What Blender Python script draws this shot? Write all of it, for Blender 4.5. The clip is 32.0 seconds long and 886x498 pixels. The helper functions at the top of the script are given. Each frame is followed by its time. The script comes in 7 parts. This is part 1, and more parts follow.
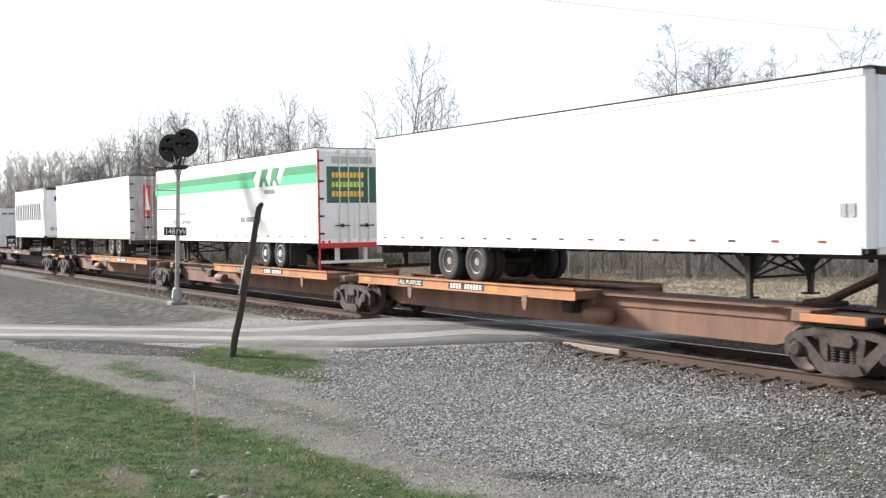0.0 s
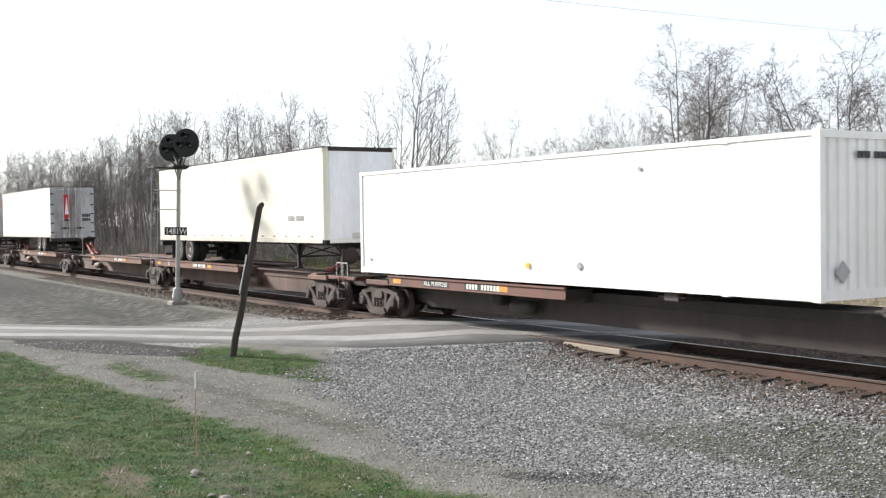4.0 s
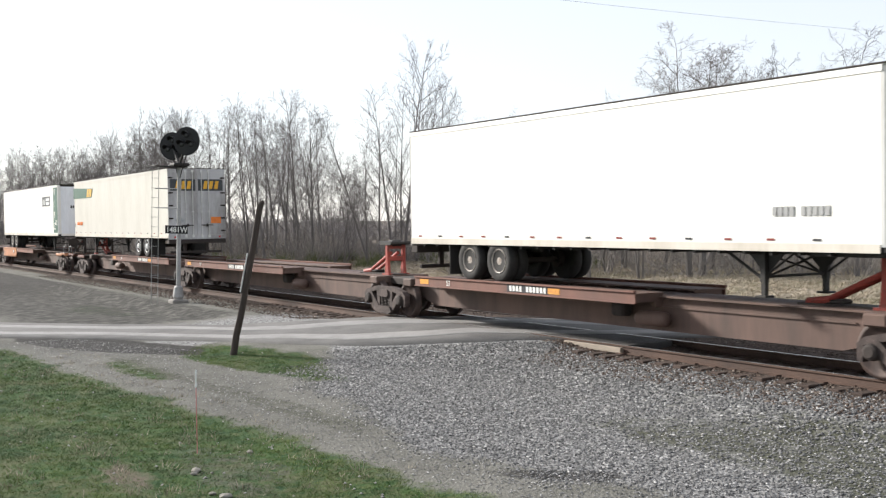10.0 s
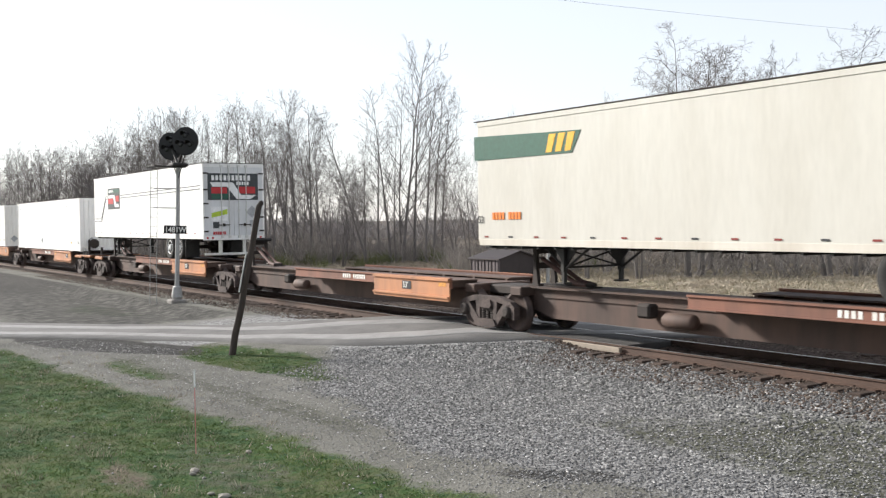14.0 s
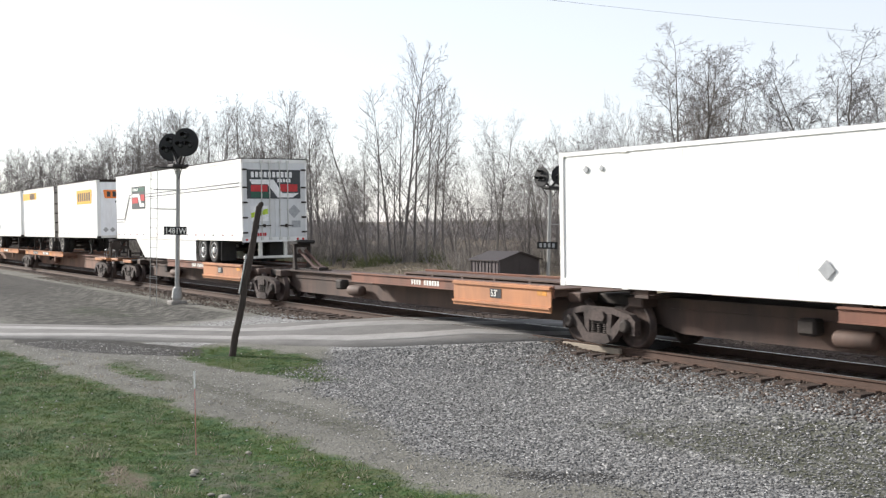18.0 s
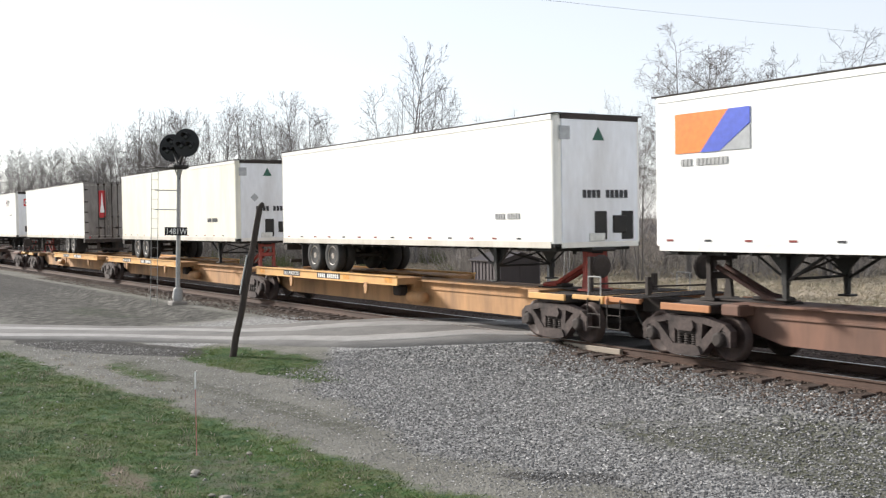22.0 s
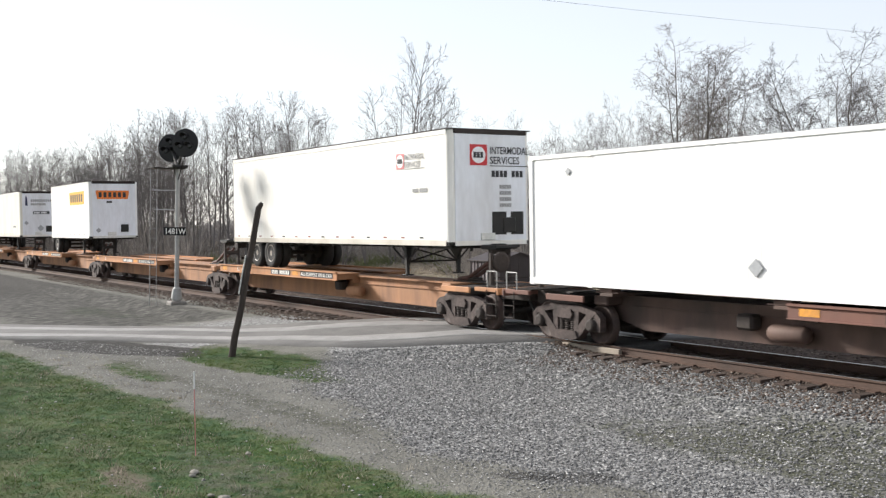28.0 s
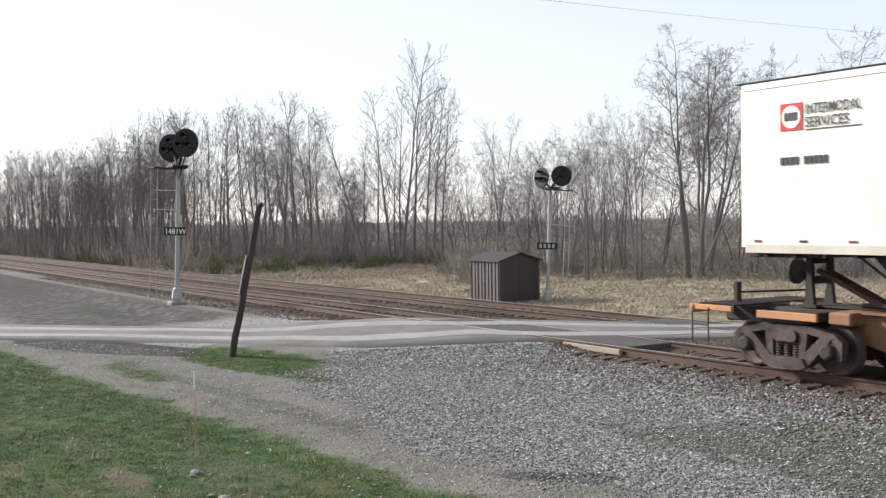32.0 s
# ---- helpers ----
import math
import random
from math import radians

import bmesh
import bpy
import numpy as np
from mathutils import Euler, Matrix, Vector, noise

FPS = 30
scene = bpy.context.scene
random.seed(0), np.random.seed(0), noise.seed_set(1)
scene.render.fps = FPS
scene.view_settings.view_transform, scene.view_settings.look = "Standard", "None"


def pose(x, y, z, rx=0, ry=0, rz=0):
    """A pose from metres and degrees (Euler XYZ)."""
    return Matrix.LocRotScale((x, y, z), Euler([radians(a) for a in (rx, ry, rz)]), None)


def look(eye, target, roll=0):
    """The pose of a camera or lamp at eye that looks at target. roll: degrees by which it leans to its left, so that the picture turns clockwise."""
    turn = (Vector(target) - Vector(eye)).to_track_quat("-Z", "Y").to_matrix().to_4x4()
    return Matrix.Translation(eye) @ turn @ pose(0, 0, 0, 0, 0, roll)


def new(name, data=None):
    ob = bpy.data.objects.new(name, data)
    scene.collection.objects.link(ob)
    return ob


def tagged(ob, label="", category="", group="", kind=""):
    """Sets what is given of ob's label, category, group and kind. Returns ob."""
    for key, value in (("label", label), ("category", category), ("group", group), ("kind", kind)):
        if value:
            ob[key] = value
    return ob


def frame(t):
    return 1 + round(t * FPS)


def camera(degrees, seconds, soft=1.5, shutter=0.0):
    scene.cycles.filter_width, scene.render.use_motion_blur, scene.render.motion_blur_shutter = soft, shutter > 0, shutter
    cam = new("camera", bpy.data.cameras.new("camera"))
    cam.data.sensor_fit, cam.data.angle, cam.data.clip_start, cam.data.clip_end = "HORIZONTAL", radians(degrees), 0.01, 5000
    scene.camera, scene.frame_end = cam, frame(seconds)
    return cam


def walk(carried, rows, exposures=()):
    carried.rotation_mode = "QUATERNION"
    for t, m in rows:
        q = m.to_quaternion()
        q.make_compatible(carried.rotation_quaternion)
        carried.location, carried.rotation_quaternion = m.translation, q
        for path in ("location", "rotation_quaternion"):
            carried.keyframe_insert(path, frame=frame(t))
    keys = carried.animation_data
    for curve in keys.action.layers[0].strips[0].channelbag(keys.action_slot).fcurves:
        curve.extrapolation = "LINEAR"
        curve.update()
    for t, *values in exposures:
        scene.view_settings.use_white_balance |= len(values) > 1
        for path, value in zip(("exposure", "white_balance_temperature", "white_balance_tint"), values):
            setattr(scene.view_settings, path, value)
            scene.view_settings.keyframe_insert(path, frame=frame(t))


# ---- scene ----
# World: x along the railway (the train runs towards +x), y away from the camera, z = 0 on the rail heads.
EYE = Vector((0.0, 0.0, 2.727))
YAW, PITCH, ROLL = 57.438, -1.488, -0.847
PX = 180 / math.pi / 1912.5


def aim(dx, dy):
    yaw, pitch = radians(YAW + dx * PX), radians(PITCH + dy * PX)
    way = Vector((-math.sin(yaw) * math.cos(pitch), math.cos(yaw) * math.cos(pitch), math.sin(pitch)))
    return look(EYE, EYE + way, ROLL)


SHAKE = [(0, 0, 0), (0.5, -0.6, 0), (1.5, -0.6, 0), (2, 0, -2), (2.5, 0, -3), (3, 0, 0), (3.5, 0.6, 0), (5.5, 1.5, 0), (6, 0.4, 0), (8, 0, 0),
         (8.5, 0.6, -2), (9, 3, -2.4), (9.5, 3, -3), (10, 2.2, -3), (11, 1.3, -3), (11.5, 0, -3), (14, 0, -3), (14.5, -0.8, -3), (16.5, 0, -2),
         (17.5, 0, -2), (18.5, 0.2, 0), (20.5, 0, 0), (22, 1.3, 0), (22.5, 2, 0), (24, 1.8, 0), (25, 1.2, 0), (25.5, 0, 0), (27.5, -0.6, 0),
         (29.5, -0.6, 0), (30, 0, 0), (30.5, 1, 0), (31, 0, 0), (32, 0, 0)]
cam = camera(44.58, 32.0, soft=1.3, shutter=0.05)
walk(cam, [(t, aim(dx, dy)) for t, dx, dy in SHAKE], exposures=[(0, 0.94), (3, 0.9), (7, 0.8), (13, 0.72), (24, 0.68), (32, 0.68)])

# ---------------------------------------------------------------- light
SUN_EL, SUN_AZ = 26.0, (-0.89, -0.456)
world = bpy.data.worlds.new("world")
scene.world = world
world.use_nodes = True
wn = world.node_tree.nodes
sky = wn.new("ShaderNodeTexSky")
sky.sky_type, sky.sun_disc = "NISHITA", False
sky.sun_elevation, sky.sun_rotation = radians(SUN_EL), math.atan2(SUN_AZ[0], SUN_AZ[1])
sky.air_density, sky.dust_density, sky.ozone_density = 1.0, 0.4, 1.0
bg = wn["Background"]
bg.inputs["Strength"].default_value = 0.114
haze = wn.new("ShaderNodeHueSaturation")
haze.inputs["Saturation"].default_value = 0.5
world.node_tree.links.new(sky.outputs[0], haze.inputs["Color"])
veil = wn.new("ShaderNodeMix")          # thin white cloud all over
veil.data_type = "RGBA"
veil.inputs["Factor"].default_value = 0.46
veil.inputs["B"].default_value = (5.5, 5.7, 6.3, 1)
world.node_tree.links.new(haze.outputs[0], veil.inputs["A"])
world.node_tree.links.new(veil.outputs["Result"], bg.inputs["Color"])
sun_data = bpy.data.lights.new("sun", "SUN")
sun_data.energy, sun_data.angle, sun_data.color = 4.85, radians(8.0), (1.0, 0.95, 0.885)
sun = new("sun", sun_data)
ce = math.cos(radians(SUN_EL))
sun.matrix_world = look((SUN_AZ[0] * ce * 50, SUN_AZ[1] * ce * 50, math.sin(radians(SUN_EL)) * 50), (0, 0, 0))


# ---------------------------------------------------------------- materials
def material(name, colour, rough=0.6, metal=0.0, dark=None, grain=20.0, blotch=1.2, mix=0.5, bump=0.15, stretch=(1, 1, 1), random_value=0.0, spec=0.4, speck=0.15):
    """A surface of two colours mixed by blotches and by grain, with relief."""
    m = bpy.data.materials.new(name)
    m.use_nodes = True
    n, ln = m.node_tree.nodes, m.node_tree.links
    b = n["Principled BSDF"]
    b.inputs["Roughness"].default_value, b.inputs["Metallic"].default_value = rough, metal
    b.inputs["Specular IOR Level"].default_value = spec
    dark = dark or tuple(c * 0.6 for c in colour)
    co, mp = n.new("ShaderNodeTexCoord"), n.new("ShaderNodeMapping")
    mp.inputs["Scale"].default_value = stretch
    ln.new(co.outputs["Object"], mp.inputs[0])
    fine, wide = n.new("ShaderNodeTexNoise"), n.new("ShaderNodeTexNoise")
    fine.inputs["Scale"].default_value, fine.inputs["Detail"].default_value = grain, 4
    wide.inputs["Scale"].default_value, wide.inputs["Detail"].default_value = blotch, 5
    wide.inputs["Roughness"].default_value = 0.65
    for t in (fine, wide):
        ln.new(mp.outputs[0], t.inputs["Vector"])
    ramp = n.new("ShaderNodeMapRange")
    ramp.inputs["From Min"].default_value, ramp.inputs["From Max"].default_value = 0.42, 0.68
    ramp.inputs["To Max"].default_value = mix
    ln.new(wide.outputs["Fac"], ramp.inputs["Value"])
    c1 = n.new("ShaderNodeMix")
    c1.data_type = "RGBA"
    c1.inputs["A"].default_value, c1.inputs["B"].default_value = (*colour, 1), (*dark, 1)
    ln.new(ramp.outputs[0], c1.inputs["Factor"])
    hs = n.new("ShaderNodeHueSaturation")
    val = n.new("ShaderNodeMapRange")
    val.inputs["From Min"].default_value, val.inputs["From Max"].default_value = 0.25, 0.75
    val.inputs["To Min"].default_value, val.inputs["To Max"].default_value = 1 - speck, 1 + speck
    ln.new(fine.outputs["Fac"], val.inputs["Value"])
    out = val.outputs[0]
    if random_value:
        oi, rr, mu = n.new("ShaderNodeObjectInfo"), n.new("ShaderNodeMapRange"), n.new("ShaderNodeMath")
        rr.inputs["To Min"].default_value, rr.inputs["To Max"].default_value = 1 - random_value, 1 + random_value
        mu.operation = "MULTIPLY"
        ln.new(oi.outputs["Random"], rr.inputs["Value"])
        ln.new(out, mu.inputs[0]), ln.new(rr.outputs[0], mu.inputs[1])
        out = mu.outputs[0]
    ln.new(out, hs.inputs["Value"])
    ln.new(c1.outputs["Result"], hs.inputs["Color"])
    ln.new(hs.outputs[0], b.inputs["Base Color"])
    if bump:
        bp = n.new("ShaderNodeBump")
        bp.inputs["Strength"].default_value, bp.inputs["Distance"].default_value = bump, 0.02
        ln.new(fine.outputs["Fac"], bp.inputs["Height"])
        ln.new(bp.outputs[0], b.inputs["Normal"])
    return m


M_STEEL_RAIL = material("rail_rust", (0.085, 0.05, 0.036), 0.8, 0.0, (0.042, 0.028, 0.022), 30, 1.5, 0.8, stretch=(0.4, 1, 1))
M_RAIL_HEAD = material("rail_head", (0.62, 0.6, 0.57), 0.28, 1.0, (0.4, 0.37, 0.34), 40, 3, bump=0.03)
M_TIE = material("tie_wood", (0.065, 0.045, 0.036), 0.9, 0, (0.03, 0.022, 0.018), 25, 2.5, stretch=(6, 1, 1), random_value=0.25, bump=0.5)
M_BLACK = material("black_steel", (0.02, 0.019, 0.018), 0.6, 0.1, (0.036, 0.03, 0.026), 25, 1.5)
M_SIGNAL = material("signal_black", (0.012, 0.012, 0.013), 0.65, 0.0, (0.022, 0.021, 0.02), 25, 2)
M_GRIME = material("grimy_steel", (0.042, 0.033, 0.029), 0.8, 0.1, (0.019, 0.016, 0.014), 18, 2.5, bump=0.3)
M_TRUCK = material("truck_cast_steel", (0.078, 0.058, 0.052), 0.8, 0.05, (0.026, 0.02, 0.018), 16, 2.2, 0.95, bump=0.4, speck=0.3)
M_WHEEL = material("wheel_steel", (0.075, 0.05, 0.042), 0.65, 0.2, (0.03, 0.022, 0.02), 16, 3, 0.9)
M_TYRE = material("tyre_rubber", (0.024, 0.023, 0.022), 0.85, 0, (0.05, 0.046, 0.042), 30, 3, bump=0.3)
M_RIM_WHITE = material("rim_white", (0.46, 0.42, 0.37), 0.5, 0.0, (0.13, 0.085, 0.06), 14, 6, 0.95)
M_RIM_ALU = material("rim_aluminium", (0.85, 0.85, 0.84), 0.4, 0.0, (0.7, 0.68, 0.65), 14, 4)
M_ALU = material("aluminium", (0.62, 0.62, 0.6), 0.42, 0.7, (0.4, 0.39, 0.37), 12, 1.5, bump=0.05)
M_GALV = material("galvanised_mast", (0.36, 0.36, 0.35), 0.6, 0.3, (0.25, 0.25, 0.24), 20, 2)
M_RED = material("red_paint", (0.33, 0.05, 0.035), 0.6, 0, (0.13, 0.045, 0.035), 14, 3, 0.8)
M_STRUT = material("rusty_strut", (0.11, 0.055, 0.045), 0.75, 0, (0.05, 0.034, 0.03), 14, 3, 0.8)
M_REFLECT_RED = material("reflector_red", (0.22, 0.04, 0.035), 0.4, 0, bump=0)
M_REFLECT_WHITE = material("reflector_white", (0.75, 0.73, 0.7), 0.4, 0, bump=0)
M_REFLECT_YELLOW = material("reflector_yellow", (0.7, 0.3, 0.04), 0.5, 0, (0.3, 0.16, 0.06), 14, 4, 0.8, bump=0)
M_LETTER = material("black_letters", (0.03, 0.03, 0.035), 0.5, 0, bump=0)
M_LETTER_FADED = material("faded_letters", (0.3, 0.3, 0.3), 0.6, 0, (0.45, 0.45, 0.43), bump=0)
M_LETTER_WHITE = material("white_letters", (0.75, 0.74, 0.7), 0.5, 0, (0.5, 0.45, 0.4), bump=0)
M_POLE = material("old_pole_wood", (0.05, 0.039, 0.033), 0.9, 0, (0.022, 0.018, 0.016), 18, 2, stretch=(1, 1, 0.15), bump=0.6)
M_CONCRETE = material("concrete", (0.24, 0.225, 0.205), 0.85, 0, (0.15, 0.14, 0.13), 20, 3)
M_SHED_WALL = material("shed_metal", (0.105, 0.088, 0.092), 0.6, 0.0, (0.08, 0.067, 0.07), 12, 1)
M_SHED_DARK = material("shed_trim_and_shaded_end", (0.035, 0.026, 0.026), 0.6, 0, bump=0.1)


def paint(name, colour, grime, mix, rough=0.45):
    return material(name, colour, rough, 0.0, grime, 9, 0.7, mix, 0.03, (1.3, 1, 0.3), speck=0.045)


SKIN = {
    # stained white nose, with the blue skylight of its shaded end tinted in
    "nose": paint("weathered_skylit_nose", (0.78, 0.8, 0.84), (0.5, 0.49, 0.48), 0.55),
    "white": paint("white_panel", (0.8, 0.8, 0.79), (0.6, 0.57, 0.52), 0.35),
    "old_white": paint("old_white_panel", (0.79, 0.775, 0.735), (0.58, 0.52, 0.43), 0.42),
    "cream": paint("cream_panel", (0.74, 0.71, 0.61), (0.6, 0.54, 0.42), 0.5),
    "beige": paint("beige_panel", (0.54, 0.521, 0.47), (0.42, 0.392, 0.336), 0.4),
    "rail": paint("weathered_rail_paint", (0.6, 0.56, 0.49), (0.4, 0.35, 0.28), 0.6),
    "tan": paint("rust_stained_panel", (0.68, 0.55, 0.34), (0.44, 0.28, 0.12), 0.75),
}
DOOR = {
    "clean": paint("clean_door", (0.66, 0.67, 0.68), (0.45, 0.44, 0.42), 0.5),
    "worn": paint("worn_door", (0.5, 0.5, 0.505), (0.14, 0.115, 0.095), 0.9),
    "dirty": paint("dirty_door", (0.3, 0.28, 0.26), (0.07, 0.06, 0.055), 0.9),
}
CAR_PAINT = {
    "old orange": (paint("old_orange_car_paint", (0.47, 0.2, 0.08), (0.22, 0.11, 0.065), 0.6, 0.6), paint("brown_orange_sill", (0.22, 0.115, 0.078), (0.1, 0.062, 0.048), 0.8, 0.75)),
    "orange": (paint("orange_car_paint", (0.47, 0.225, 0.1), (0.22, 0.11, 0.065), 0.6, 0.6), paint("rusty_orange_sill", (0.36, 0.18, 0.09), (0.15, 0.085, 0.055), 0.8, 0.75)),
    "brown": (paint("brown_car_paint", (0.165, 0.075, 0.055), (0.075, 0.048, 0.04), 0.6, 0.65), paint("brown_sill", (0.125, 0.078, 0.062), (0.055, 0.041, 0.036), 0.8, 0.75)),
    # sill darkened beyond its grime to deepen the shade under the deck
    "orange panel": (paint("orange_panel_paint", (0.46, 0.205, 0.095), (0.26, 0.135, 0.085), 0.7, 0.6), paint("grimy_shade_sill", (0.1, 0.062, 0.048), (0.045, 0.033, 0.029), 0.8, 0.75)),
    "dark": (paint("dark_car_paint", (0.14, 0.062, 0.048), (0.06, 0.045, 0.04), 0.6, 0.65), paint("dark_sill", (0.06, 0.047, 0.042), (0.035, 0.03, 0.028), 0.7, 0.75)),
    "yellow": (paint("yellow_car_paint", (0.64, 0.37, 0.13), (0.38, 0.2, 0.09), 0.5, 0.55), paint("yellow_sill", (0.46, 0.25, 0.11), (0.2, 0.115, 0.06), 0.9, 0.7)),
}
BEAM_DARK = paint("rusty_beam_paint", (0.2, 0.085, 0.055), (0.08, 0.045, 0.035), 0.7, 0.65)
LOGO = {k: material("sign_" + k, c, 0.45, 0, tuple(x * 0.8 for x in c), 10, 2, 0.4, 0) for k, c in {
    "orange": (0.75, 0.2, 0.03), "yellow": (0.8, 0.42, 0.03), "navy": (0.03, 0.035, 0.09), "green": (0.02, 0.26, 0.1), "light_green": (0.06, 0.6, 0.25),
    "dark_green": (0.02, 0.09, 0.06), "red": (0.5, 0.03, 0.035), "brown": (0.1, 0.045, 0.02), "gold": (0.75, 0.4, 0.03), "blue": (0.06, 0.1, 0.5),
    "white": (0.8, 0.8, 0.8), "grey": (0.35, 0.36, 0.37), "pink": (0.6, 0.22, 0.22), "slate": (0.045, 0.05, 0.055), "lime": (0.45, 0.6, 0.05)}.items()}


# ---------------------------------------------------------------- building helpers
def box(bm, x0, x1, y0, y1, z0, z1, bevel=0.0):
    v = [bm.verts.new((x, y, z)) for x in (x0, x1) for y in (y0, y1) for z in (z0, z1)]
    fs = [bm.faces.new([v[i] for i in f]) for f in ((0, 1, 3, 2), (4, 6, 7, 5), (0, 4, 5, 1), (2, 3, 7, 6), (0, 2, 6, 4), (1, 5, 7, 3))]
    if bevel:
        es = {e for f in fs for e in f.edges}
        bmesh.ops.bevel(bm, geom=list(es), offset=bevel, segments=1, affect="EDGES")
    return v


def rod(bm, a, b, r, n=10, r2=None):
    a, b = Vector(a), Vector(b)
    w = (b - a).normalized()
    s = w.orthogonal().normalized()
    t = w.cross(s)
    r2 = r if r2 is None else r2
    rings = [[bm.verts.new(p + q * (s * math.cos(k * math.tau / n) + t * math.sin(k * math.tau / n))) for k in range(n)] for p, q in ((a, r), (b, r2))]
    for k in range(n):
        bm.faces.new((rings[0][k], rings[0][(k + 1) % n], rings[1][(k + 1) % n], rings[1][k]))
    bm.faces.new(rings[0][::-1]), bm.faces.new(rings[1])


def lathe(bm, profile, n=24, axis="Y", at=(0, 0, 0)):
    """Turn (radius, along) pairs about an axis."""
    at = Vector(at)
    rings = []
    for r, a in profile:
        ring = []
        for k in range(n):
            c, s = r * math.cos(k * math.tau / n), r * math.sin(k * math.tau / n)
            ring.append(bm.verts.new(at + (Vector((c, a, s)) if axis == "Y" else Vector((a, c, s)) if axis == "X" else Vector((c, s, a)))))
        rings.append(ring)
    for p, q in zip(rings, rings[1:]):
        for k in range(n):
            bm.faces.new((p[k], p[(k + 1) % n], q[(k + 1) % n], q[k]))
    bm.faces.new(rings[0][::-1]), bm.faces.new(rings[-1])


def prism(bm, outline, y0, y1):
    """An outline in x and z, drawn out along y."""
    a = [bm.verts.new((x, y0, z)) for x, z in outline]
    b = [bm.verts.new((x, y1, z)) for x, z in outline]
    n = len(a)
    for k in range(n):
        bm.faces.new((a[k], a[(k + 1) % n], b[(k + 1) % n], b[k]))
    bm.faces.new(a[::-1]), bm.faces.new(b)


def prismx(bm, x0, x1, outline):
    a = [bm.verts.new((x0, y, z)) for y, z in outline]
    b = [bm.verts.new((x1, y, z)) for y, z in outline]
    n = len(a)
    for k in range(n):
        bm.faces.new((a[k], a[(k + 1) % n], b[(k + 1) % n], b[k]))
    bm.faces.new(a[::-1]), bm.faces.new(b)


def mesh_of(name, bm, mat, smooth=False):
    bmesh.ops.recalc_face_normals(bm, faces=bm.faces)
    me = bpy.data.meshes.new(name)
    bm.to_mesh(me)
    bm.free()
    for m in mat if isinstance(mat, (list, tuple)) else [mat]:
        me.materials.append(m)
    if smooth:
        for p in me.polygons:
            p.use_smooth = True
    return me


def part(name, bm, mat, parent, label="", at=None, smooth=False):
    me = bm if isinstance(bm, bpy.types.Mesh) else mesh_of(name, bm, mat, smooth)
    ob = new(name, me)
    ob.parent = parent
    if at is not None:
        ob.matrix_basis = at if isinstance(at, Matrix) else Matrix.Translation(at)
    return tagged(ob, label)


def thing(name, label, category, at, group="", kind=""):
    ob = new(name)
    ob.empty_display_size = 0.2
    ob.matrix_basis = at if isinstance(at, Matrix) else Matrix.Translation(at)
    return tagged(ob, label, category, group, kind)


def shape(fn, *a, **k):
    bm = bmesh.new()
    fn(bm, *a, **k)
    return bm


CACHE = {}


def shared(key, mat, fn, smooth=False):
    """One mesh, built once, for alike parts."""
    if key not in CACHE:
        bm = bmesh.new()
        fn(bm)
        CACHE[key] = mesh_of(key, bm, mat, smooth)
    return CACHE[key]


def raw_mesh(name, verts, faces, mat):
    me = bpy.data.meshes.new(name)
    me.from_pydata(verts, [], faces)
    me.materials.append(mat)
    return me


def rod_chain(bm, pts, radii, n=12):
    """One skin round a bent line."""
    rings = []
    for i, p in enumerate(pts):
        w = (Vector(pts[min(i + 1, len(pts) - 1)]) - Vector(pts[max(i - 1, 0)])).normalized()
        s = w.orthogonal().normalized()
        t = w.cross(s)
        rings.append([bm.verts.new(Vector(p) + radii[i] * (1 + 0.06 * math.sin(3 * k + i)) * (s * math.cos(k * math.tau / n) + t * math.sin(k * math.tau / n))) for k in range(n)])
    for a, b in zip(rings, rings[1:]):
        for k in range(n):
            bm.faces.new((a[k], a[(k + 1) % n], b[(k + 1) % n], b[k]))
    bm.faces.new(rings[0][::-1]), bm.faces.new(rings[-1])


def letters(parent, text, mat, size, at, name="lettering", label="", width=None):
    """Lettering as a thin mesh; at is the pose of its lower left corner, reading along its x."""
    cu = bpy.data.curves.new("text", "FONT")
    cu.body, cu.size, cu.extrude, cu.resolution_u = text, size, 0.002, 3
    cu.offset = size * 0.008
    tmp = bpy.data.objects.new("text", cu)
    scene.collection.objects.link(tmp)
    bpy.context.view_layer.update()
    me = bpy.data.meshes.new_from_object(tmp.evaluated_get(bpy.context.evaluated_depsgraph_get()))
    scene.collection.objects.unlink(tmp)
    bpy.data.objects.remove(tmp)
    if width:
        xs = [v.co.x for v in me.vertices]
        s = width / (max(xs) - min(xs))
        for v in me.vertices:
            v.co.x *= s
    me.materials.clear()
    me.materials.append(mat)
    return tagged(part(name, me, mat, parent, label, at), kind="stuff" if len(text) > 1 else "")


NEAR = Matrix.Rotation(radians(90), 4, "X")          # lies on a face that looks to -y
RIGHT = Matrix.Rotation(radians(90), 4, "Z") @ NEAR  # lies on a face that looks to +x


# ---------------------------------------------------------------- ground
TRACK_Y, FAR_Y = 16.25, 20.29


def step(a, b, v):
    t = min(1.0, max(0.0, (v - a) / (b - a)))
    return t * t * (3 - 2 * t)


ROAD_MID = [(-46.5, -5), (-40.5, 0.7), (-34.9, 6.25), (-32.0, 8.9), (-30.0, 10.15), (-28.0, 11.1), (-26.5, 12.0), (-25.2, 13.1), (-24.3, 14.3), (-23.0, 15.4), (-21.7, 16.6), (-20.5, 17.9),
            (-19.0, 19.3), (-16.9, 21.9), (-10.5, 28)]


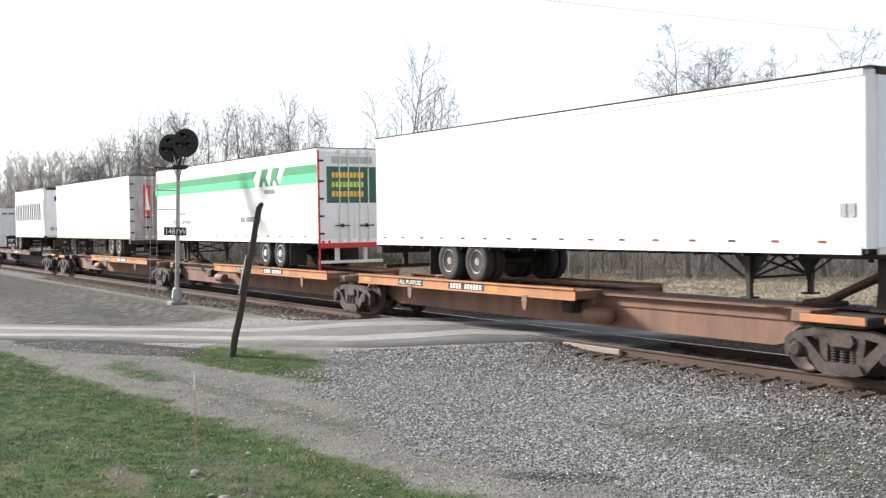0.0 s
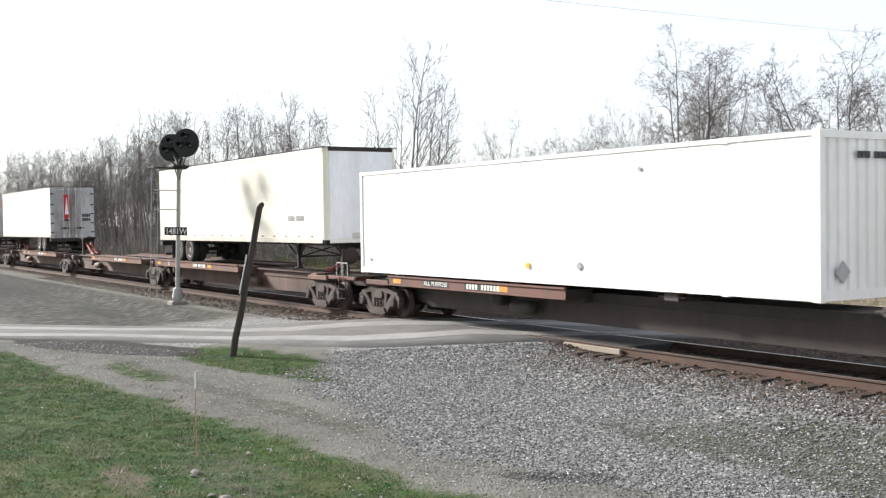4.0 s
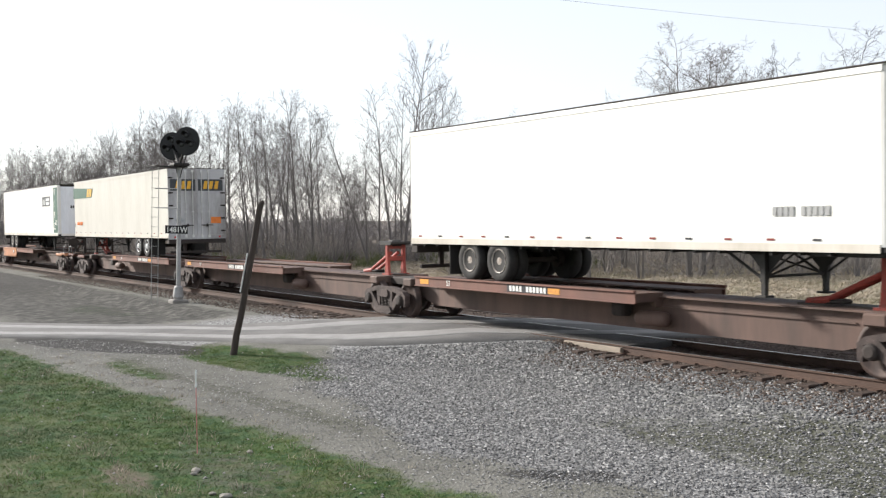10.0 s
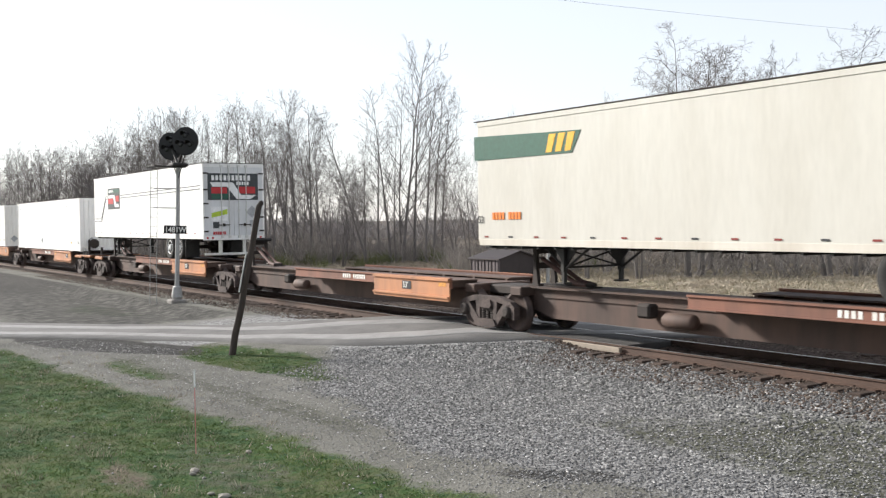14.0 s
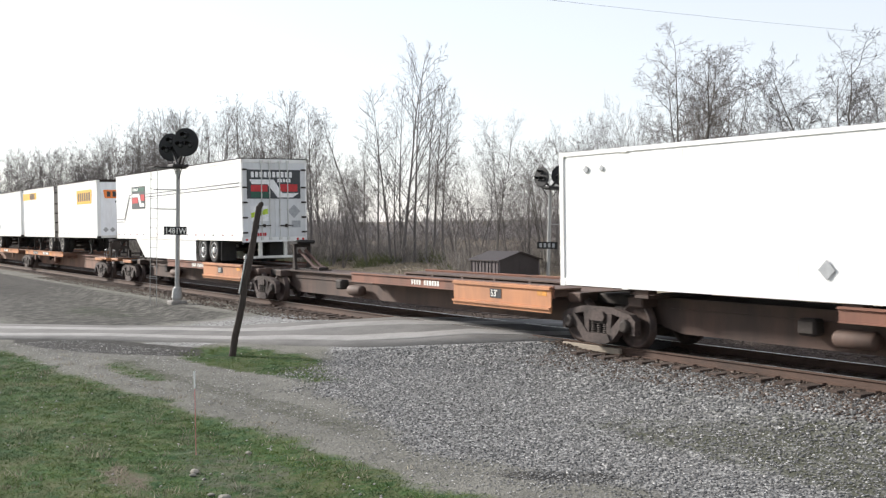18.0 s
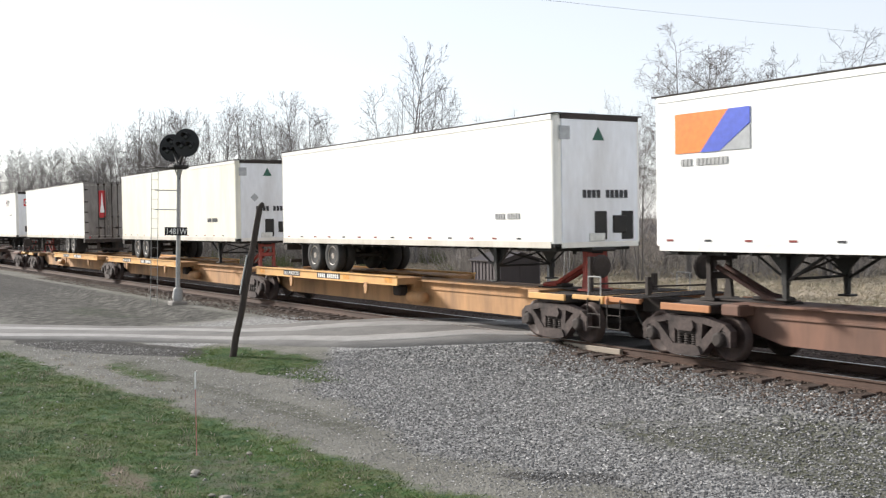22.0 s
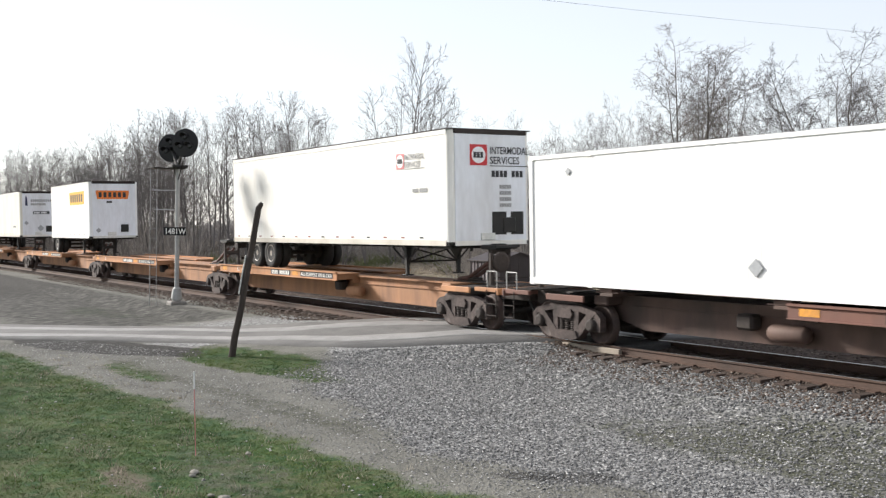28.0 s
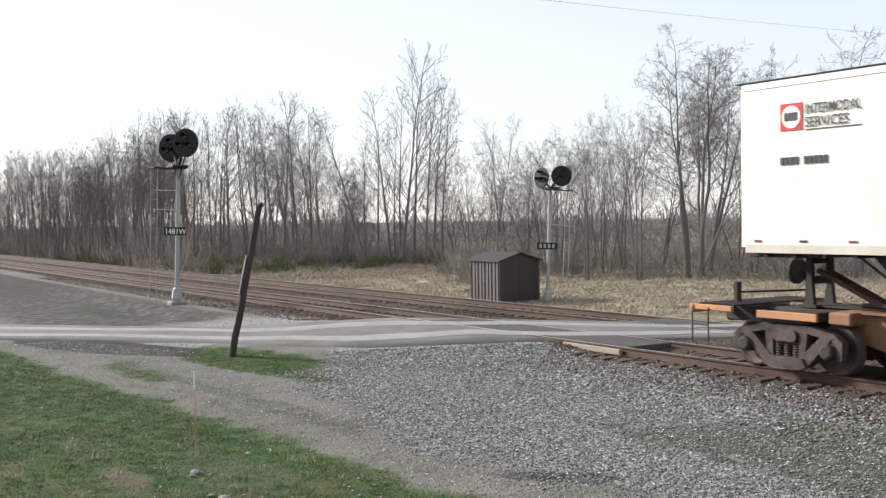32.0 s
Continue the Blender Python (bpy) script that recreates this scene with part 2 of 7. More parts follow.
def road_reach(x, y):
    """Distance to the middle of the lane."""
    best = 99.0
    for (ax, ay), (bx, by) in zip(ROAD_MID, ROAD_MID[1:]):
        t = min(1.0, max(0.0, ((x - ax) * (bx - ax) + (y - ay) * (by - ay)) / ((bx - ax) ** 2 + (by - ay) ** 2)))
        best = min(best, math.hypot(x - ax - t * (bx - ax), y - ay - t * (by - ay)))
    return best


def road_z(y):
    return -0.02 if y > 14.8 else -0.42 if y < 9.5 else -0.42 + 0.40 * (y - 9.5) / 5.3


def ground_z(x, y):
    z = -0.47 + 0.03 * noise.noise((x * 0.35, y * 0.35, 0))
    z += (-0.245 + 0.045 * step(14.8, 15.35, y) - z) * step(12.5, 14.2, y) * (1 - step(22.1, 22.5, y))
    if x < -28 and y < 15:
        z = max(z, z + (-0.22 - z) * step(11.6, 13.0, y) * step(-28, -32, x))
    if y > 22.0:
        field = -0.95 + 0.5 * step(26, 42, y) + 1.0 * step(-70, -95, x) * step(23, 29, y) + 0.08 * noise.noise((x * 0.15, y * 0.15, 3))
        z = z + (field - z) * step(22.2, 24.0, y)
    if -50 < x < -6 and -6 < y < 30:
        up = road_z(y) - 0.03
        if up > z:
            z += (up - z) * (1 - step(2.3, 3.9, road_reach(x, y)))
        elif y < 14.5:
            z = min(z, up + max(0.0, road_reach(x, y) - 2.6) * 0.2)
    d = math.hypot(x, y)
    z += 1.55 * (1 - step(1.5, 11.0, d))
    return z


def zones(x, y):
    """Weights of lawn, clean gravel, rusty ballast and dry grass, then of dark soil, moss and bare brown earth."""
    w = 0.5 * noise.noise((x * 0.5, y * 0.5, 7)) + 0.25 * noise.noise((x * 1.7, y * 1.7, 2))
    edge = 5.25 + 0.086 * (x + 29)
    lawn = 1 - step(edge - 0.7, edge + 0.8, y + w)
    lawn = max(lawn, 0.8 * (1 - step(0.65, 1.2, math.hypot((x + 23.0) / 4.0, (y - 9.65) / 1.15) + 0.6 * w)))
    lawn = max(lawn, 0.62 * (1 - step(0.5, 1.2, math.hypot((x + 23.4) / 2.6, (y - 6.95) / 0.5) + 0.6 * w)))
    lawn = max(lawn, 0.62 * (1 - step(0.7, 2.2, math.hypot((x + 40.6) * 0.42, (y - 10.75) * 1.1) + 2 * w)))
    k = 8.2 + 0.0235 * (x + 12) ** 2 if x > -27 else 9.3
    gravel = step(k - 1.1, k + 0.9, y + 1.6 * w) * (1 if x > -30 else 0.85 - 0.5 * step(-30, -33, x))
    rust = step(14.0, 15.1, y + 0.9 * w) * (1 - step(22.3, 23.2, y))
    if y < 15.0 and -27 < x < -18.8:
        rust *= 0.2
    dry = step(22.9, 23.8, y + w)
    apron = 1 - step(0.75, 1.25, abs(-0.335 * (x + 28.5) + 0.942 * (y - 7.85)) + 0.5 * w + 0.7 * max(0, abs(x + 28.9) - 2.3))
    soil = max(apron, (0.6 * step(-30, -34, x) + 0.1 * step(-47, -60, x)) * step(5, 8, y) * (1 - step(12.8, 14, y)))
    soil = max(soil, 0.62 * (1 - step(0.45, 1.25, math.hypot(((x + 10.5) * 0.7 + (y - 8.25) * 0.7) / 1.1, ((y - 8.25) * 0.7 - (x + 10.5) * 0.7) / 0.42) + 0.9 * w)))
    moss = 0.66 * step(-14.6, -10.8, x + 3 * w) * step(9.6, 11.0, y + w) * (1 - step(13.2, 14.2, y))
    deep = -x * math.sin(radians(YAW)) + y * math.cos(radians(YAW))
    earth = 0.62 * (1 - step(0.4, 1.3, math.hypot((x + 13.6) / 1.6, (y - 3.85 + 0.15 * (x + 13.6)) / 0.4) + 1.2 * w))
    moss = max(moss, 0.52 * (1 - step(0.5, 1.3, math.hypot((x + 13.2) / 1.9, (y - 5.1) / 0.8) + 1.4 * w)))
    if y > 24:
        earth = max(earth, step(60, 74, deep + 4 * w))
    ridge = abs((y - 7.35) - 0.055 * (x + 22))
    moss = max(moss, 0.58 * (1 - step(0.15, 0.62, ridge + 0.55 * w)) * step(-28, -25, x) * (1 - step(-15.5, -12.5, x)))
    return lawn, gravel, rust, dry, soil, moss, earth


def ground_material():
    m = bpy.data.materials.new("ground")
    m.use_nodes = True
    n, ln = m.node_tree.nodes, m.node_tree.links
    b = n["Principled BSDF"]
    b.inputs["Roughness"].default_value = 0.95
    b.inputs["Specular IOR Level"].default_value = 0.15
    co = n.new("ShaderNodeTexCoord")

    def tex(scale, detail=4, rough=0.6):
        t = n.new("ShaderNodeTexNoise")
        t.inputs["Scale"].default_value, t.inputs["Detail"].default_value, t.inputs["Roughness"].default_value = scale, detail, rough
        ln.new(co.outputs["Object"], t.inputs["Vector"])
        return t.outputs["Fac"]

    def two(fac, a, c, lo=0.35, hi=0.65):
        r, x = n.new("ShaderNodeMapRange"), n.new("ShaderNodeMix")
        r.inputs["From Min"].default_value, r.inputs["From Max"].default_value = lo, hi
        ln.new(fac, r.inputs["Value"])
        x.data_type = "RGBA"
        x.inputs["A"].default_value, x.inputs["B"].default_value = (*a, 1), (*c, 1)
        ln.new(r.outputs[0], x.inputs["Factor"])
        return x.outputs["Result"]

    def over(weight, below, above, rag):
        add, r, x = n.new("ShaderNodeMath"), n.new("ShaderNodeMapRange"), n.new("ShaderNodeMix")
        ln.new(weight, add.inputs[0]), ln.new(rag, add.inputs[1])
        r.inputs["From Min"].default_value, r.inputs["From Max"].default_value = 0.88, 1.16
        ln.new(add.outputs[0], r.inputs["Value"])
        x.data_type = "RGBA"
        ln.new(r.outputs[0], x.inputs["Factor"]), ln.new(below, x.inputs["A"]), ln.new(above, x.inputs["B"])
        return x.outputs["Result"]

    vo = n.new("ShaderNodeTexVoronoi")
    vo.inputs["Scale"].default_value = 24
    ln.new(co.outputs["Object"], vo.inputs["Vector"])
    grit, mid, wide = tex(55, 3), tex(7), tex(0.8)
    sep = n.new("ShaderNodeSeparateColor")
    ln.new(vo.outputs["Color"], sep.inputs[0])
    dirt = two(tex(16, 6, 0.75), (0.085, 0.084, 0.073), (0.215, 0.21, 0.185))
    dirt2 = two(wide, (0.09, 0.089, 0.076), (0.19, 0.185, 0.165), 0.35, 0.6)
    mixd = n.new("ShaderNodeMix")
    mixd.data_type = "RGBA"
    mixd.inputs["Factor"].default_value = 0.5
    ln.new(dirt, mixd.inputs["A"]), ln.new(dirt2, mixd.inputs["B"])
    stone = two(sep.outputs[0], (0.08, 0.08, 0.079), (0.355, 0.352, 0.345), 0.0, 1.0)
    # rusty ballast, its colour darkened further for the shade beneath the train
    rust = two(sep.outputs[1], (0.04, 0.03, 0.025), (0.13, 0.098, 0.08), 0.0, 1.0)
    green = two(mid, (0.03, 0.068, 0.016), (0.062, 0.105, 0.03))
    green = over(tex(1.3), green, two(mid, (0.022, 0.058, 0.022), (0.04, 0.085, 0.03)), tex(4, 5))
    green = over(tex(0.9), green, two(grit, (0.095, 0.1, 0.05), (0.07, 0.085, 0.035)), tex(7, 5))
    straw = two(mid, (0.27, 0.225, 0.175), (0.42, 0.365, 0.29))
    straw = over(tex(0.25), straw, two(grit, (0.12, 0.115, 0.06), (0.17, 0.15, 0.09)), tex(3))
    at = n.new("ShaderNodeAttribute")
    at.attribute_name = "zone"
    zs = n.new("ShaderNodeSeparateColor")
    ln.new(at.outputs["Color"], zs.inputs[0])
    rag = tex(3.5, 6, 0.7)
    c = over(zs.outputs[1], mixd.outputs["Result"], stone, rag)
    c = over(zs.outputs[2], c, rust, rag)
    c = over(zs.outputs[0], c, green, rag)
    c = over(at.outputs["Alpha"], c, straw, rag)
    at2, zs2 = n.new("ShaderNodeAttribute"), n.new("ShaderNodeSeparateColor")
    at2.attribute_name = "soil"
    ln.new(at2.outputs["Color"], zs2.inputs[0])
    c = over(zs2.outputs[0], c, two(mid, (0.026, 0.025, 0.024), (0.06, 0.057, 0.053)), rag)
    c = over(zs2.outputs[1], c, two(tex(11, 5), (0.04, 0.044, 0.028), (0.12, 0.12, 0.095)), rag)
    c = over(zs2.outputs[2], c, two(mid, (0.155, 0.125, 0.098), (0.1, 0.083, 0.062)), rag)
    ln.new(c, b.inputs["Base Color"])
    h, bp = n.new("ShaderNodeMath"), n.new("ShaderNodeBump")
    ln.new(vo.outputs["Distance"], h.inputs[0]), ln.new(grit, h.inputs[1])
    bp.inputs["Strength"].default_value, bp.inputs["Distance"].default_value = 0.6, 0.03
    ln.new(h.outputs[0], bp.inputs["Height"]), ln.new(bp.outputs[0], b.inputs["Normal"])
    return m


def spaced(stops):
    out = []
    for a, b, d in stops:
        k = max(1, round((b - a) / d))
        out += [a + (b - a) * i / k for i in range(k)]
    return out + [stops[-1][1]]


def build_ground():
    xs = spaced([(-2500, -400, 300), (-400, -120, 14), (-120, -46, 1.2), (-46, -4, 0.3), (-4, 60, 2.5), (60, 400, 30), (400, 2500, 300)])
    ys = spaced([(-2500, -300, 300), (-300, -20, 20), (-20, 0, 1.0), (0, 26, 0.22), (26, 60, 1.0), (60, 300, 12), (300, 2500, 300)])
    nx, ny = len(xs), len(ys)
    verts = [(x, y, ground_z(x, y)) for x in xs for y in ys]
    faces = [(i * ny + j, (i + 1) * ny + j, (i + 1) * ny + j + 1, i * ny + j + 1) for i in range(nx - 1) for j in range(ny - 1)]
    me = raw_mesh("ground", verts, faces, ground_material())
    at = me.color_attributes.new("zone", "FLOAT_COLOR", "POINT")
    zone = np.array([zones(v[0], v[1]) for v in verts], dtype=np.float32)
    at.data.foreach_set("color", np.ascontiguousarray(zone[:, :4]).ravel())
    at = me.color_attributes.new("soil", "FLOAT_COLOR", "POINT")
    at.data.foreach_set("color", np.hstack([zone[:, 4:7], np.ones((len(zone), 1), dtype=np.float32)]).ravel())
    for p in me.polygons:
        p.use_smooth = True
    tagged(new("ground", me), "gravel yard, mown lawn and dry-grass field along the railway", "ground", kind="structure")


build_ground()

M_ASPHALT = material("asphalt", (0.15, 0.145, 0.139), 0.85, 0, (0.085, 0.082, 0.08), 60, 0.7, 0.8, 0.35, spec=0.3)
M_ASPHALT_LIGHT = material("worn_asphalt", (0.265, 0.258, 0.25), 0.8, 0, (0.17, 0.165, 0.158), 60, 1.5, 0.7, 0.3, spec=0.3)
M_PATCH = material("fresh_asphalt", (0.05, 0.047, 0.046), 0.9, 0, (0.08, 0.075, 0.07), 50, 1.2, 0.8, 0.6)


def ribbon(rows, lift, depth=0.5):
    """A solid strip between pairs of ground points (left, right) along its way."""
    bm = bmesh.new()
    rings = []
    for a, b in rows:
        ring = []
        for k in range(7):
            x, y = a[0] + (b[0] - a[0]) * k / 6, a[1] + (b[1] - a[1]) * k / 6
            ring.append(bm.verts.new((x, y, road_z(y) + lift + 0.015 * math.sin(math.pi * k / 6))))
        ring += [bm.verts.new((b[0], b[1], road_z(b[1]) + lift - depth)), bm.verts.new((a[0], a[1], road_z(a[1]) + lift - depth))]
        rings.append(ring)
    for p, q in zip(rings, rings[1:]):
        for k in range(9):
            bm.faces.new((p[k], p[(k + 1) % 9], q[(k + 1) % 9], q[k]))
    bm.faces.new(rings[0][::-1]), bm.faces.new(rings[-1])
    return bm


def build_road():
    rows = [((-44, -5.3), (-49, -4.6)), ((-38, 0.3), (-43, 1.1)), ((-32.4, 5.8), (-37.4, 6.7)), ((-29.8, 8.26), (-34.2, 9.5)), ((-28.0, 9.75), (-32, 10.56)),
            ((-26.0, 10.65), (-30, 11.6)), ((-24.3, 11.25), (-28.76, 12.83)), ((-22.9, 12.0), (-27.5, 14.2)), ((-21.7, 13.1), (-26.84, 15.45)),
            ((-20.5, 14.1), (-25.6, 16.6)), ((-19.2, 15.5), (-24.2, 17.6)), ((-18.0, 17.2), (-22.9, 18.55)), ((-17.1, 18.7), (-20.97, 19.9)),
            ((-15.0, 21.5), (-18.8, 22.4)), ((-9, 27), (-12, 29))]
    road = new("road", mesh_of("road", ribbon(rows, 0, 1.3), M_ASPHALT, True))
    tagged(road, "narrow weathered asphalt lane over the grade crossing", "road", kind="structure")
    for lo, hi in ((0.16, 0.36), (0.62, 0.82)):
        strip = []
        for i, (a, b) in enumerate(rows):
            w = 0.05 * math.sin(i * 2.1 + lo * 9)
            strip.append(((a[0] + (b[0] - a[0]) * (lo + w), a[1] + (b[1] - a[1]) * (lo + w)), (a[0] + (b[0] - a[0]) * (hi + w), a[1] + (b[1] - a[1]) * (hi + w))))
        part("wheel_track", ribbon(strip, 0.012, 0.01), M_ASPHALT_LIGHT, road, "pale strip worn by tyres", smooth=True)


build_road()


def rail_profile():
    # one half and its mirror image: base, web, head
    half = [(0.075, -0.175), (0.075, -0.163), (0.014, -0.145), (0.010, -0.05), (0.036, -0.035), (0.036, -0.003), (0.03, 0.0)]
    return half + [(-y, z) for y, z in half[::-1]]


def build_track(y0, name, label, tie_range):
    track = thing(name, label, "track", (0, y0, 0), kind="structure")
    prof = rail_profile()
    for side in (-1, 1):
        bm = bmesh.new()
        a = [bm.verts.new((-420, side * 0.7525 + y, z)) for y, z in prof]
        b = [bm.verts.new((160, side * 0.7525 + y, z)) for y, z in prof]
        n = len(prof)
        for k in range(n):
            f = bm.faces.new((a[k], a[(k + 1) % n], b[(k + 1) % n], b[k]))
            f.material_index = 1 if k == n // 2 - 1 else 0
        part("rail", mesh_of("rail", bm, [M_STEEL_RAIL, M_RAIL_HEAD]), None, track, "rusty rail with a polished head")
    rnd = random.Random(len(name))
    tie = [shared("tie_%d" % k, M_TIE, lambda bm, k=k: box(bm, -0.115, 0.115, -1.3 - 0.03 * k, 1.3 + 0.02 * k, -0.3, -0.168 - 0.006 * k, 0.012)) for k in range(3)]
    plate = shared("tie_plate", M_STEEL_RAIL, lambda bm: (box(bm, -0.09, 0.09, -0.9, -0.6, -0.17, -0.15), box(bm, -0.09, 0.09, 0.6, 0.9, -0.17, -0.15)))
    x = tie_range[0]
    while x < tie_range[1]:
        if not (-27.3 < x + (y0 - 16.25) * -1.1 < -19.4):
            t = part("tie", tie[rnd.randrange(3)], None, track, at=pose(x, rnd.uniform(-0.06, 0.06), rnd.uniform(-0.008, 0.004), 0, 0, rnd.uniform(-1.5, 1.5)))
            if x > -36:
                part("tie_plate", plate, None, t)
        x += 0.51 + rnd.uniform(-0.02, 0.02)
    return track


build_track(TRACK_Y, "track_near", "main-line track with rusty rails on dark wooden ties", (-112, -4))
build_track(FAR_Y, "track_far", "second track with rusty rails on dark wooden ties", (-112, -8))
plank = tagged(new("crossing_plank", mesh_of("crossing_plank", shape(box, -19.1, -17.2, 15.36, 15.455, -0.17, -0.045, 0.012), material("pale_timber", (0.3, 0.255, 0.205), 0.85, 0, (0.16, 0.135, 0.11), 20, 3, stretch=(0.3, 4, 4)))),
               "pale weathered crossing timber beside the rail", "plank", kind="structure")
for y0, x0, x1 in ((TRACK_Y, -25.2, -17.2), (FAR_Y, -21.5, -16.6)):
    tagged(new("crossing_panel", mesh_of("crossing_panel", shape(box, x0, x1, y0 - 0.64, y0 + 0.64, -0.2, -0.005, 0.02), M_PATCH)), "asphalt crossing panel between the rails", "crossing panel", kind="structure")


# ---------------------------------------------------------------- railway cars
def wheel_shape(bm, r):
    lathe(bm, [(r * 0.3, -0.05), (r * 0.36, -0.06), (r * 0.8, -0.035), (r * 0.86, -0.07), (r, -0.07), (r * 1.0, 0.035), (r * 1.07, 0.05), (r * 1.06, 0.075), (r * 0.88, 0.075), (r * 0.82, 0.03), (r * 0.36, 0.04), (r * 0.3, 0.09)], 24)


def side_frame_shape(bm):
    y0, y1 = -0.085, 0.085
    # top chord down to the pedestal jaws
    prism(bm, [(-1.16, 0.3), (-1.17, 0.6), (-1.02, 0.72), (-0.5, 0.83), (0.5, 0.83), (1.02, 0.72), (1.17, 0.6), (1.16, 0.3), (1.06, 0.3), (1.04, 0.58), (0.9, 0.62), (0.48, 0.7), (-0.48, 0.7), (-0.9, 0.62), (-1.04, 0.58), (-1.06, 0.3)], y0, y1)
    for s in (-1, 1):
        prism(bm, [(s * 0.98, 0.66), (s * 0.76, 0.68), (s * 0.34, 0.3), (s * 0.3, 0.14), (s * 0.46, 0.12)], y0 - 0.01, y1 + 0.01)
        prism(bm, [(s * 0.46, 0.74), (s * 0.28, 0.74), (s * 0.28, 0.2), (s * 0.4, 0.2)], y0 + 0.01, y1 - 0.01)
        prism(bm, [(s * 0.78, 0.66), (s * 0.68, 0.62), (s * 0.7, 0.34), (s * 0.77, 0.36)], y0 + 0.02, y1 - 0.02)
    prism(bm, [(-0.46, 0.12), (-0.38, 0.27), (0.38, 0.27), (0.46, 0.12), (0.3, 0.07), (-0.3, 0.07)], -0.14, 0.14)
    prism(bm, [(-0.26, 0.62), (-0.22, 0.74), (0.22, 0.74), (0.26, 0.62), (0.2, 0.54), (-0.2, 0.54)], -0.12, 0.12)


def spring_shape(bm):
    lathe(bm, [(0.085 if k % 2 else 0.062, 0.26 + k * 0.0225) for k in range(13)], 10, "Z")


def build_truck(parent, x, r=0.43):
    tr = new("truck")
    tr.parent, tr.matrix_basis = parent, Matrix.Translation((x, 0, 0))
    tagged(tr, "rusty two-axle cast-steel truck")
    frame_mesh = shared("side_frame", M_TRUCK, side_frame_shape)
    for s in (-1, 1):
        part("side_frame", frame_mesh, None, tr, at=(0, s * 1.0, 0))
        for x1 in (-0.19, 0.0, 0.19):
            part("spring", shared("spring", M_GRIME, spring_shape), None, tr, "coil spring", at=(x1, s * 0.99, 0))
        for e in (-1, 1):
            part("bearing_cap", shared("bearing_cap", M_GRIME, lambda bm: (lathe(bm, [(0.09, 0.17), (0.13, 0.15), (0.15, 0.08), (0.15, -0.1), (0.12, -0.14)], 14), box(bm, -0.17, 0.17, -0.08, 0.08, 0.08, 0.16, 0.02))), None, tr, at=Matrix.Translation((e * 0.89, s * 1.0, r)) @ pose(0, 0, 0, 0, 0, 180 if s < 0 else 0))
            part("wheel", shared("wheel_%d" % (r * 100), M_WHEEL, lambda bm: wheel_shape(bm, r), True), None, tr, "steel wheel with bright tread", at=Matrix.Translation((e * 0.89, s * 0.745, r)) @ pose(0, 0, 0, 0, 0, 180 if s > 0 else 0))
    for e in (-1, 1):
        part("axle", shared("axle", M_GRIME, lambda bm: rod(bm, (0, -1.0, 0), (0, 1.0, 0), 0.075, 12)), None, tr, at=(e * 0.89, 0, r))
    part("bolster", shared("bolster", M_GRIME, lambda bm: (box(bm, -0.22, 0.22, -1.08, 1.08, 0.46, 0.68, 0.04), box(bm, -0.3, 0.3, -0.35, 0.35, 0.66, 0.84, 0.03))), None, tr)
    return tr


def sill_shape(bm, n):
    prism(bm, [(0.75, 0.62), (1.05, 0.56), (1.9, 0.36), (n - 1.9, 0.36), (n - 1.05, 0.56), (n - 0.75, 0.62), (n - 0.75, 1.05), (0.75, 1.05)], -0.48, 0.48)


def hitch_parts(parent, x, way, red, bright):
    """Trailer hitch stand; way is the side on which its strut leans."""
    h = new("hitch")
    h.parent, h.matrix_basis = parent, Matrix.Translation((x, 0, 0)) @ pose(0, 0, 0, 0, 0, 0 if way > 0 else 180)
    mat = M_RED if red else M_GRIME
    tagged(h, "red folding trailer hitch stand" if red else "grimy folding trailer hitch stand")
    key = "red" if red else "dark"
    for s in (-1, 1):
        part("upright", shared("upright_" + key, mat, lambda bm: (prism(bm, [(-0.12, 1.08), (0.1, 1.08), (0.05, 1.5), (0.05, 1.98), (-0.07, 1.98), (-0.06, 1.5)], -0.045, 0.045), box(bm, -0.2, 0.18, -0.09, 0.09, 1.08, 1.13))), None, h, at=pose(0, s * 0.27, 0))
        part("strut", shared("strut_%d" % bright, M_RED if bright else M_STRUT, lambda bm: (rod(bm, (0.05, 0, 1.74), (1.35, 0, 1.16), 0.055, 8), rod(bm, (1.2, 0, 1.2), (1.7, 0, 1.14), 0.07, 8))), None, h, at=(0, s * 0.12, 0))
    part("crossbar", shared("crossbar_" + key, mat, lambda bm: (box(bm, -0.06, 0.06, -0.3, 0.3, 1.5, 1.64, 0.02), box(bm, -0.09, 0.05, -0.3, 0.3, 1.86, 1.98, 0.02))), None, h)
    part("head_plate", shared("head_plate", M_BLACK, lambda bm: (prism(bm, [(-0.34, 2.02), (-0.28, 1.98), (0.3, 1.98), (0.38, 2.04), (0.36, 2.1), (0.08, 2.08), (-0.33, 2.08)], -0.34, 0.34), box(bm, -0.12, 0.16, -0.16, 0.16, 1.94, 2.12, 0.02))), None, h, "black fifth-wheel head plate")
    part("base_shoe", shared("base_shoe", M_GRIME, lambda bm: (box(bm, -0.3, 1.85, -0.24, 0.24, 1.08, 1.12, 0.01), box(bm, 0.95, 1.75, -0.17, 0.17, 1.12, 1.2, 0.03))), None, h)


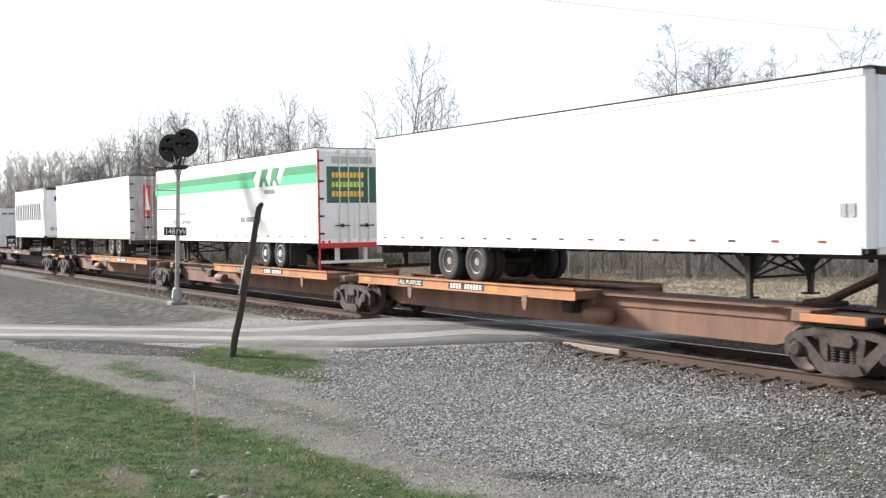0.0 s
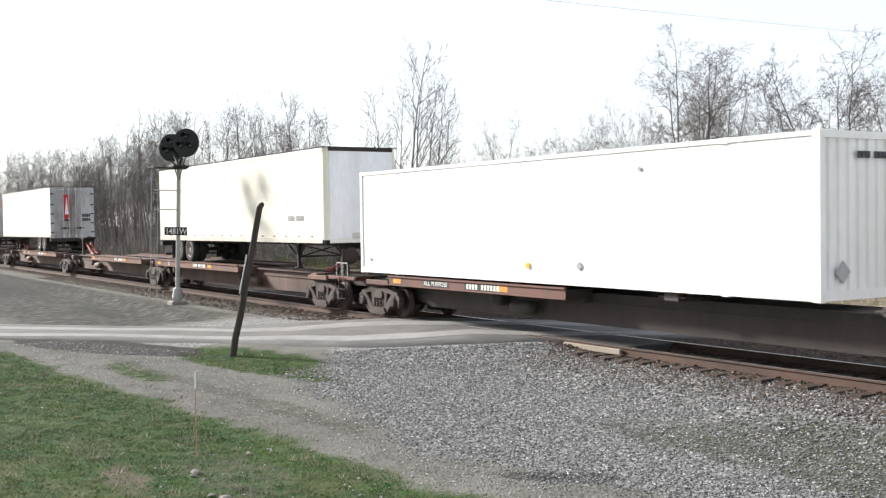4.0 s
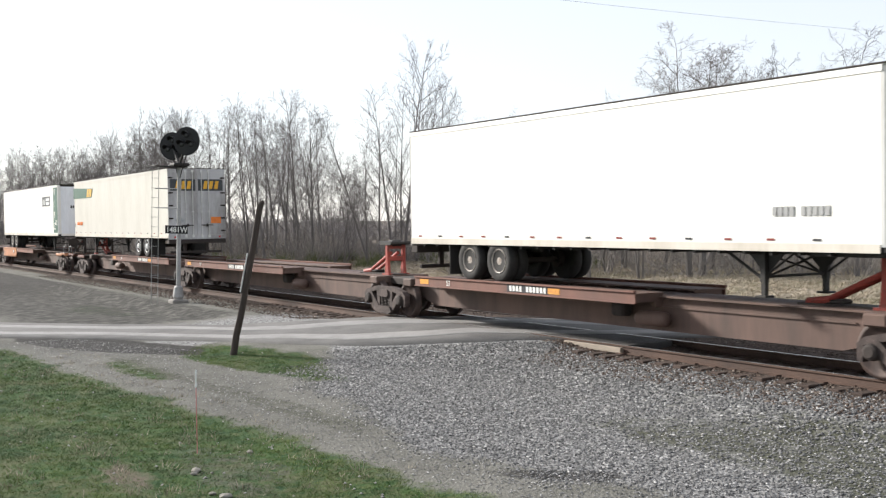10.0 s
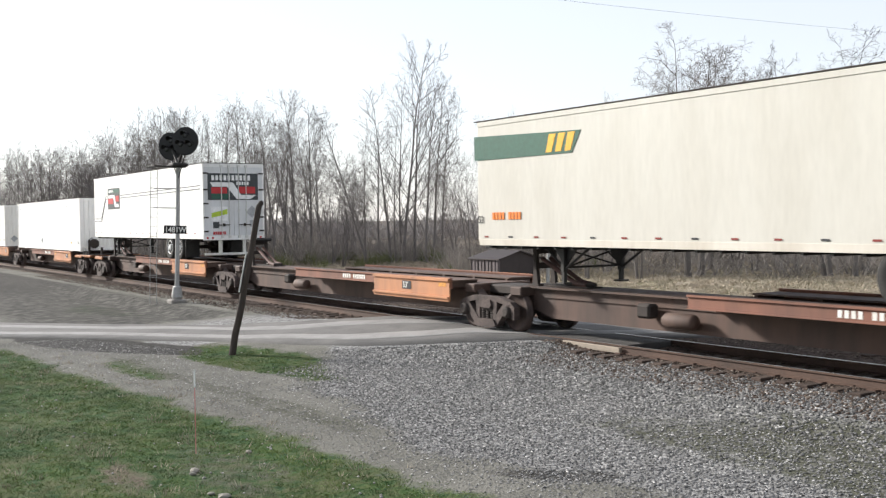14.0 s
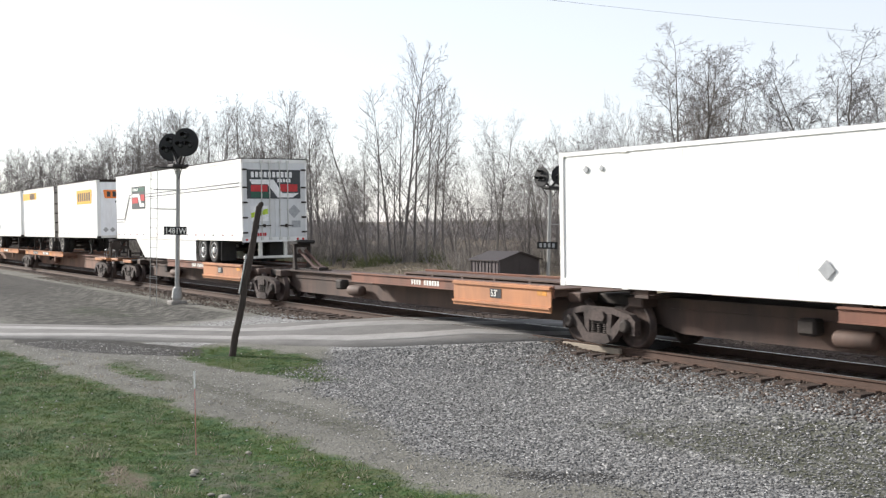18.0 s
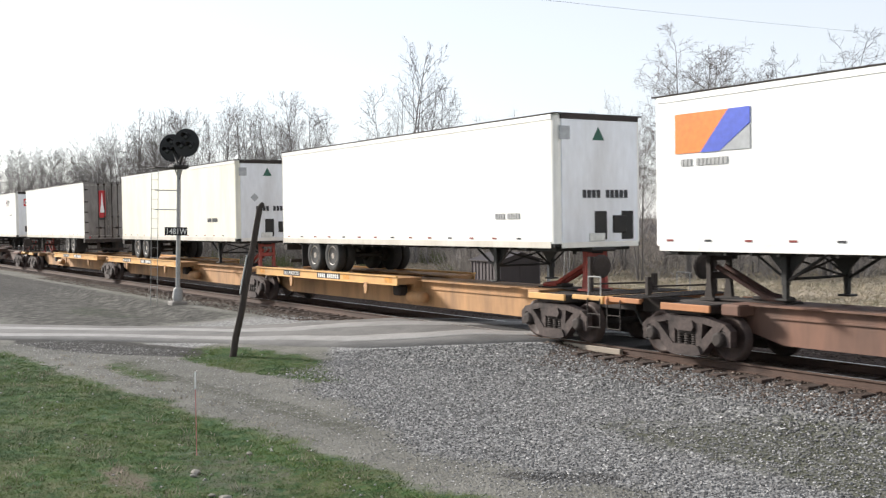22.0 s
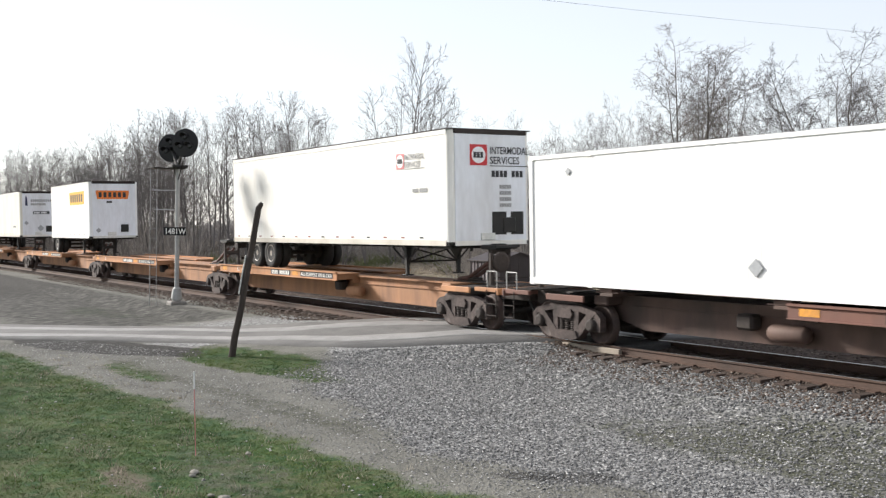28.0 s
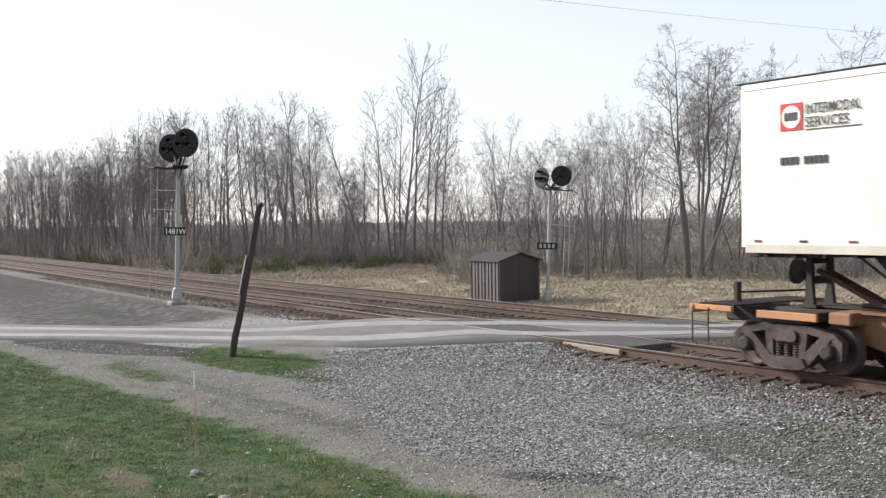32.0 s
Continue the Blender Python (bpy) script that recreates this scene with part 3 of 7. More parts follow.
def deck_shape(bm, a, b):
    for s in (-1, 1):
        y0, y1 = (s * 0.5, s * 1.27) if s > 0 else (-1.27, -0.5)
        box(bm, a, b, y0, y1, 1.13, 1.165)
        k, m = 0, max(3, round((b - a) / 1.5))
        while k <= m:
            x = a + 0.1 + (b - a - 0.2) * k / m
            prism(bm, [(x - 0.05, 1.13), (x + 0.05, 1.13), (x + 0.05, 0.86), (x - 0.05, 0.86)], s * 0.48, s * 0.7)
            box(bm, x - 0.05, x + 0.05, min(s * 0.7, s * 1.24), max(s * 0.7, s * 1.24), 0.98, 1.13)
            k += 1


def side_beam_shape(bm, a, b):
    # one channel section: a lip that stands above the deck, a web and a turned-in foot
    prismx(bm, a, b, [(-0.06, 1.225), (0.012, 1.225), (0.012, 1.2), (0.0, 1.17), (0.0, 0.975), (0.02, 0.975), (0.02, 0.955), (-0.05, 0.955), (-0.05, 0.975), (-0.02, 0.975), (-0.02, 1.17), (-0.06, 1.185)])


def panel_shape(bm, a, b):
    # pressed plate with a rolled top flange and a stepped foot
    prismx(bm, a, b, [(-0.075, 1.2), (0.015, 1.23), (0.015, 1.13), (0.0, 1.13), (0.0, 0.7), (-0.02, 0.62), (-0.045, 0.62), (-0.05, 0.7), (-0.095, 0.7), (-0.095, 0.745), (-0.03, 0.75), (-0.03, 1.13), (-0.075, 1.14)])


def end_platform(parent, x, way, colour, rails):
    """The outer end of a car beyond its last truck: end sill, coupler, ladder and brake stand."""
    c, sill = CAR_PAINT[colour]
    e = new("end_platform")
    e.parent, e.matrix_basis = parent, Matrix.Translation((x, 0, 0)) @ pose(0, 0, 0, 0, 0, 0 if way > 0 else 180)
    part("end_sill", shared("end_sill_" + colour, c, lambda bm: (box(bm, 1.92, 2.02, -1.36, 1.36, 0.94, 1.1, 0.012), box(bm, 1.0, 1.92, -1.34, -1.26, 1.0, 1.1, 0.01), box(bm, 1.0, 1.92, 1.26, 1.34, 1.0, 1.1, 0.01), box(bm, -0.75, 0.55, -1.2, -1.14, 0.92, 1.06, 0.012), box(bm, -0.75, 0.55, 1.14, 1.2, 0.92, 1.06, 0.012))), None, e)
    part("draft_sill", shared("draft_sill", M_GRIME, lambda bm: (box(bm, -1.2, 1.95, -0.36, 0.36, 0.74, 1.04, 0.02), box(bm, -0.5, 0.5, -1.15, 1.15, 0.86, 1.04, 0.03))), None, e)
    part("coupler", shared("coupler", M_GRIME, lambda bm: (box(bm, 1.9, 2.1, -0.09, 0.09, 0.74, 0.92, 0.03), box(bm, 2.04, 2.25, -0.19, 0.16, 0.7, 0.98, 0.05))), None, e, "rusty knuckle coupler")
    part("walkway", shared("walkway", M_GRIME, lambda bm: [box(bm, 1.02 + k * 0.1, 1.07 + k * 0.1, -1.26, 1.26, 1.1, 1.125) for k in range(9)]), None, e, "steel grating walkway")["kind"] = "stuff"
    for s in (-1, 1):
        part("ladder", shared("ladder_dark", M_GRIME, lambda bm: ([rod(bm, (dx, 0, 0.4), (dx, 0, 1.05), 0.014, 6) for dx in (-0.2, 0.2)] + [rod(bm, (-0.2, 0, z), (0.2, 0, z), 0.012, 6) for z in (0.44, 0.72)])), None, e, at=(1.74, s * 1.36, 0))
        if rails:
            part("handrail", shared("handrail_steel", M_GALV, lambda bm: (rod(bm, (-0.2, 0, 1.1), (-0.2, 0, 1.5), 0.014, 6), rod(bm, (0.2, 0, 1.1), (0.2, 0, 1.5), 0.014, 6), rod(bm, (-0.2, 0, 1.5), (0.2, 0, 1.5), 0.014, 6))), None, e, at=(1.7, s * 1.3, 0))
    part("brake_stand", shared("brake_stand", M_GRIME, lambda bm: (box(bm, 1.5, 1.6, 0.5, 0.62, 1.1, 1.5, 0.01), box(bm, 1.0, 1.1, -0.9, -0.8, 1.1, 1.9, 0.01), rod(bm, (1.05, -0.85, 1.66), (1.1, -0.6, 1.68), 0.03, 6), rod(bm, (1.05, -0.85, 1.3), (1.55, 0.56, 1.3), 0.02, 6), lathe(bm, [(0.2, 1.02), (0.26, 1.04), (0.26, 1.09), (0.2, 1.11)], 14, "X", (0.05, -0.6, 1.68)))), None, e)
    part("air_hose", shared("air_hose", M_BLACK, lambda bm: (rod(bm, (1.9, -0.35, 0.8), (2.1, -0.3, 0.45), 0.03, 8), rod(bm, (2.1, -0.3, 0.45), (2.3, -0.2, 0.42), 0.03, 8))), None, e)


def platform_unit(n, colour, style, hitch, red, marks, first=False, last=False, deck=None):
    """One platform of a spine car; its left truck stands at x = 0, the right truck centre at x = n."""
    c, sill = CAR_PAINT[colour]
    u = thing("spine_car", "", "railway car", (0, 0, 0), "platforms of the train")
    part("centre_sill", shape(sill_shape, n), sill, u)
    part("sill_top_plate", shape(box, 0.75, n - 0.75, -0.6, 0.6, 1.052, 1.085), sill, u)
    for s in (-1, 1):
        part("sill_ledge", shape(box, 1.6, n - 1.6, min(s * 0.482, s * 0.515), max(s * 0.482, s * 0.515), 0.84, 0.865), sill, u)
    if hitch == "R":
        a, b = 0.9, n * 0.62
    elif hitch == "L":
        a, b = n * 0.4, n - 1.2
    elif hitch == "B":
        a, b = n * 0.22, n * 0.78
    else:
        a, b = (n * 0.36, n - 1.0) if style == "panel" else (1.0, n * 0.48)
    a, b = deck or (a, b)
    part("tread_deck", shape(deck_shape, a, b), sill, u, "steel tread plates for trailer tyres")
    for s in (-1, 1):
        turn = Matrix.Translation((0, s * 1.28, 0))
        if s > 0:
            turn = turn @ Matrix.Diagonal((1, -1, 1, 1))
        part("side_beam", shape(side_beam_shape, a, b), BEAM_DARK if style == "panel" else c, u, ("brown" if style == "panel" else colour.split()[-1 if colour == "old orange" else 0]) + " side beam", at=(0, s * 1.28, 0) if s < 0 else turn)
    if style == "panel":
        p0, p1 = (b - 4.0, b - 0.05) if hitch != "R" else (a + 0.6, a + 4.8)
        part("side_panel", shape(panel_shape, p0, p1), c, u, "orange weathered side panel", at=(0, -1.31, 0))
        part("side_panel", shape(panel_shape, p0, p1), c, u, "orange weathered side panel", at=Matrix.Translation((0, 1.31, 0)) @ Matrix.Diagonal((1, -1, 1, 1)))
        q = p1 - (2.35 if hitch == "L" else 1.1)
        part("number_plate_field", shape(box, q, q + 0.46, -1.352, -1.345, 0.86, 1.08), M_LETTER, u, "black stencil field")
        letters(u, "53'", M_LETTER_WHITE, 0.23, Matrix.Translation((q + 0.04, -1.356, 0.895)) @ NEAR, "capacity_mark")
        for k, w in ((p0 + 0.15, 0.35), (p1 - 0.5, 0.35))[1 if hitch == "L" else 0:]:
            part("reflector", shape(box, k, k + w, -1.347, -1.34, 1.0, 1.1), M_REFLECT_YELLOW, u, "yellow reflective patch")
    else:
        for k in (0.03, 0.67, 0.93)[:2 if "orange" in colour else 3 if colour == "yellow" else 2]:
            x = a + (b - a) * k
            part("reflector", shape(box, x, x + 0.42, -1.306, -1.302, 1.02, 1.15), M_REFLECT_YELLOW, u, "yellow reflective patch")
    bars = bmesh.new()
    x = a + (b - a) * (0.36 if style == "panel" else 0.5)
    for k in range(11):
        if k != 4:
            box(bars, x + k * 0.13, x + k * 0.13 + 0.085, -1.307, -1.303, 1.02, 1.15)
    tagged(part("car_marking", bars, M_LETTER_WHITE, u, "white stencilled marking"), kind="stuff")
    if style != "panel":
        part("stencil_field", shape(box, x - 0.1, x + 1.5, -1.3025, -1.2995, 1.0, 1.168), M_LETTER, u, "black stencil field")
    if "53" in marks:
        letters(u, "53", M_LETTER_WHITE, 0.19, Matrix.Translation((a + (b - a) * 0.18, -1.308, 1.02)) @ NEAR, "capacity_mark")
    if "b" in marks and b - a > 6:
        text, p = ("ALL PURPOSE SPINE CAR", a + (b - a) * 0.74) if colour == "orange" else ("ALL PURPOSE", a + (b - a) * 0.24)
        part("stencil_field", shape(box, p - 0.06, p + 0.105 * len(text) + 0.06, -1.3025, -1.2995, 1.0, 1.168), M_LETTER, u, "black stencil field")
        letters(u, text, M_LETTER_WHITE, 0.16, Matrix.Translation((p, -1.308, 1.03)) @ NEAR, "stencil", width=0.105 * len(text))
    for s in (-1, 1):
        part("cross_bolster", shape(box, (0.75 if s < 0 else n - 1.2), (1.2 if s < 0 else n - 0.75), -0.9, 0.9, 0.86, 1.08, 0.03), sill, u)
    if colour in ("old orange", "yellow"):
        for k in (0.3, 0.82):
            x = a + (b - a) * k
            part("jack_bracket", shared("jack_bracket_" + colour, sill, lambda bm: (prism(bm, [(-0.09, 0.99), (0.09, 0.99), (0.09, 0.78), (0.05, 0.66), (-0.05, 0.66), (-0.09, 0.78)], -0.03, 0.03), box(bm, -0.11, 0.11, -0.035, 0.035, 0.84, 0.9, 0.008))), None, u, "rusty hanging bracket", at=(x, -1.31, 0))
    part("end_saddle", shape(box, -0.8, 0.8, -0.42, 0.42, 0.82, 1.06, 0.04), M_GRIME, u)
    # brake gear hung on the sill
    bx = n * 0.6 if hitch == "R" else n * 0.33
    part("air_reservoir", shape(lathe, [(0.02, 0), (0.12, 0.03), (0.16, 0.1), (0.16, 0.8), (0.12, 0.87), (0.02, 0.9)], 16, "X", (bx, -0.72, 0.62)), sill, u, smooth=True)
    part("brake_valve", shape(box, bx - 0.7, bx - 0.3, -0.86, -0.56, 0.62, 0.92, 0.05), M_GRIME, u)
    if hitch == "N":
        for x in (1.3, n * 0.36, n * 0.64, n - 1.7):
            part("cross_bolster", shape(box, x, x + 0.4, -1.2, 1.2, 1.09, 1.1615, 0.01), sill, u)
            for y in (-1.2, 0.95):
                part("container_pedestal", shared("pedestal_" + colour, sill, lambda bm: (box(bm, 0, 0.4, 0, 0.25, 1.163, 1.26, 0.012), box(bm, -0.15, 0.55, 0.02, 0.23, 1.163, 1.19))), None, u, at=(x, y, 0))
    if hitch in ("R", "B"):
        hitch_parts(u, n + 0.2 if first else n - 1.2, -1, red, colour in ("brown", "yellow"))
    if hitch in ("L", "B"):
        hitch_parts(u, -0.1 if last else 1.0, 1, red, colour in ("brown", "yellow"))
    return u


SPEED = 23.914
MOVERS = []

CARS = [
    ("old orange", "beam", [371.1, 353.7, 335.6, 317.9], "RLL", False, "b"),
    ("dark", "long", [313.8, 296.4, 278.0, 259.7], "BNN", False, "b"),
    ("brown", "beam", [256.0, 239.0, 222.5, 205.1, 187.7, 171.8], "RLLLL", False, "53"),
    ("brown", "beam", [167.3, 150.9, 133.4, 116.5, 99.3, 82.8], "RRRRL", True, "53"),
    ("orange panel", "panel", [77.9, 60.7, 43.6, 26.0, 8.4, -9.0], "RLLLL", False, ""),
    ("orange panel", "panel", [-13.0, -30.4, -48.1, -65.5, -83.5, -99.6], "NNNLL", False, ""),
    ("old orange", "long", [-104.5, -122.5, -141.0, -158.6], "BBB", False, "b"),
    ("yellow", "long", [-162.7, -180.1, -199.0, -216.7], "RRL", True, "b"),
    ("brown", "beam", [-221.3, -237.7, -254.5, -271.9, -289.3, -305.7], "RLLLN", False, "b"),
    ("orange", "beam", [-309.9, -327.0, -344.7, -361.5, -379.0, -395.3], "RRRRL", False, "53b"),
]
# decks that lie otherwise on their platforms, by the place of the left truck
DECKS = {-122.5: (0.76, 10.8), -141.0: (7.3, 17.0), -158.6: (6.0, 15.7), -395.3: (3.5, 14.7), 116.5: (2.1, 10.7), -305.7: (6.3, 14.5)}
CAR_WORDS = {"orange": "weathered orange", "orange panel": "orange-sided dark-silled", "old orange": "faded orange-brown", "dark": "dark grimy brown", "brown": "rust-brown", "yellow": "yellow"}


def build_cars():
    for colour, style, trucks, hitches, red, marks in CARS:
        for i, (r, l) in enumerate(zip(trucks, trucks[1:])):
            first, last = i == 0, i == len(trucks) - 2
            u = platform_unit(round(r - l, 2), colour, style, hitches[i], red, marks, first, last, DECKS.get(l))
            build_truck(u, 0, 0.43 if last else 0.48)
            if first:
                build_truck(u, r - l, 0.43)
                end_platform(u, r - l, 1, colour, True)
            if last:
                end_platform(u, 0, -1, colour, "orange" not in colour or style == "panel")
            where = "end platform" if first or last else "middle platform"
            tagged(u, "%s articulated spine car, %s, on rusty trucks" % (CAR_WORDS[colour], where))
            MOVERS.append((u, l, 0.0, 0.0))


build_cars()


# ---------------------------------------------------------------- trailers and containers
def tyre_shape(bm):
    lathe(bm, [(0.29, -0.1), (0.33, -0.125), (0.46, -0.13), (0.5, -0.09), (0.505, 0.0), (0.5, 0.09), (0.46, 0.13), (0.33, 0.125), (0.29, 0.1)], 24)


def alu_rim_shape(bm):
    # bright forged disc with its hub, looking to -y
    lathe(bm, [(0.295, 0.1), (0.3, -0.1), (0.285, -0.125), (0.272, -0.115), (0.255, -0.07), (0.23, -0.055), (0.13, -0.065), (0.12, -0.12), (0.09, -0.15), (0.03, -0.155)], 24)
    for k in range(10):
        a = k * math.tau / 10
        rod(bm, (0.165 * math.cos(a), -0.06, 0.165 * math.sin(a)), (0.165 * math.cos(a), -0.09, 0.165 * math.sin(a)), 0.016, 6)


def rim_shape(bm):
    # dished outer rim with its hub, looking to -y
    lathe(bm, [(0.295, 0.1), (0.3, -0.1), (0.285, -0.125), (0.268, -0.115), (0.25, -0.04), (0.21, 0.0), (0.13, 0.0), (0.12, -0.07), (0.09, -0.1), (0.03, -0.105)], 24)
    for k in range(8):
        a = k * math.tau / 8
        rod(bm, (0.165 * math.cos(a), 0.0, 0.165 * math.sin(a)), (0.165 * math.cos(a), -0.04, 0.165 * math.sin(a)), 0.016, 6)


def bogie(t, xs, rim):
    """Axles with twin wheels at the given places."""
    for x in xs:
        part("axle", shared("trailer_axle", M_GRIME, lambda bm: (rod(bm, (0, -1.0, 0), (0, 1.0, 0), 0.065, 10), rod(bm, (0, -0.62, 0), (0, -0.5, 0), 0.2, 14), rod(bm, (0, 0.5, 0), (0, 0.62, 0), 0.2, 14))), None, t, at=(x, 0, 0.505))
        for s in (-1, 1):
            for y in (1.13, 0.83):
                w = part("tyre", shared("tyre", M_TYRE, tyre_shape, True), None, t, at=(x, s * y, 0.505))
                if y > 1:
                    part("rim", shared("rim_" + rim, M_RIM_ALU if rim == "alu" else M_RIM_WHITE, alu_rim_shape if rim == "alu" else rim_shape), None, w, "steel disc rim" if rim != "alu" else "bright aluminium rim", at=pose(0, 0, 0, 0, 0, 0 if s < 0 else 180))
    a, b = min(xs) - 0.75, max(xs) + 0.75
    for s in (-1, 1):
        part("suspension", shape(lambda bm: (box(bm, a, b, s * 0.52 - 0.06, s * 0.52 + 0.06, 0.72, 0.86, 0.01), [prism(bm, [(x - 0.62, 0.74), (x - 0.5, 0.74), (x + 0.1, 0.5), (x + 0.05, 0.42), (x - 0.5, 0.55)], s * 0.5 - 0.04, s * 0.5 + 0.04) for x in xs])), M_BLACK, t, "black sliding axle frame")


def trailer(n, rear_right, skin, door, axles, rim="white", tilt=0.0, group="trailers on the train", seams=True, label="", skirt=False, roof_dark=True):
    """A box semi-trailer of length n. Its tyres stand at z = 0; x runs from its left end to its right end."""
    t = thing("semi_trailer", label, "trailer", (0, 0, 0), group)
    X = (lambda d: n - d) if rear_right else (lambda d: d)          # distance from the rear end
    zb, zt, w = 0.88, 3.86, 1.285
    sk, dr = SKIN[skin], DOOR[door]
    nose = 0 if rear_right else n
    bm = bmesh.new()
    box(bm, 0.03, n - 0.03, -w + 0.004, w - 0.004, zb + 0.1, zt - 0.02)
    edges = [e for e in bm.edges if all(abs(v.co.x - (0.03 if rear_right else n - 0.03)) < 0.01 for v in e.verts) and abs(e.verts[0].co.z - e.verts[1].co.z) > 1]
    bmesh.ops.bevel(bm, geom=edges, offset=0.16, segments=4, affect="EDGES", profile=0.5)
    part("box_body", bm, sk, t, skin.replace("_", " ") + " box panels")
    for s in (-1, 1):
        part("bottom_rail", shape(box, 0.02 if not rear_right else 0.2, n - 0.02 if rear_right else n - 0.2, min(s * w, s * (w + 0.012)), max(s * w, s * (w + 0.012)), zb, zb + 0.15, 0.003), SKIN["rail"] if skin != "white" else SKIN["old_white"], t, "riveted bottom rail")
        part("top_rail", shape(box, 0.02 if not rear_right else 0.16, n - 0.02 if rear_right else n - 0.16, min(s * (w - 0.01), s * (w + 0.01)), max(s * (w - 0.01), s * (w + 0.01)), zt - 0.11, zt, 0.003), M_ALU if roof_dark else sk, t, "aluminium top rail")
        if seams and skin == "tan":
            k = 1
            ob_mesh = shared("panel_seam_" + skin, sk, lambda b: box(b, -0.008, 0.008, -0.0018, 0.0018, zb + 0.15, zt - 0.11))
            while k * 1.22 < n - 0.5:
                part("panel_seam", ob_mesh, None, t, at=(k * 1.22, s * (w - 0.001), 0))
                k += 1
    # thin dark strip draws the shading line along the top rail
    part("roof_edge", shape(box, 0.01, n - 0.01, -w - 0.014, w + 0.014, zt + 0.013, zt + 0.035), M_GRIME, t, "dark strip for the shading line at the roof edge")
    part("roof", shape(box, 0.05, n - 0.05, -w + 0.05, w - 0.05, zt - 0.015, zt + 0.012, 0.005), M_ALU, t, "sheet-metal roof")
    part("floor_frame", shape(lambda b: ([box(b, 0.2, n - 0.1, -w + 0.02, w - 0.02, zb + 0.02, zb + 0.1)] + [box(b, 0.6 + k * 0.61, 0.66 + k * 0.61, -w + 0.03, w - 0.03, zb - 0.06, zb + 0.03) for k in range(int((n - 1) / 0.61))])), M_BLACK, t, "dark floor cross members")
    # conspicuity dashes and marker lamps
    for k in range(int(n / 0.98)):
        m = (M_REFLECT_RED, "reflector_dash_red") if k % 3 != 1 else (M_LETTER, "reflector_dash_dark")
        part("reflector", shared(m[1], m[0], lambda b: box(b, 0, 0.17, -0.004, 0.0, 0, 0.038)), None, t, at=(0.4 + k * 0.98, -w - 0.004, zb + 0.19))
    # landing gear
    lx = X(n - 2.9)
    for s in (-1, 1):
        part("landing_leg", shared("landing_leg", M_BLACK, lambda b: (box(b, -0.06, 0.06, -0.06, 0.06, 0.3, 0.9, 0.008), box(b, -0.045, 0.045, -0.045, 0.045, 0.06, 0.32), box(b, -0.13, 0.13, -0.13, 0.13, 0.02, 0.06, 0.01))), None, t, at=(lx, s * 0.85, 0))
        part("leg_brace", shared("leg_brace_%d" % rear_right, M_BLACK, lambda b: (rod(b, (0, 0, 0.34), ((0.9 if rear_right else -0.9), 0, 0.86), 0.03, 6), rod(b, (0, 0, 0.4), ((-0.7 if rear_right else 0.7), 0, 0.86), 0.022, 6))), None, t, at=(lx, s * 0.85, 0))
    for s in (-1, 1):
        part("leg_gusset", shared("leg_gusset", M_BLACK, lambda b: prism(b, [(-0.48, 0.9), (0.48, 0.9), (0.1, 0.52), (0.07, 0.42), (-0.07, 0.42), (-0.1, 0.52)], -0.02, 0.02)), None, t, "dark gusset plate", at=(lx, s * 0.79, 0))
    part("leg_crossbar", shared("leg_crossbar", M_BLACK, lambda b: (rod(b, (0, -0.85, 0.4), (0, 0.85, 0.4), 0.025, 6), rod(b, (0, -0.85, 0.38), (0, 0.85, 0.82), 0.022, 6), rod(b, (0, 0.85, 0.38), (0, -0.85, 0.82), 0.022, 6))), None, t, at=(lx, 0, 0))
    kx = X(n - 0.95)
    part("kingpin_plate", shape(lambda b: (box(b, kx - 0.8, kx + 0.7, -1.1, 1.1, 0.8, 0.9, 0.02), rod(b, (kx, 0, 0.7), (kx, 0, 0.82), 0.05, 10))), M_BLACK, t)
    bogie(t, [X(a) for a in axles], rim)
    for s in (-1, 1):
        fx = X(min(axles) - 0.85)
        part("mudflap", shape(box, fx - 0.012, fx + 0.012, s * 0.98 - 0.3, s * 0.98 + 0.3, 0.12, 0.82), M_TYRE, t, "black rubber mudflap")
    # rear frame, doors and underride guard
    e = n if rear_right else 0.0
    sg = 1 if rear_right else -1
    def rx(a, b):
        return (min(e + sg * a, e + sg * b), max(e + sg * a, e + sg * b))
    fr = bmesh.new()
    x0, x1 = rx(-0.03, 0.0)
    for y in (-w, w - 0.06):
        box(fr, x0, x1, y, y + 0.06, zb - 0.05, zt)
    box(fr, x0, x1, -w, w, zt - 0.12, zt), box(fr, x0, x1, -w, w, zb - 0.05, zb + 0.12)
    part("rear_frame", fr, dr if door != "clean" else sk, t, "steel rear door frame")
    if rear_right:
        for s in (-1, 1):
            y0, y1 = (-w + 0.065, -0.006) if s < 0 else (0.006, w - 0.065)
            d = part("door", shape(box, e - 0.03, e - 0.004, y0, y1, zb + 0.13, zt - 0.13, 0.004), dr, t, "%s swing door, shut" % door)
            for y in (0.2, 0.52):
                part("lock_rod", shared("lock_rod_" + door, M_ALU if door != "dirty" else M_GRIME, lambda b: (rod(b, (0, 0, zb + 0.02), (0, 0, zt - 0.06), 0.02, 8), box(b, -0.02, 0.03, -0.05, 0.05, zb + 0.02, zb + 0.12), box(b, -0.02, 0.03, -0.05, 0.05, zt - 0.14, zt - 0.04), box(b, -0.02, 0.025, -0.045, 0.045, zb + 1.1, zb + 1.16))), None, d, at=(e + 0.02, s * y, 0))
            part("handle", shared("door_handle", M_GRIME, lambda b: (box(b, 0, 0.03, -0.26, 0.26, -0.018, 0.018, 0.006), box(b, 0, 0.04, -0.05, 0.05, -0.06, 0.06, 0.01))), None, d, at=(e + 0.02, s * 0.44, zb + 0.55))
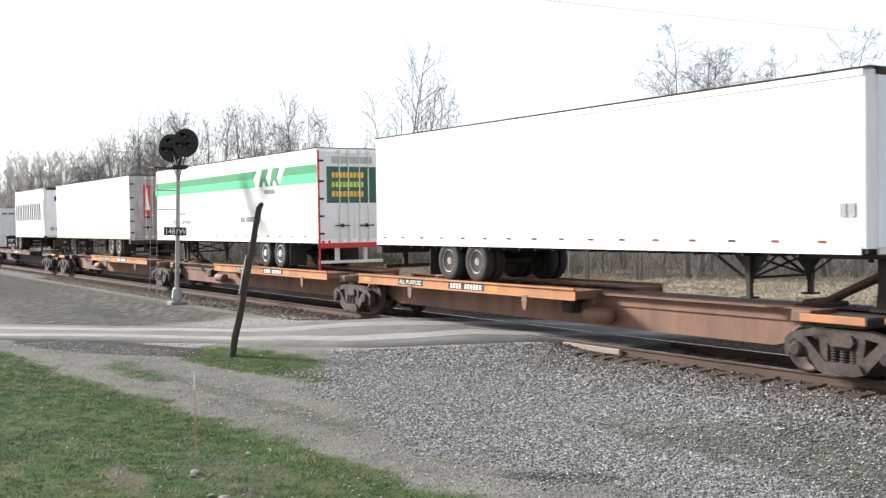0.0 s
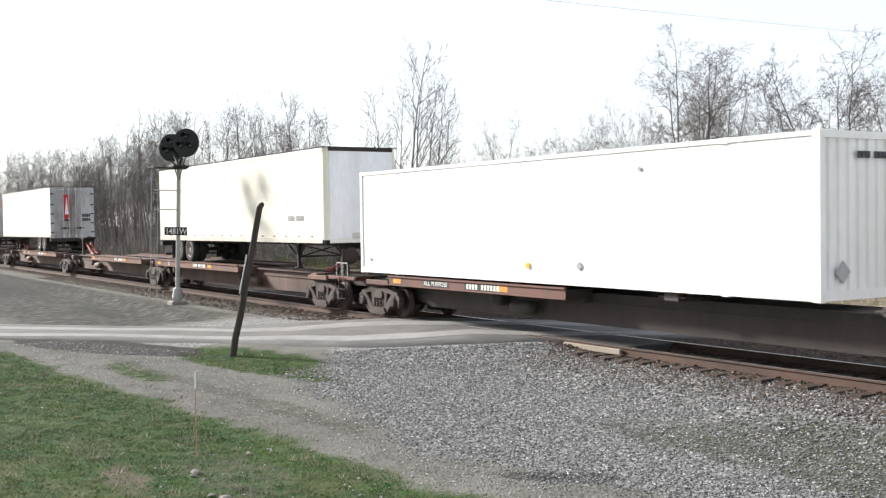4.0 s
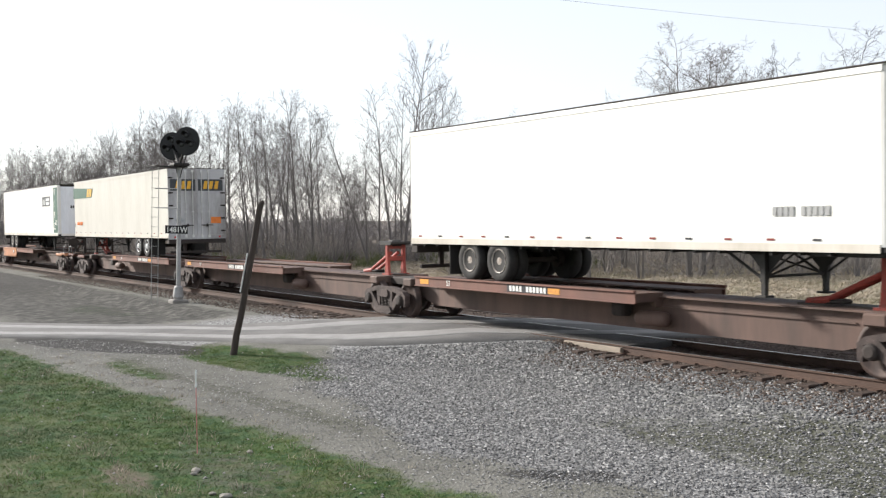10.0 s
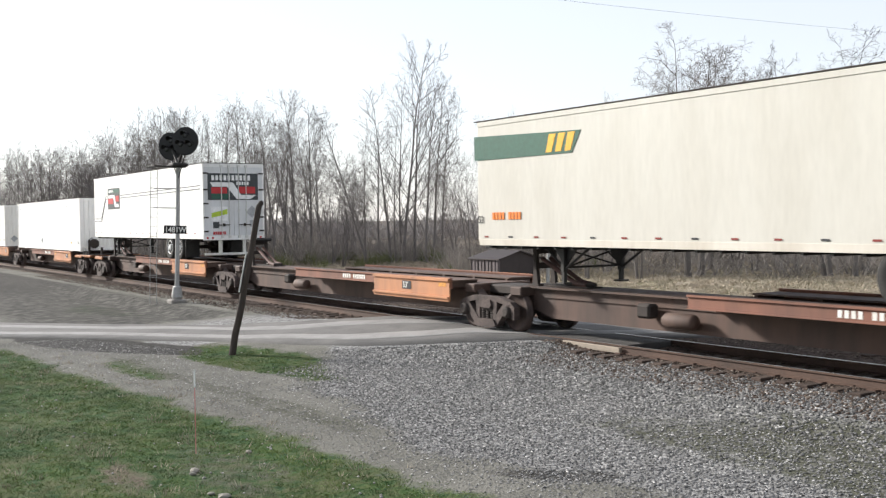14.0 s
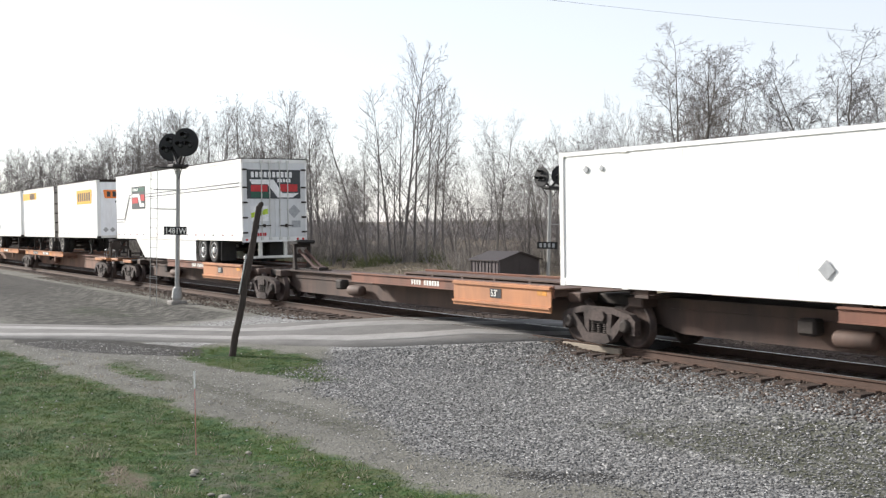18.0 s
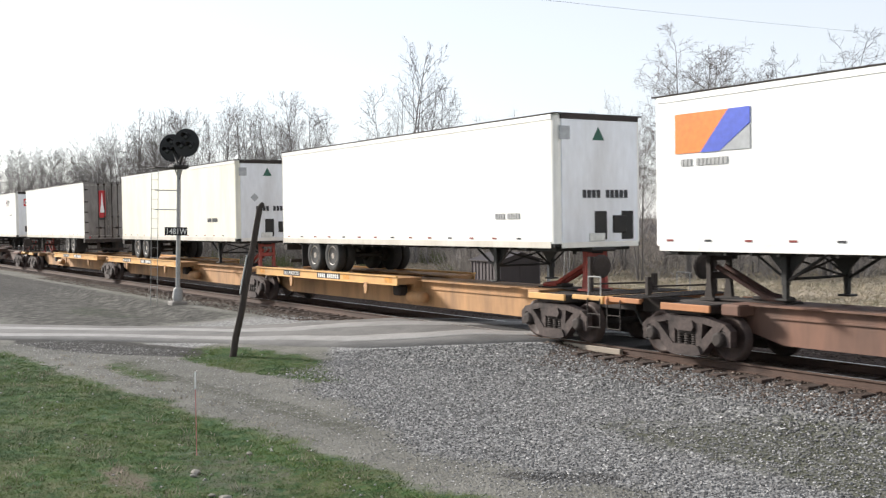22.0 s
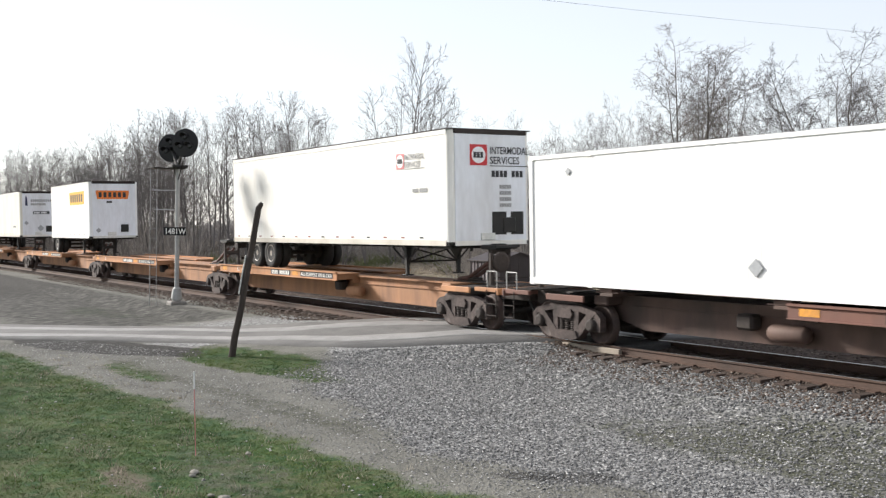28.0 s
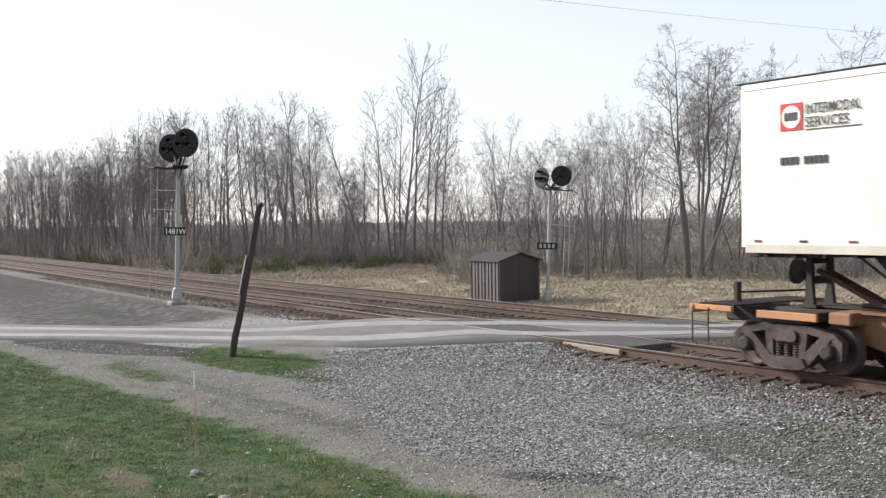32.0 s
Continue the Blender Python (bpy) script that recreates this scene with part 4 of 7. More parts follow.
            for z in (0.3, 0.85, 1.4, 1.95, 2.6):
                part("hinge", shared("hinge", M_GRIME, lambda b: box(b, 0, 0.022, -0.1, 0.1, -0.032, 0.032, 0.006)), None, d, at=(e - 0.003, s * (w - 0.12), zb + z))
    gx = e - sg * 0.25
    part("underride_guard", shape(lambda b: (box(b, gx - 0.05, gx + 0.05, -1.15, 1.15, 0.22, 0.32, 0.01), [box(b, gx - 0.05, gx + 0.05, y - 0.07, y + 0.07, 0.3, 0.86, 0.01) for y in (-0.5, 0.5)])), M_GRIME if door != "clean" else M_ALU, t, "rear underride bar")
    if door != "clean":
        bx0, bx1 = rx(-0.28, 0.015)
        part("rear_bumper", shape(box, bx0, bx1, -w + 0.01, w - 0.01, zb - 0.24, zb - 0.052, 0.01), M_GRIME, t, "rusty rear bumper beam")
    for y in (-1.12, -0.9, 0.9, 1.12) if door == "clean" else (-1.0, 1.0):
        part("tail_lamp", shared("tail_lamp_%d" % rear_right, LOGO["red"], lambda b: lathe(b, [(0.045, 0.0), (0.04, 0.02 * sg)], 12, "X")), None, t, "round red tail lamp", at=(e, y, zb + 0.04))
    if not rear_right:
        # nose: corner posts, cargo box and connector plate
        part("nose_panel", shape(box, n - 0.034, n + 0.002, -w + 0.165, w - 0.165, zb + 0.125, zt - 0.105), SKIN["nose"], t, "streaked white front panel tinted for blue skylight")
        part("nose_box", shape(box, n - 0.03, n + 0.05, 0.35, 0.75, zb + 0.32, zb + 0.72, 0.02), M_BLACK, t, "black document box")
        part("connector_plate", shape(box, n - 0.03, n + 0.03, -0.35, 0.1, zb + 0.14, zb + 0.32, 0.01), M_ALU, t)
        part("nose_ledge", shape(box, n - 0.04, n + 0.02, -w + 0.16, w - 0.16, zb, zb + 0.12, 0.01), M_ALU if skin == "white" else SKIN["old_white"], t)
        part("nose_cap", shape(box, n - 0.04, n + 0.02, -w + 0.14, w - 0.14, zt - 0.1, zt + 0.01, 0.01), M_GRIME, t, "dark front top rail")
    if skirt:
        a, b = X(axles[-1] + 0.75), X(n - 3.2)
        lo, hi = min(a, b), max(a, b)
        part("side_skirt", shape(prism, [(lo, 0.88), (hi, 0.88), (hi, 0.06), (lo + 1.3, 0.06)], -w + 0.01, -w + 0.03), sk, t, "white aerodynamic side skirt")
        part("side_skirt", shape(prism, [(lo, 0.88), (hi, 0.88), (hi, 0.06), (lo + 1.3, 0.06)], w - 0.03, w - 0.01), sk, t, "white aerodynamic side skirt")
    t["n"] = n
    return t


def corrugated(bm, n, z0, z1, pitch, depth):
    """A ribbed sheet from x = 0 to n in the plane y = 0, ribs standing out to -y."""
    k = max(2, round(n / pitch))
    xs = []
    for i in range(k):
        a = n * i / k
        xs += [(a, 0), (a + n / k * 0.38, 0), (a + n / k * 0.5, -depth), (a + n / k * 0.88, -depth)]
    xs.append((n, 0))
    lo = [bm.verts.new((x, y, z0)) for x, y in xs]
    hi = [bm.verts.new((x, y, z1)) for x, y in xs]
    for i in range(len(xs) - 1):
        bm.faces.new((lo[i], lo[i + 1], hi[i + 1], hi[i]))


def container(n, skin, ribbed, label):
    c = thing("shipping_container", label, "container", (0, 0, 0), "containers on the train")
    w, h, sk = 1.295, 2.9, SKIN[skin]
    fr = bmesh.new()
    for x in (0, n - 0.14):
        for y in (-w, w - 0.12):
            box(fr, x, x + 0.14, y, y + 0.12, 0.0, h, 0.008)
    for y in (-w, w - 0.1):
        box(fr, 0.14, n - 0.14, y + (0.002 if y < 0 else 0.0), y + 0.1, 0.02, 0.17)
        box(fr, 0.14, n - 0.14, y + (0.002 if y < 0 else 0.0), y + 0.1, h - 0.09, h - 0.004)
    for x in (0.003, n - 0.1):
        box(fr, x, x + 0.097, -w + 0.12, w - 0.12, 0.02, 0.19), box(fr, x, x + 0.097, -w + 0.12, w - 0.12, h - 0.13, h - 0.004)
    part("corner_frame", fr, sk, c)
    for s in (-1, 1):
        part("side_wall", shape(corrugated, n - 0.28, 0.17, h - 0.09, 0.3, 0.0065 if ribbed else 0.004), sk, c, at=Matrix.Translation((0.14, -w + 0.03, 0)) if s < 0 else Matrix.Translation((n - 0.14, w - 0.03, 0)) @ pose(0, 0, 0, 0, 0, 180))
    part("end_wall", shape(corrugated, 2 * w - 0.24, 0.19, h - 0.13, 0.27, 0.045), sk, c, "vertically ribbed end wall", at=Matrix.Translation((n - 0.06, -w + 0.12, 0)) @ pose(0, 0, 0, 0, 0, 90))
    part("end_wall", shape(corrugated, 2 * w - 0.24, 0.19, h - 0.13, 0.27, 0.045), sk, c, "vertically ribbed end wall", at=Matrix.Translation((0.06, w - 0.12, 0)) @ pose(0, 0, 0, 0, 0, -90))
    part("roof", shape(box, 0.1, n - 0.1, -w + 0.06, w - 0.06, h - 0.05, h - 0.02), sk, c)
    part("floor", shape(box, 0.1, n - 0.1, -w + 0.06, w - 0.06, 0.03, 0.14), M_BLACK, c)
    for x in (0, n - 0.18, 2.0, n - 2.2):
        for y in (-w - 0.004, w - 0.14):
            for z in (0, h - 0.12):
                part("corner_casting", shared("corner_casting", SKIN["old_white"], lambda b: box(b, 0, 0.18, 0, 0.144, -0.004, 0.12, 0.01)), None, c, at=(x + (0.004 if x > 1 else -0.004), y, z + (0.006 if z else 0)))
    return c


# ---- marks on the loads. Each sits on the near side (along x, up z) or on the right end (along y, up z).
def patch(t, outline, mat, face, out=0.006, name="sign_panel", label=""):
    """A flat plate: outline in the face's own (along, up) metres."""
    n, w = t["n"], 1.285
    bm = bmesh.new()
    if face == "side":
        prism(bm, outline, -w - 0.006 - out, -w - 0.002)
    else:
        lo = [bm.verts.new((n + 0.004, -1.285 + a, z)) for a, z in outline]
        hi = [bm.verts.new((n + 0.008 + out, -1.285 + a, z)) for a, z in outline]
        m = len(lo)
        for k in range(m):
            bm.faces.new((lo[k], lo[(k + 1) % m], hi[(k + 1) % m], hi[k]))
        bm.faces.new(lo[::-1]), bm.faces.new(hi)
    return part(name, bm, mat, t, label)


def rect(a, b, c, d):
    return [(a, c), (b, c), (b, d), (a, d)]


def bars(t, a, z, count, size, mat, face, gap=0.35, out=0.012, skip=(), name="marking"):
    """A row of plain upright bars in place of characters."""
    n, w = t["n"], 1.285
    bm = bmesh.new()
    for k in range(count):
        if k in skip:
            continue
        p = a + k * size * (0.62 + gap * 0.4)
        if face == "side":
            box(bm, p, p + size * 0.55, -w - 0.004 - out, -w - 0.003, z, z + size)
        else:
            box(bm, n + 0.004, n + 0.006 + out, -w + p, -w + p + size * 0.55, z, z + size)
    return tagged(part(name, bm, mat, t), kind="stuff")


def write(t, text, a, z, size, mat, face, out=0.014, width=None):
    n, w = t["n"], 1.285
    if face == "side":
        return letters(t, text, mat, size, Matrix.Translation((a, -w - out, z)) @ NEAR, width=width)
    return letters(t, text, mat, size, Matrix.Translation((n + out, -w + a, z)) @ RIGHT, width=width)


def put(t, left, z=1.2):
    MOVERS.append((t, left, 0.0, z))
    return t


def tip_side(t, a, z, size, faded):
    m = LOGO["pink"] if faded else LOGO["red"]
    patch(t, rect(a, a + size, z, z + size), m, "side", 0.004, "logo_square", "red square emblem")
    patch(t, [(a + size / 2 + size * 0.42 * math.cos(k * math.tau / 20), z + size / 2 + size * 0.42 * math.sin(k * math.tau / 20)) for k in range(20)], LOGO["white"], "side", 0.008, "logo_disc")
    bars(t, a + size * 0.2, z + size * 0.36, 3, size * 0.3, M_LETTER, "side", 0.2, 0.02)
    mat = M_LETTER_FADED if faded else M_LETTER
    write(t, "INTERMODAL", a + size * 1.12, z + size * 0.56, size * 0.52, mat, "side", width=size * 2.35)
    write(t, "SERVICES", a + size * 1.12, z + size * 0.08, size * 0.52, mat, "side", width=size * 1.85)
    patch(t, rect(a + size * 1.12, a + size * 3.5, z - size * 0.03, z), mat, "side", 0.006, "rule")


def tip_end(t, a, z, size, text=True, door=False):
    patch(t, rect(a, a + size, z, z + size), LOGO["red"], "end", 0.004, "logo_square", "red square emblem")
    patch(t, [(a + size / 2 + size * 0.4 * math.cos(k * math.tau / 20), z + size / 2 + size * 0.4 * math.sin(k * math.tau / 20)) for k in range(20)], LOGO["white"], "end", 0.008, "logo_disc")
    bars(t, a + size * 0.2, z + size * 0.36, 3, size * 0.28, M_LETTER, "end", 0.2, 0.02)
    if text:
        write(t, "INTERMODAL", a + size * 1.15, z + size * 0.56, size * 0.5, M_LETTER, "end", width=size * 2.3)
        write(t, "SERVICES", a + size * 1.15, z + size * 0.08, size * 0.5, M_LETTER, "end", width=size * 1.75)
        patch(t, rect(a + size * 1.15, a + size * 3.4, z - 0.02, z), M_LETTER, "end", 0.006, "rule")


def red_tower(t, a):
    """Upright red panel with a pale slender spire on a door."""
    patch(t, rect(a, a + 0.36, 1.98, 3.44), LOGO["red"], "end", 0.006, "sign_panel", "upright red panel")
    patch(t, [(a + 0.06, 2.25), (a + 0.3, 2.25), (a + 0.25, 2.6), (a + 0.21, 2.95), (a + 0.19, 3.3), (a + 0.17, 3.3), (a + 0.14, 2.95), (a + 0.1, 2.6)], LOGO["white"], "end", 0.012, "emblem")
    patch(t, rect(a + 0.02, a + 0.34, 1.86, 1.96), M_LETTER, "end", 0.006, "sign_panel")


def yellow_sign(t, a, b, z0, z1, face, colour="yellow", n=6):
    d = 0.07
    patch(t, [(a + 0.08, z0), (b - 0.08, z0), (b, z1 - d), (b - 0.03, z1), (a + 0.03, z1), (a, z1 - d)], LOGO[colour], face, 0.005, "sign_panel", colour + " nameplate with dark characters")
    h = (z1 - z0) * 0.6
    pitch = (b - a) * 0.86 / n
    for k in range(n):
        p = a + (b - a) * 0.09 + k * pitch
        patch(t, rect(p, p + pitch * 0.62, z0 + (z1 - z0) * 0.2, z0 + (z1 - z0) * 0.2 + h), M_LETTER, face, 0.01, "sign_bar")


def placard(t, a, z, face, size=0.16):
    patch(t, [(a, z - size), (a + size, z), (a, z + size), (a - size, z)], LOGO["grey"], face, 0.008, "placard", "diamond placard holder")


def ident(t, a, z, face, faded=False, size=0.16, rows=1):
    count = 10 if rows == 1 else 6
    if face == "end":
        count = min(count, int((2.45 - a) / (size * 0.76)))
    for r in range(rows):
        bars(t, a, z - r * size * 1.5, count, size, M_LETTER_FADED if faded else M_LETTER, face, skip=(4,) if rows == 1 else ())


def quilted(t, colour, a, b, z0, z1, face):
    patch(t, rect(a, b, z0, z1), LOGO[colour], face, 0.004)


T53, T48, T45, T28 = 16.15, 14.63, 13.72, 8.53


def load_first():
    t = put(trailer(T53, False, "white", "worn", (3.7, 4.95), label="long plain white semi-trailer riding nose first on a spine car"), 355.7)
    bars(t, 15.55, 1.5, 2, 0.22, M_LETTER_FADED, "side")
    t = put(trailer(T53, True, "white", "clean", (3.0, 4.25), "alu", label="white semi-trailer with two green stripes and billboard doors", roof_dark=False), 335.78)
    patch(t, [(0.06, 3.05), (10.98, 3.1), (11.3, 3.37), (0.06, 3.32)], LOGO["green"], "side", 0.004, "stripe", "dark green stripe")
    patch(t, [(0.06, 2.78), (11.15, 2.8), (10.98, 3.098), (0.06, 3.048)], LOGO["light_green"], "side", 0.004, "stripe", "light green stripe")
    patch(t, [(13.5, 3.1), (16.1, 3.1), (16.1, 3.37), (13.75, 3.37)], LOGO["green"], "side", 0.004, "stripe", "dark green stripe")
    patch(t, [(13.3, 2.8), (16.1, 2.8), (16.1, 3.098), (13.5, 3.098)], LOGO["light_green"], "side", 0.004, "stripe", "light green stripe")
    for p in (11.55, 12.45):
        patch(t, [(p, 2.8), (p + 0.22, 2.8), (p + 0.3, 3.05), (p + 0.6, 2.8), (p + 0.84, 2.8), (p + 0.55, 3.1), (p + 0.8, 3.4), (p + 0.25, 3.4)], LOGO["green"], "side", 0.004, "logo", "green emblem")
    bars(t, 12.0, 2.55, 8, 0.14, M_LETTER_FADED, "side")
    write(t, "Available", 2.75, 1.92, 0.24, M_LETTER_FADED, "side", width=1.15)
    write(t, "Liftgate Service", 2.15, 1.56, 0.3, M_LETTER_FADED, "side", width=2.35)
    bars(t, 9.8, 1.6, 14, 0.17, M_LETTER_FADED, "side", skip=(3,))
    patch(t, rect(0.32, 2.15, 2.15, 3.3), LOGO["dark_green"], "end", 0.002, "billboard", "green pictorial billboard")
    patch(t, rect(0.5, 1.95, 3.4, 3.62), LOGO["grey"], "end", 0.003, "billboard")
    for k, m in enumerate(("gold", "lime", "gold")):
        bars(t, 0.5, 2.95 - 0.3 * k, 9, 0.17, LOGO[m], "end", out=0.01)
    patch(t, rect(-0.0, 0.07, 0.0, 3.8), LOGO["red"], "end", 0.004, "edge_strip", "red corner strip")
    patch(t, rect(0.0, 2.55, 0.72, 0.88), LOGO["red"], "end", 0.004, "edge_strip", "red sill strip")
    t = put(trailer(T48, True, "old_white", "worn", (2.0, 3.25), label="white semi-trailer with grimy doors and a red door panel"), 317.25)
    red_tower(t, 0.66)
    ident(t, 1.85, 2.25, "end", size=0.15, rows=2)
    t = put(trailer(T28, False, "white", "worn", (1.15,), label="short white pup trailer with large navy characters on its side"), 305.75)
    for k in range(7):
        for d in (0.0, 0.5):
            p = 0.34 + k * 1.06 + d
            patch(t, [(p, 1.95), (p + 0.29, 1.95), (p + 0.29, 2.95), (p + 0.26, 2.98), (p, 2.98)], LOGO["navy"], "side", 0.005, "sign_bar", "navy bar in place of a character")
    bars(t, 0.6, 3.1, 7, 0.28, LOGO["navy"], "end", 0.6)
    bars(t, 1.4, 2.86, 7, 0.14, M_LETTER_FADED, "end")
    for k in range(6):
        patch(t, rect(8.3, 8.42, 1.98 + k * 0.2, 2.12 + k * 0.2), M_LETTER, "side", 0.005, "sign_bar")
    placard(t, 0.45, 1.4, "end"), placard(t, 0.75, 1.4, "end")
    for left, lab in ((279.8, "white ribbed container"), (259.05, "white ribbed container")):
        c = container(T53, "white", False, "long %s riding on a dark spine car" % lab)
        c["n"] = T53
        put(c, left, 1.26)
        ident(c, 0.95, 2.44, "end", size=0.12), placard(c, 0.55, 0.5, "end", 0.2)
        placard(c, 11.8, 2.45, "side", 0.06), placard(c, 0.6, 0.4, "side", 0.06), placard(c, 9.9, 0.45, "side", 0.1)
        patch(c, rect(8.0, 8.14, 0.35, 0.47), LOGO["gold"], "side", 0.01, "placard")
    t = put(trailer(T53, False, "cream", "worn", (2.4, 3.65), label="cream semi-trailer riding nose first"), 240.6)
    ident(t, 13.4, 1.6, "side", True)
    t = put(trailer(T48, True, "old_white", "worn", (1.95, 3.2), label="white semi-trailer with grey doors and a red door panel"), 205.37)
    red_tower(t, 0.78)
    ident(t, 1.85, 2.1, "end", size=0.17, rows=2)
    for k in range(5):
        patch(t, rect(0.3 + 0.04 * k, 0.62, 2.75 + 0.16 * k, 2.85 + 0.16 * k), LOGO["grey"], "end", 0.004, "stain", "peeling decal remains")
    t = put(trailer(T48, True, "old_white", "worn", (2.2, 3.45), label="white semi-trailer with brown-stained doors and a tilted emblem"), 187.9)
    tip_side(t, 1.0, 2.95, 0.45, True)
    ident(t, 1.0, 2.45, "side", True, 0.12)
    tip_end(t, 0.48, 2.97, 0.5, False)
    ident(t, 1.6, 1.85, "end", size=0.17)
    t = put(trailer(T45, True, "old_white", "worn", (1.9, 3.15), label="white semi-trailer with stained doors"), 170.55)
    write(t, "110", 0.27, 1.98, 0.34, M_LETTER, "end", width=0.64)
    write(t, "110", 6.6, 3.27, 0.32, M_LETTER_FADED, "side", width=0.55)
    bars(t, 1.6, 3.14, 7, 0.36, M_LETTER_FADED, "side")
    ident(t, 1.0, 1.25, "side", True, 0.12), ident(t, 0.4, 3.2, "end", True, 0.14), ident(t, 1.5, 3.2, "end", True, 0.14)
    t = put(trailer(T48, False, "white", "worn", (1.9, 3.1), label="white semi-trailer with an orange band round its nose"), 152.95)
    quilted(t, "yellow", 9.55, 11.28, 3.05, 3.5, "side"), quilted(t, "orange", 11.28, 14.48, 3.0, 3.5, "side")
    bars(t, 11.4, 3.08, 6, 0.33, LOGO["brown"], "side", 0.2)
    quilted(t, "orange", 0.17, 2.4, 3.0, 3.48, "end")
    yellow_sign(t, 0.62, 2.05, 3.02, 3.46, "end", "orange")
    bars(t, 1.05, 2.8, 5, 0.1, M_LETTER, "end"), placard(t, 0.4, 1.5, "end", 0.13), placard(t, 0.75, 1.55, "end", 0.13)
    t = put(trailer(T48, False, "old_white", "worn", (2.75, 4.0), label="plain white semi-trailer with a nose tinted blue for skylight"), 118.4)
    ident(t, 12.3, 1.5, "side", True), ident(t, 0.8, 2.0, "end")
    for a, z in ((1.05, 3.2), (0.75, 2.9)):
        patch(t, rect(a, a + 0.42, z, z + 0.03), M_LETTER_FADED, "end", 0.006, "rule")
    patch(t, [(1.15, 3.35), (1.45, 3.35), (1.3, 3.6)], LOGO["dark_green"], "end", 0.006, "emblem")
    t = put(trailer(T53, True, "beige", "worn", (3.2, 4.45), "alu", seams=False, label="beige semi-trailer with a dark green banner and grimy doors", roof_dark=False), 82.0)
    abf(t)
    t = put(trailer(T53, False, "old_white", "worn", (2.6, 3.85), label="white semi-trailer with a dark green corner band and white letters"), 62.2)
    patch(t, rect(12.08, 14.16, 2.66, 3.24), LOGO["slate"], "side", 0.004, "sign_panel", "dark railway emblem panel")
    for k in range(3):
        patch(t, [(12.2 + k * 0.24, 2.76), (12.32 + k * 0.24, 2.76), (12.46 + k * 0.24, 3.1), (12.38 + k * 0.24, 3.1)], LOGO["white"], "side", 0.01, "emblem")
    bars(t, 13.1, 2.98, 7, 0.17, LOGO["white"], "side"), bars(t, 13.1, 2.74, 7, 0.17, LOGO["white"], "side")
    patch(t, rect(14.95, 15.95, 1.06, 3.72), LOGO["dark_green"], "side", 0.004, "corner_band", "dark green corner band")
    for k, ch in enumerate("VIPZ"):
        write(t, ch, 15.12, 3.25 - 0.66 * k, 0.55, M_LETTER_WHITE, "side")
    write(t, "53'", 15.45, 1.52, 0.4, M_LETTER_WHITE, "side")
    patch(t, rect(1.38, 2.4, 2.9, 3.46), LOGO["slate"], "end", 0.004, "sign_panel", "dark railway emblem panel")
    bars(t, 1.45, 3.22, 7, 0.18, LOGO["white"], "end"), bars(t, 1.45, 2.98, 7, 0.18, LOGO["white"], "end")
    ident(t, 0.7, 2.5, "end"), patch(t, [(1.3, 1.2), (2.3, 1.2), (2.3, 1.5), (1.6, 1.75), (1.3, 1.9)], LOGO["dark_green"], "end", 0.004, "corner_band")
    write(t, "53'", 1.4, 1.55, 0.32, M_LETTER_WHITE, "end")


def abf(t):
    patch(t, [(0.02, 2.94), (2.7, 2.93), (2.9, 3.43), (0.02, 3.52)], LOGO["dark_green"], "side", 0.004, "banner", "dark green banner")
    patch(t, [(2.7, 2.93), (3.75, 2.93), (4.05, 3.4), (2.9, 3.43)], LOGO["dark_green"], "side", 0.004, "banner", "dark green banner")
    for k in range(3):
        p = 2.85 + k * 0.33
        patch(t, [(p, 2.98), (p + 0.2, 2.98), (p + 0.36, 3.38), (p + 0.12, 3.38)], LOGO["gold"], "side", 0.01, "sign_bar", "gold block")
    bars(t, 0.75, 1.5, 9, 0.17, LOGO["orange"], "side", skip=(4,))
    write(t, "53", 0.15, 1.42, 0.24, M_LETTER, "side")
    for a in (0.1, 1.34):
        patch(t, rect(a, a + 1.12, 2.92, 3.42), LOGO["slate"], "end", 0.003, "banner", "black banner")
        for k in range(3):
            p = a + 0.22 + k * 0.25
            patch(t, [(p, 3.0), (p + 0.17, 3.0), (p + 0.22, 3.34), (p + 0.07, 3.34)], LOGO["gold"], "end", 0.01, "sign_bar", "gold block")
    placard(t, 0.5, 1.65, "end", 0.2)
    patch(t, rect(1.9, 2.35, 1.5, 1.78), LOGO["orange"], "end", 0.003, "stain", "rust-orange decal")


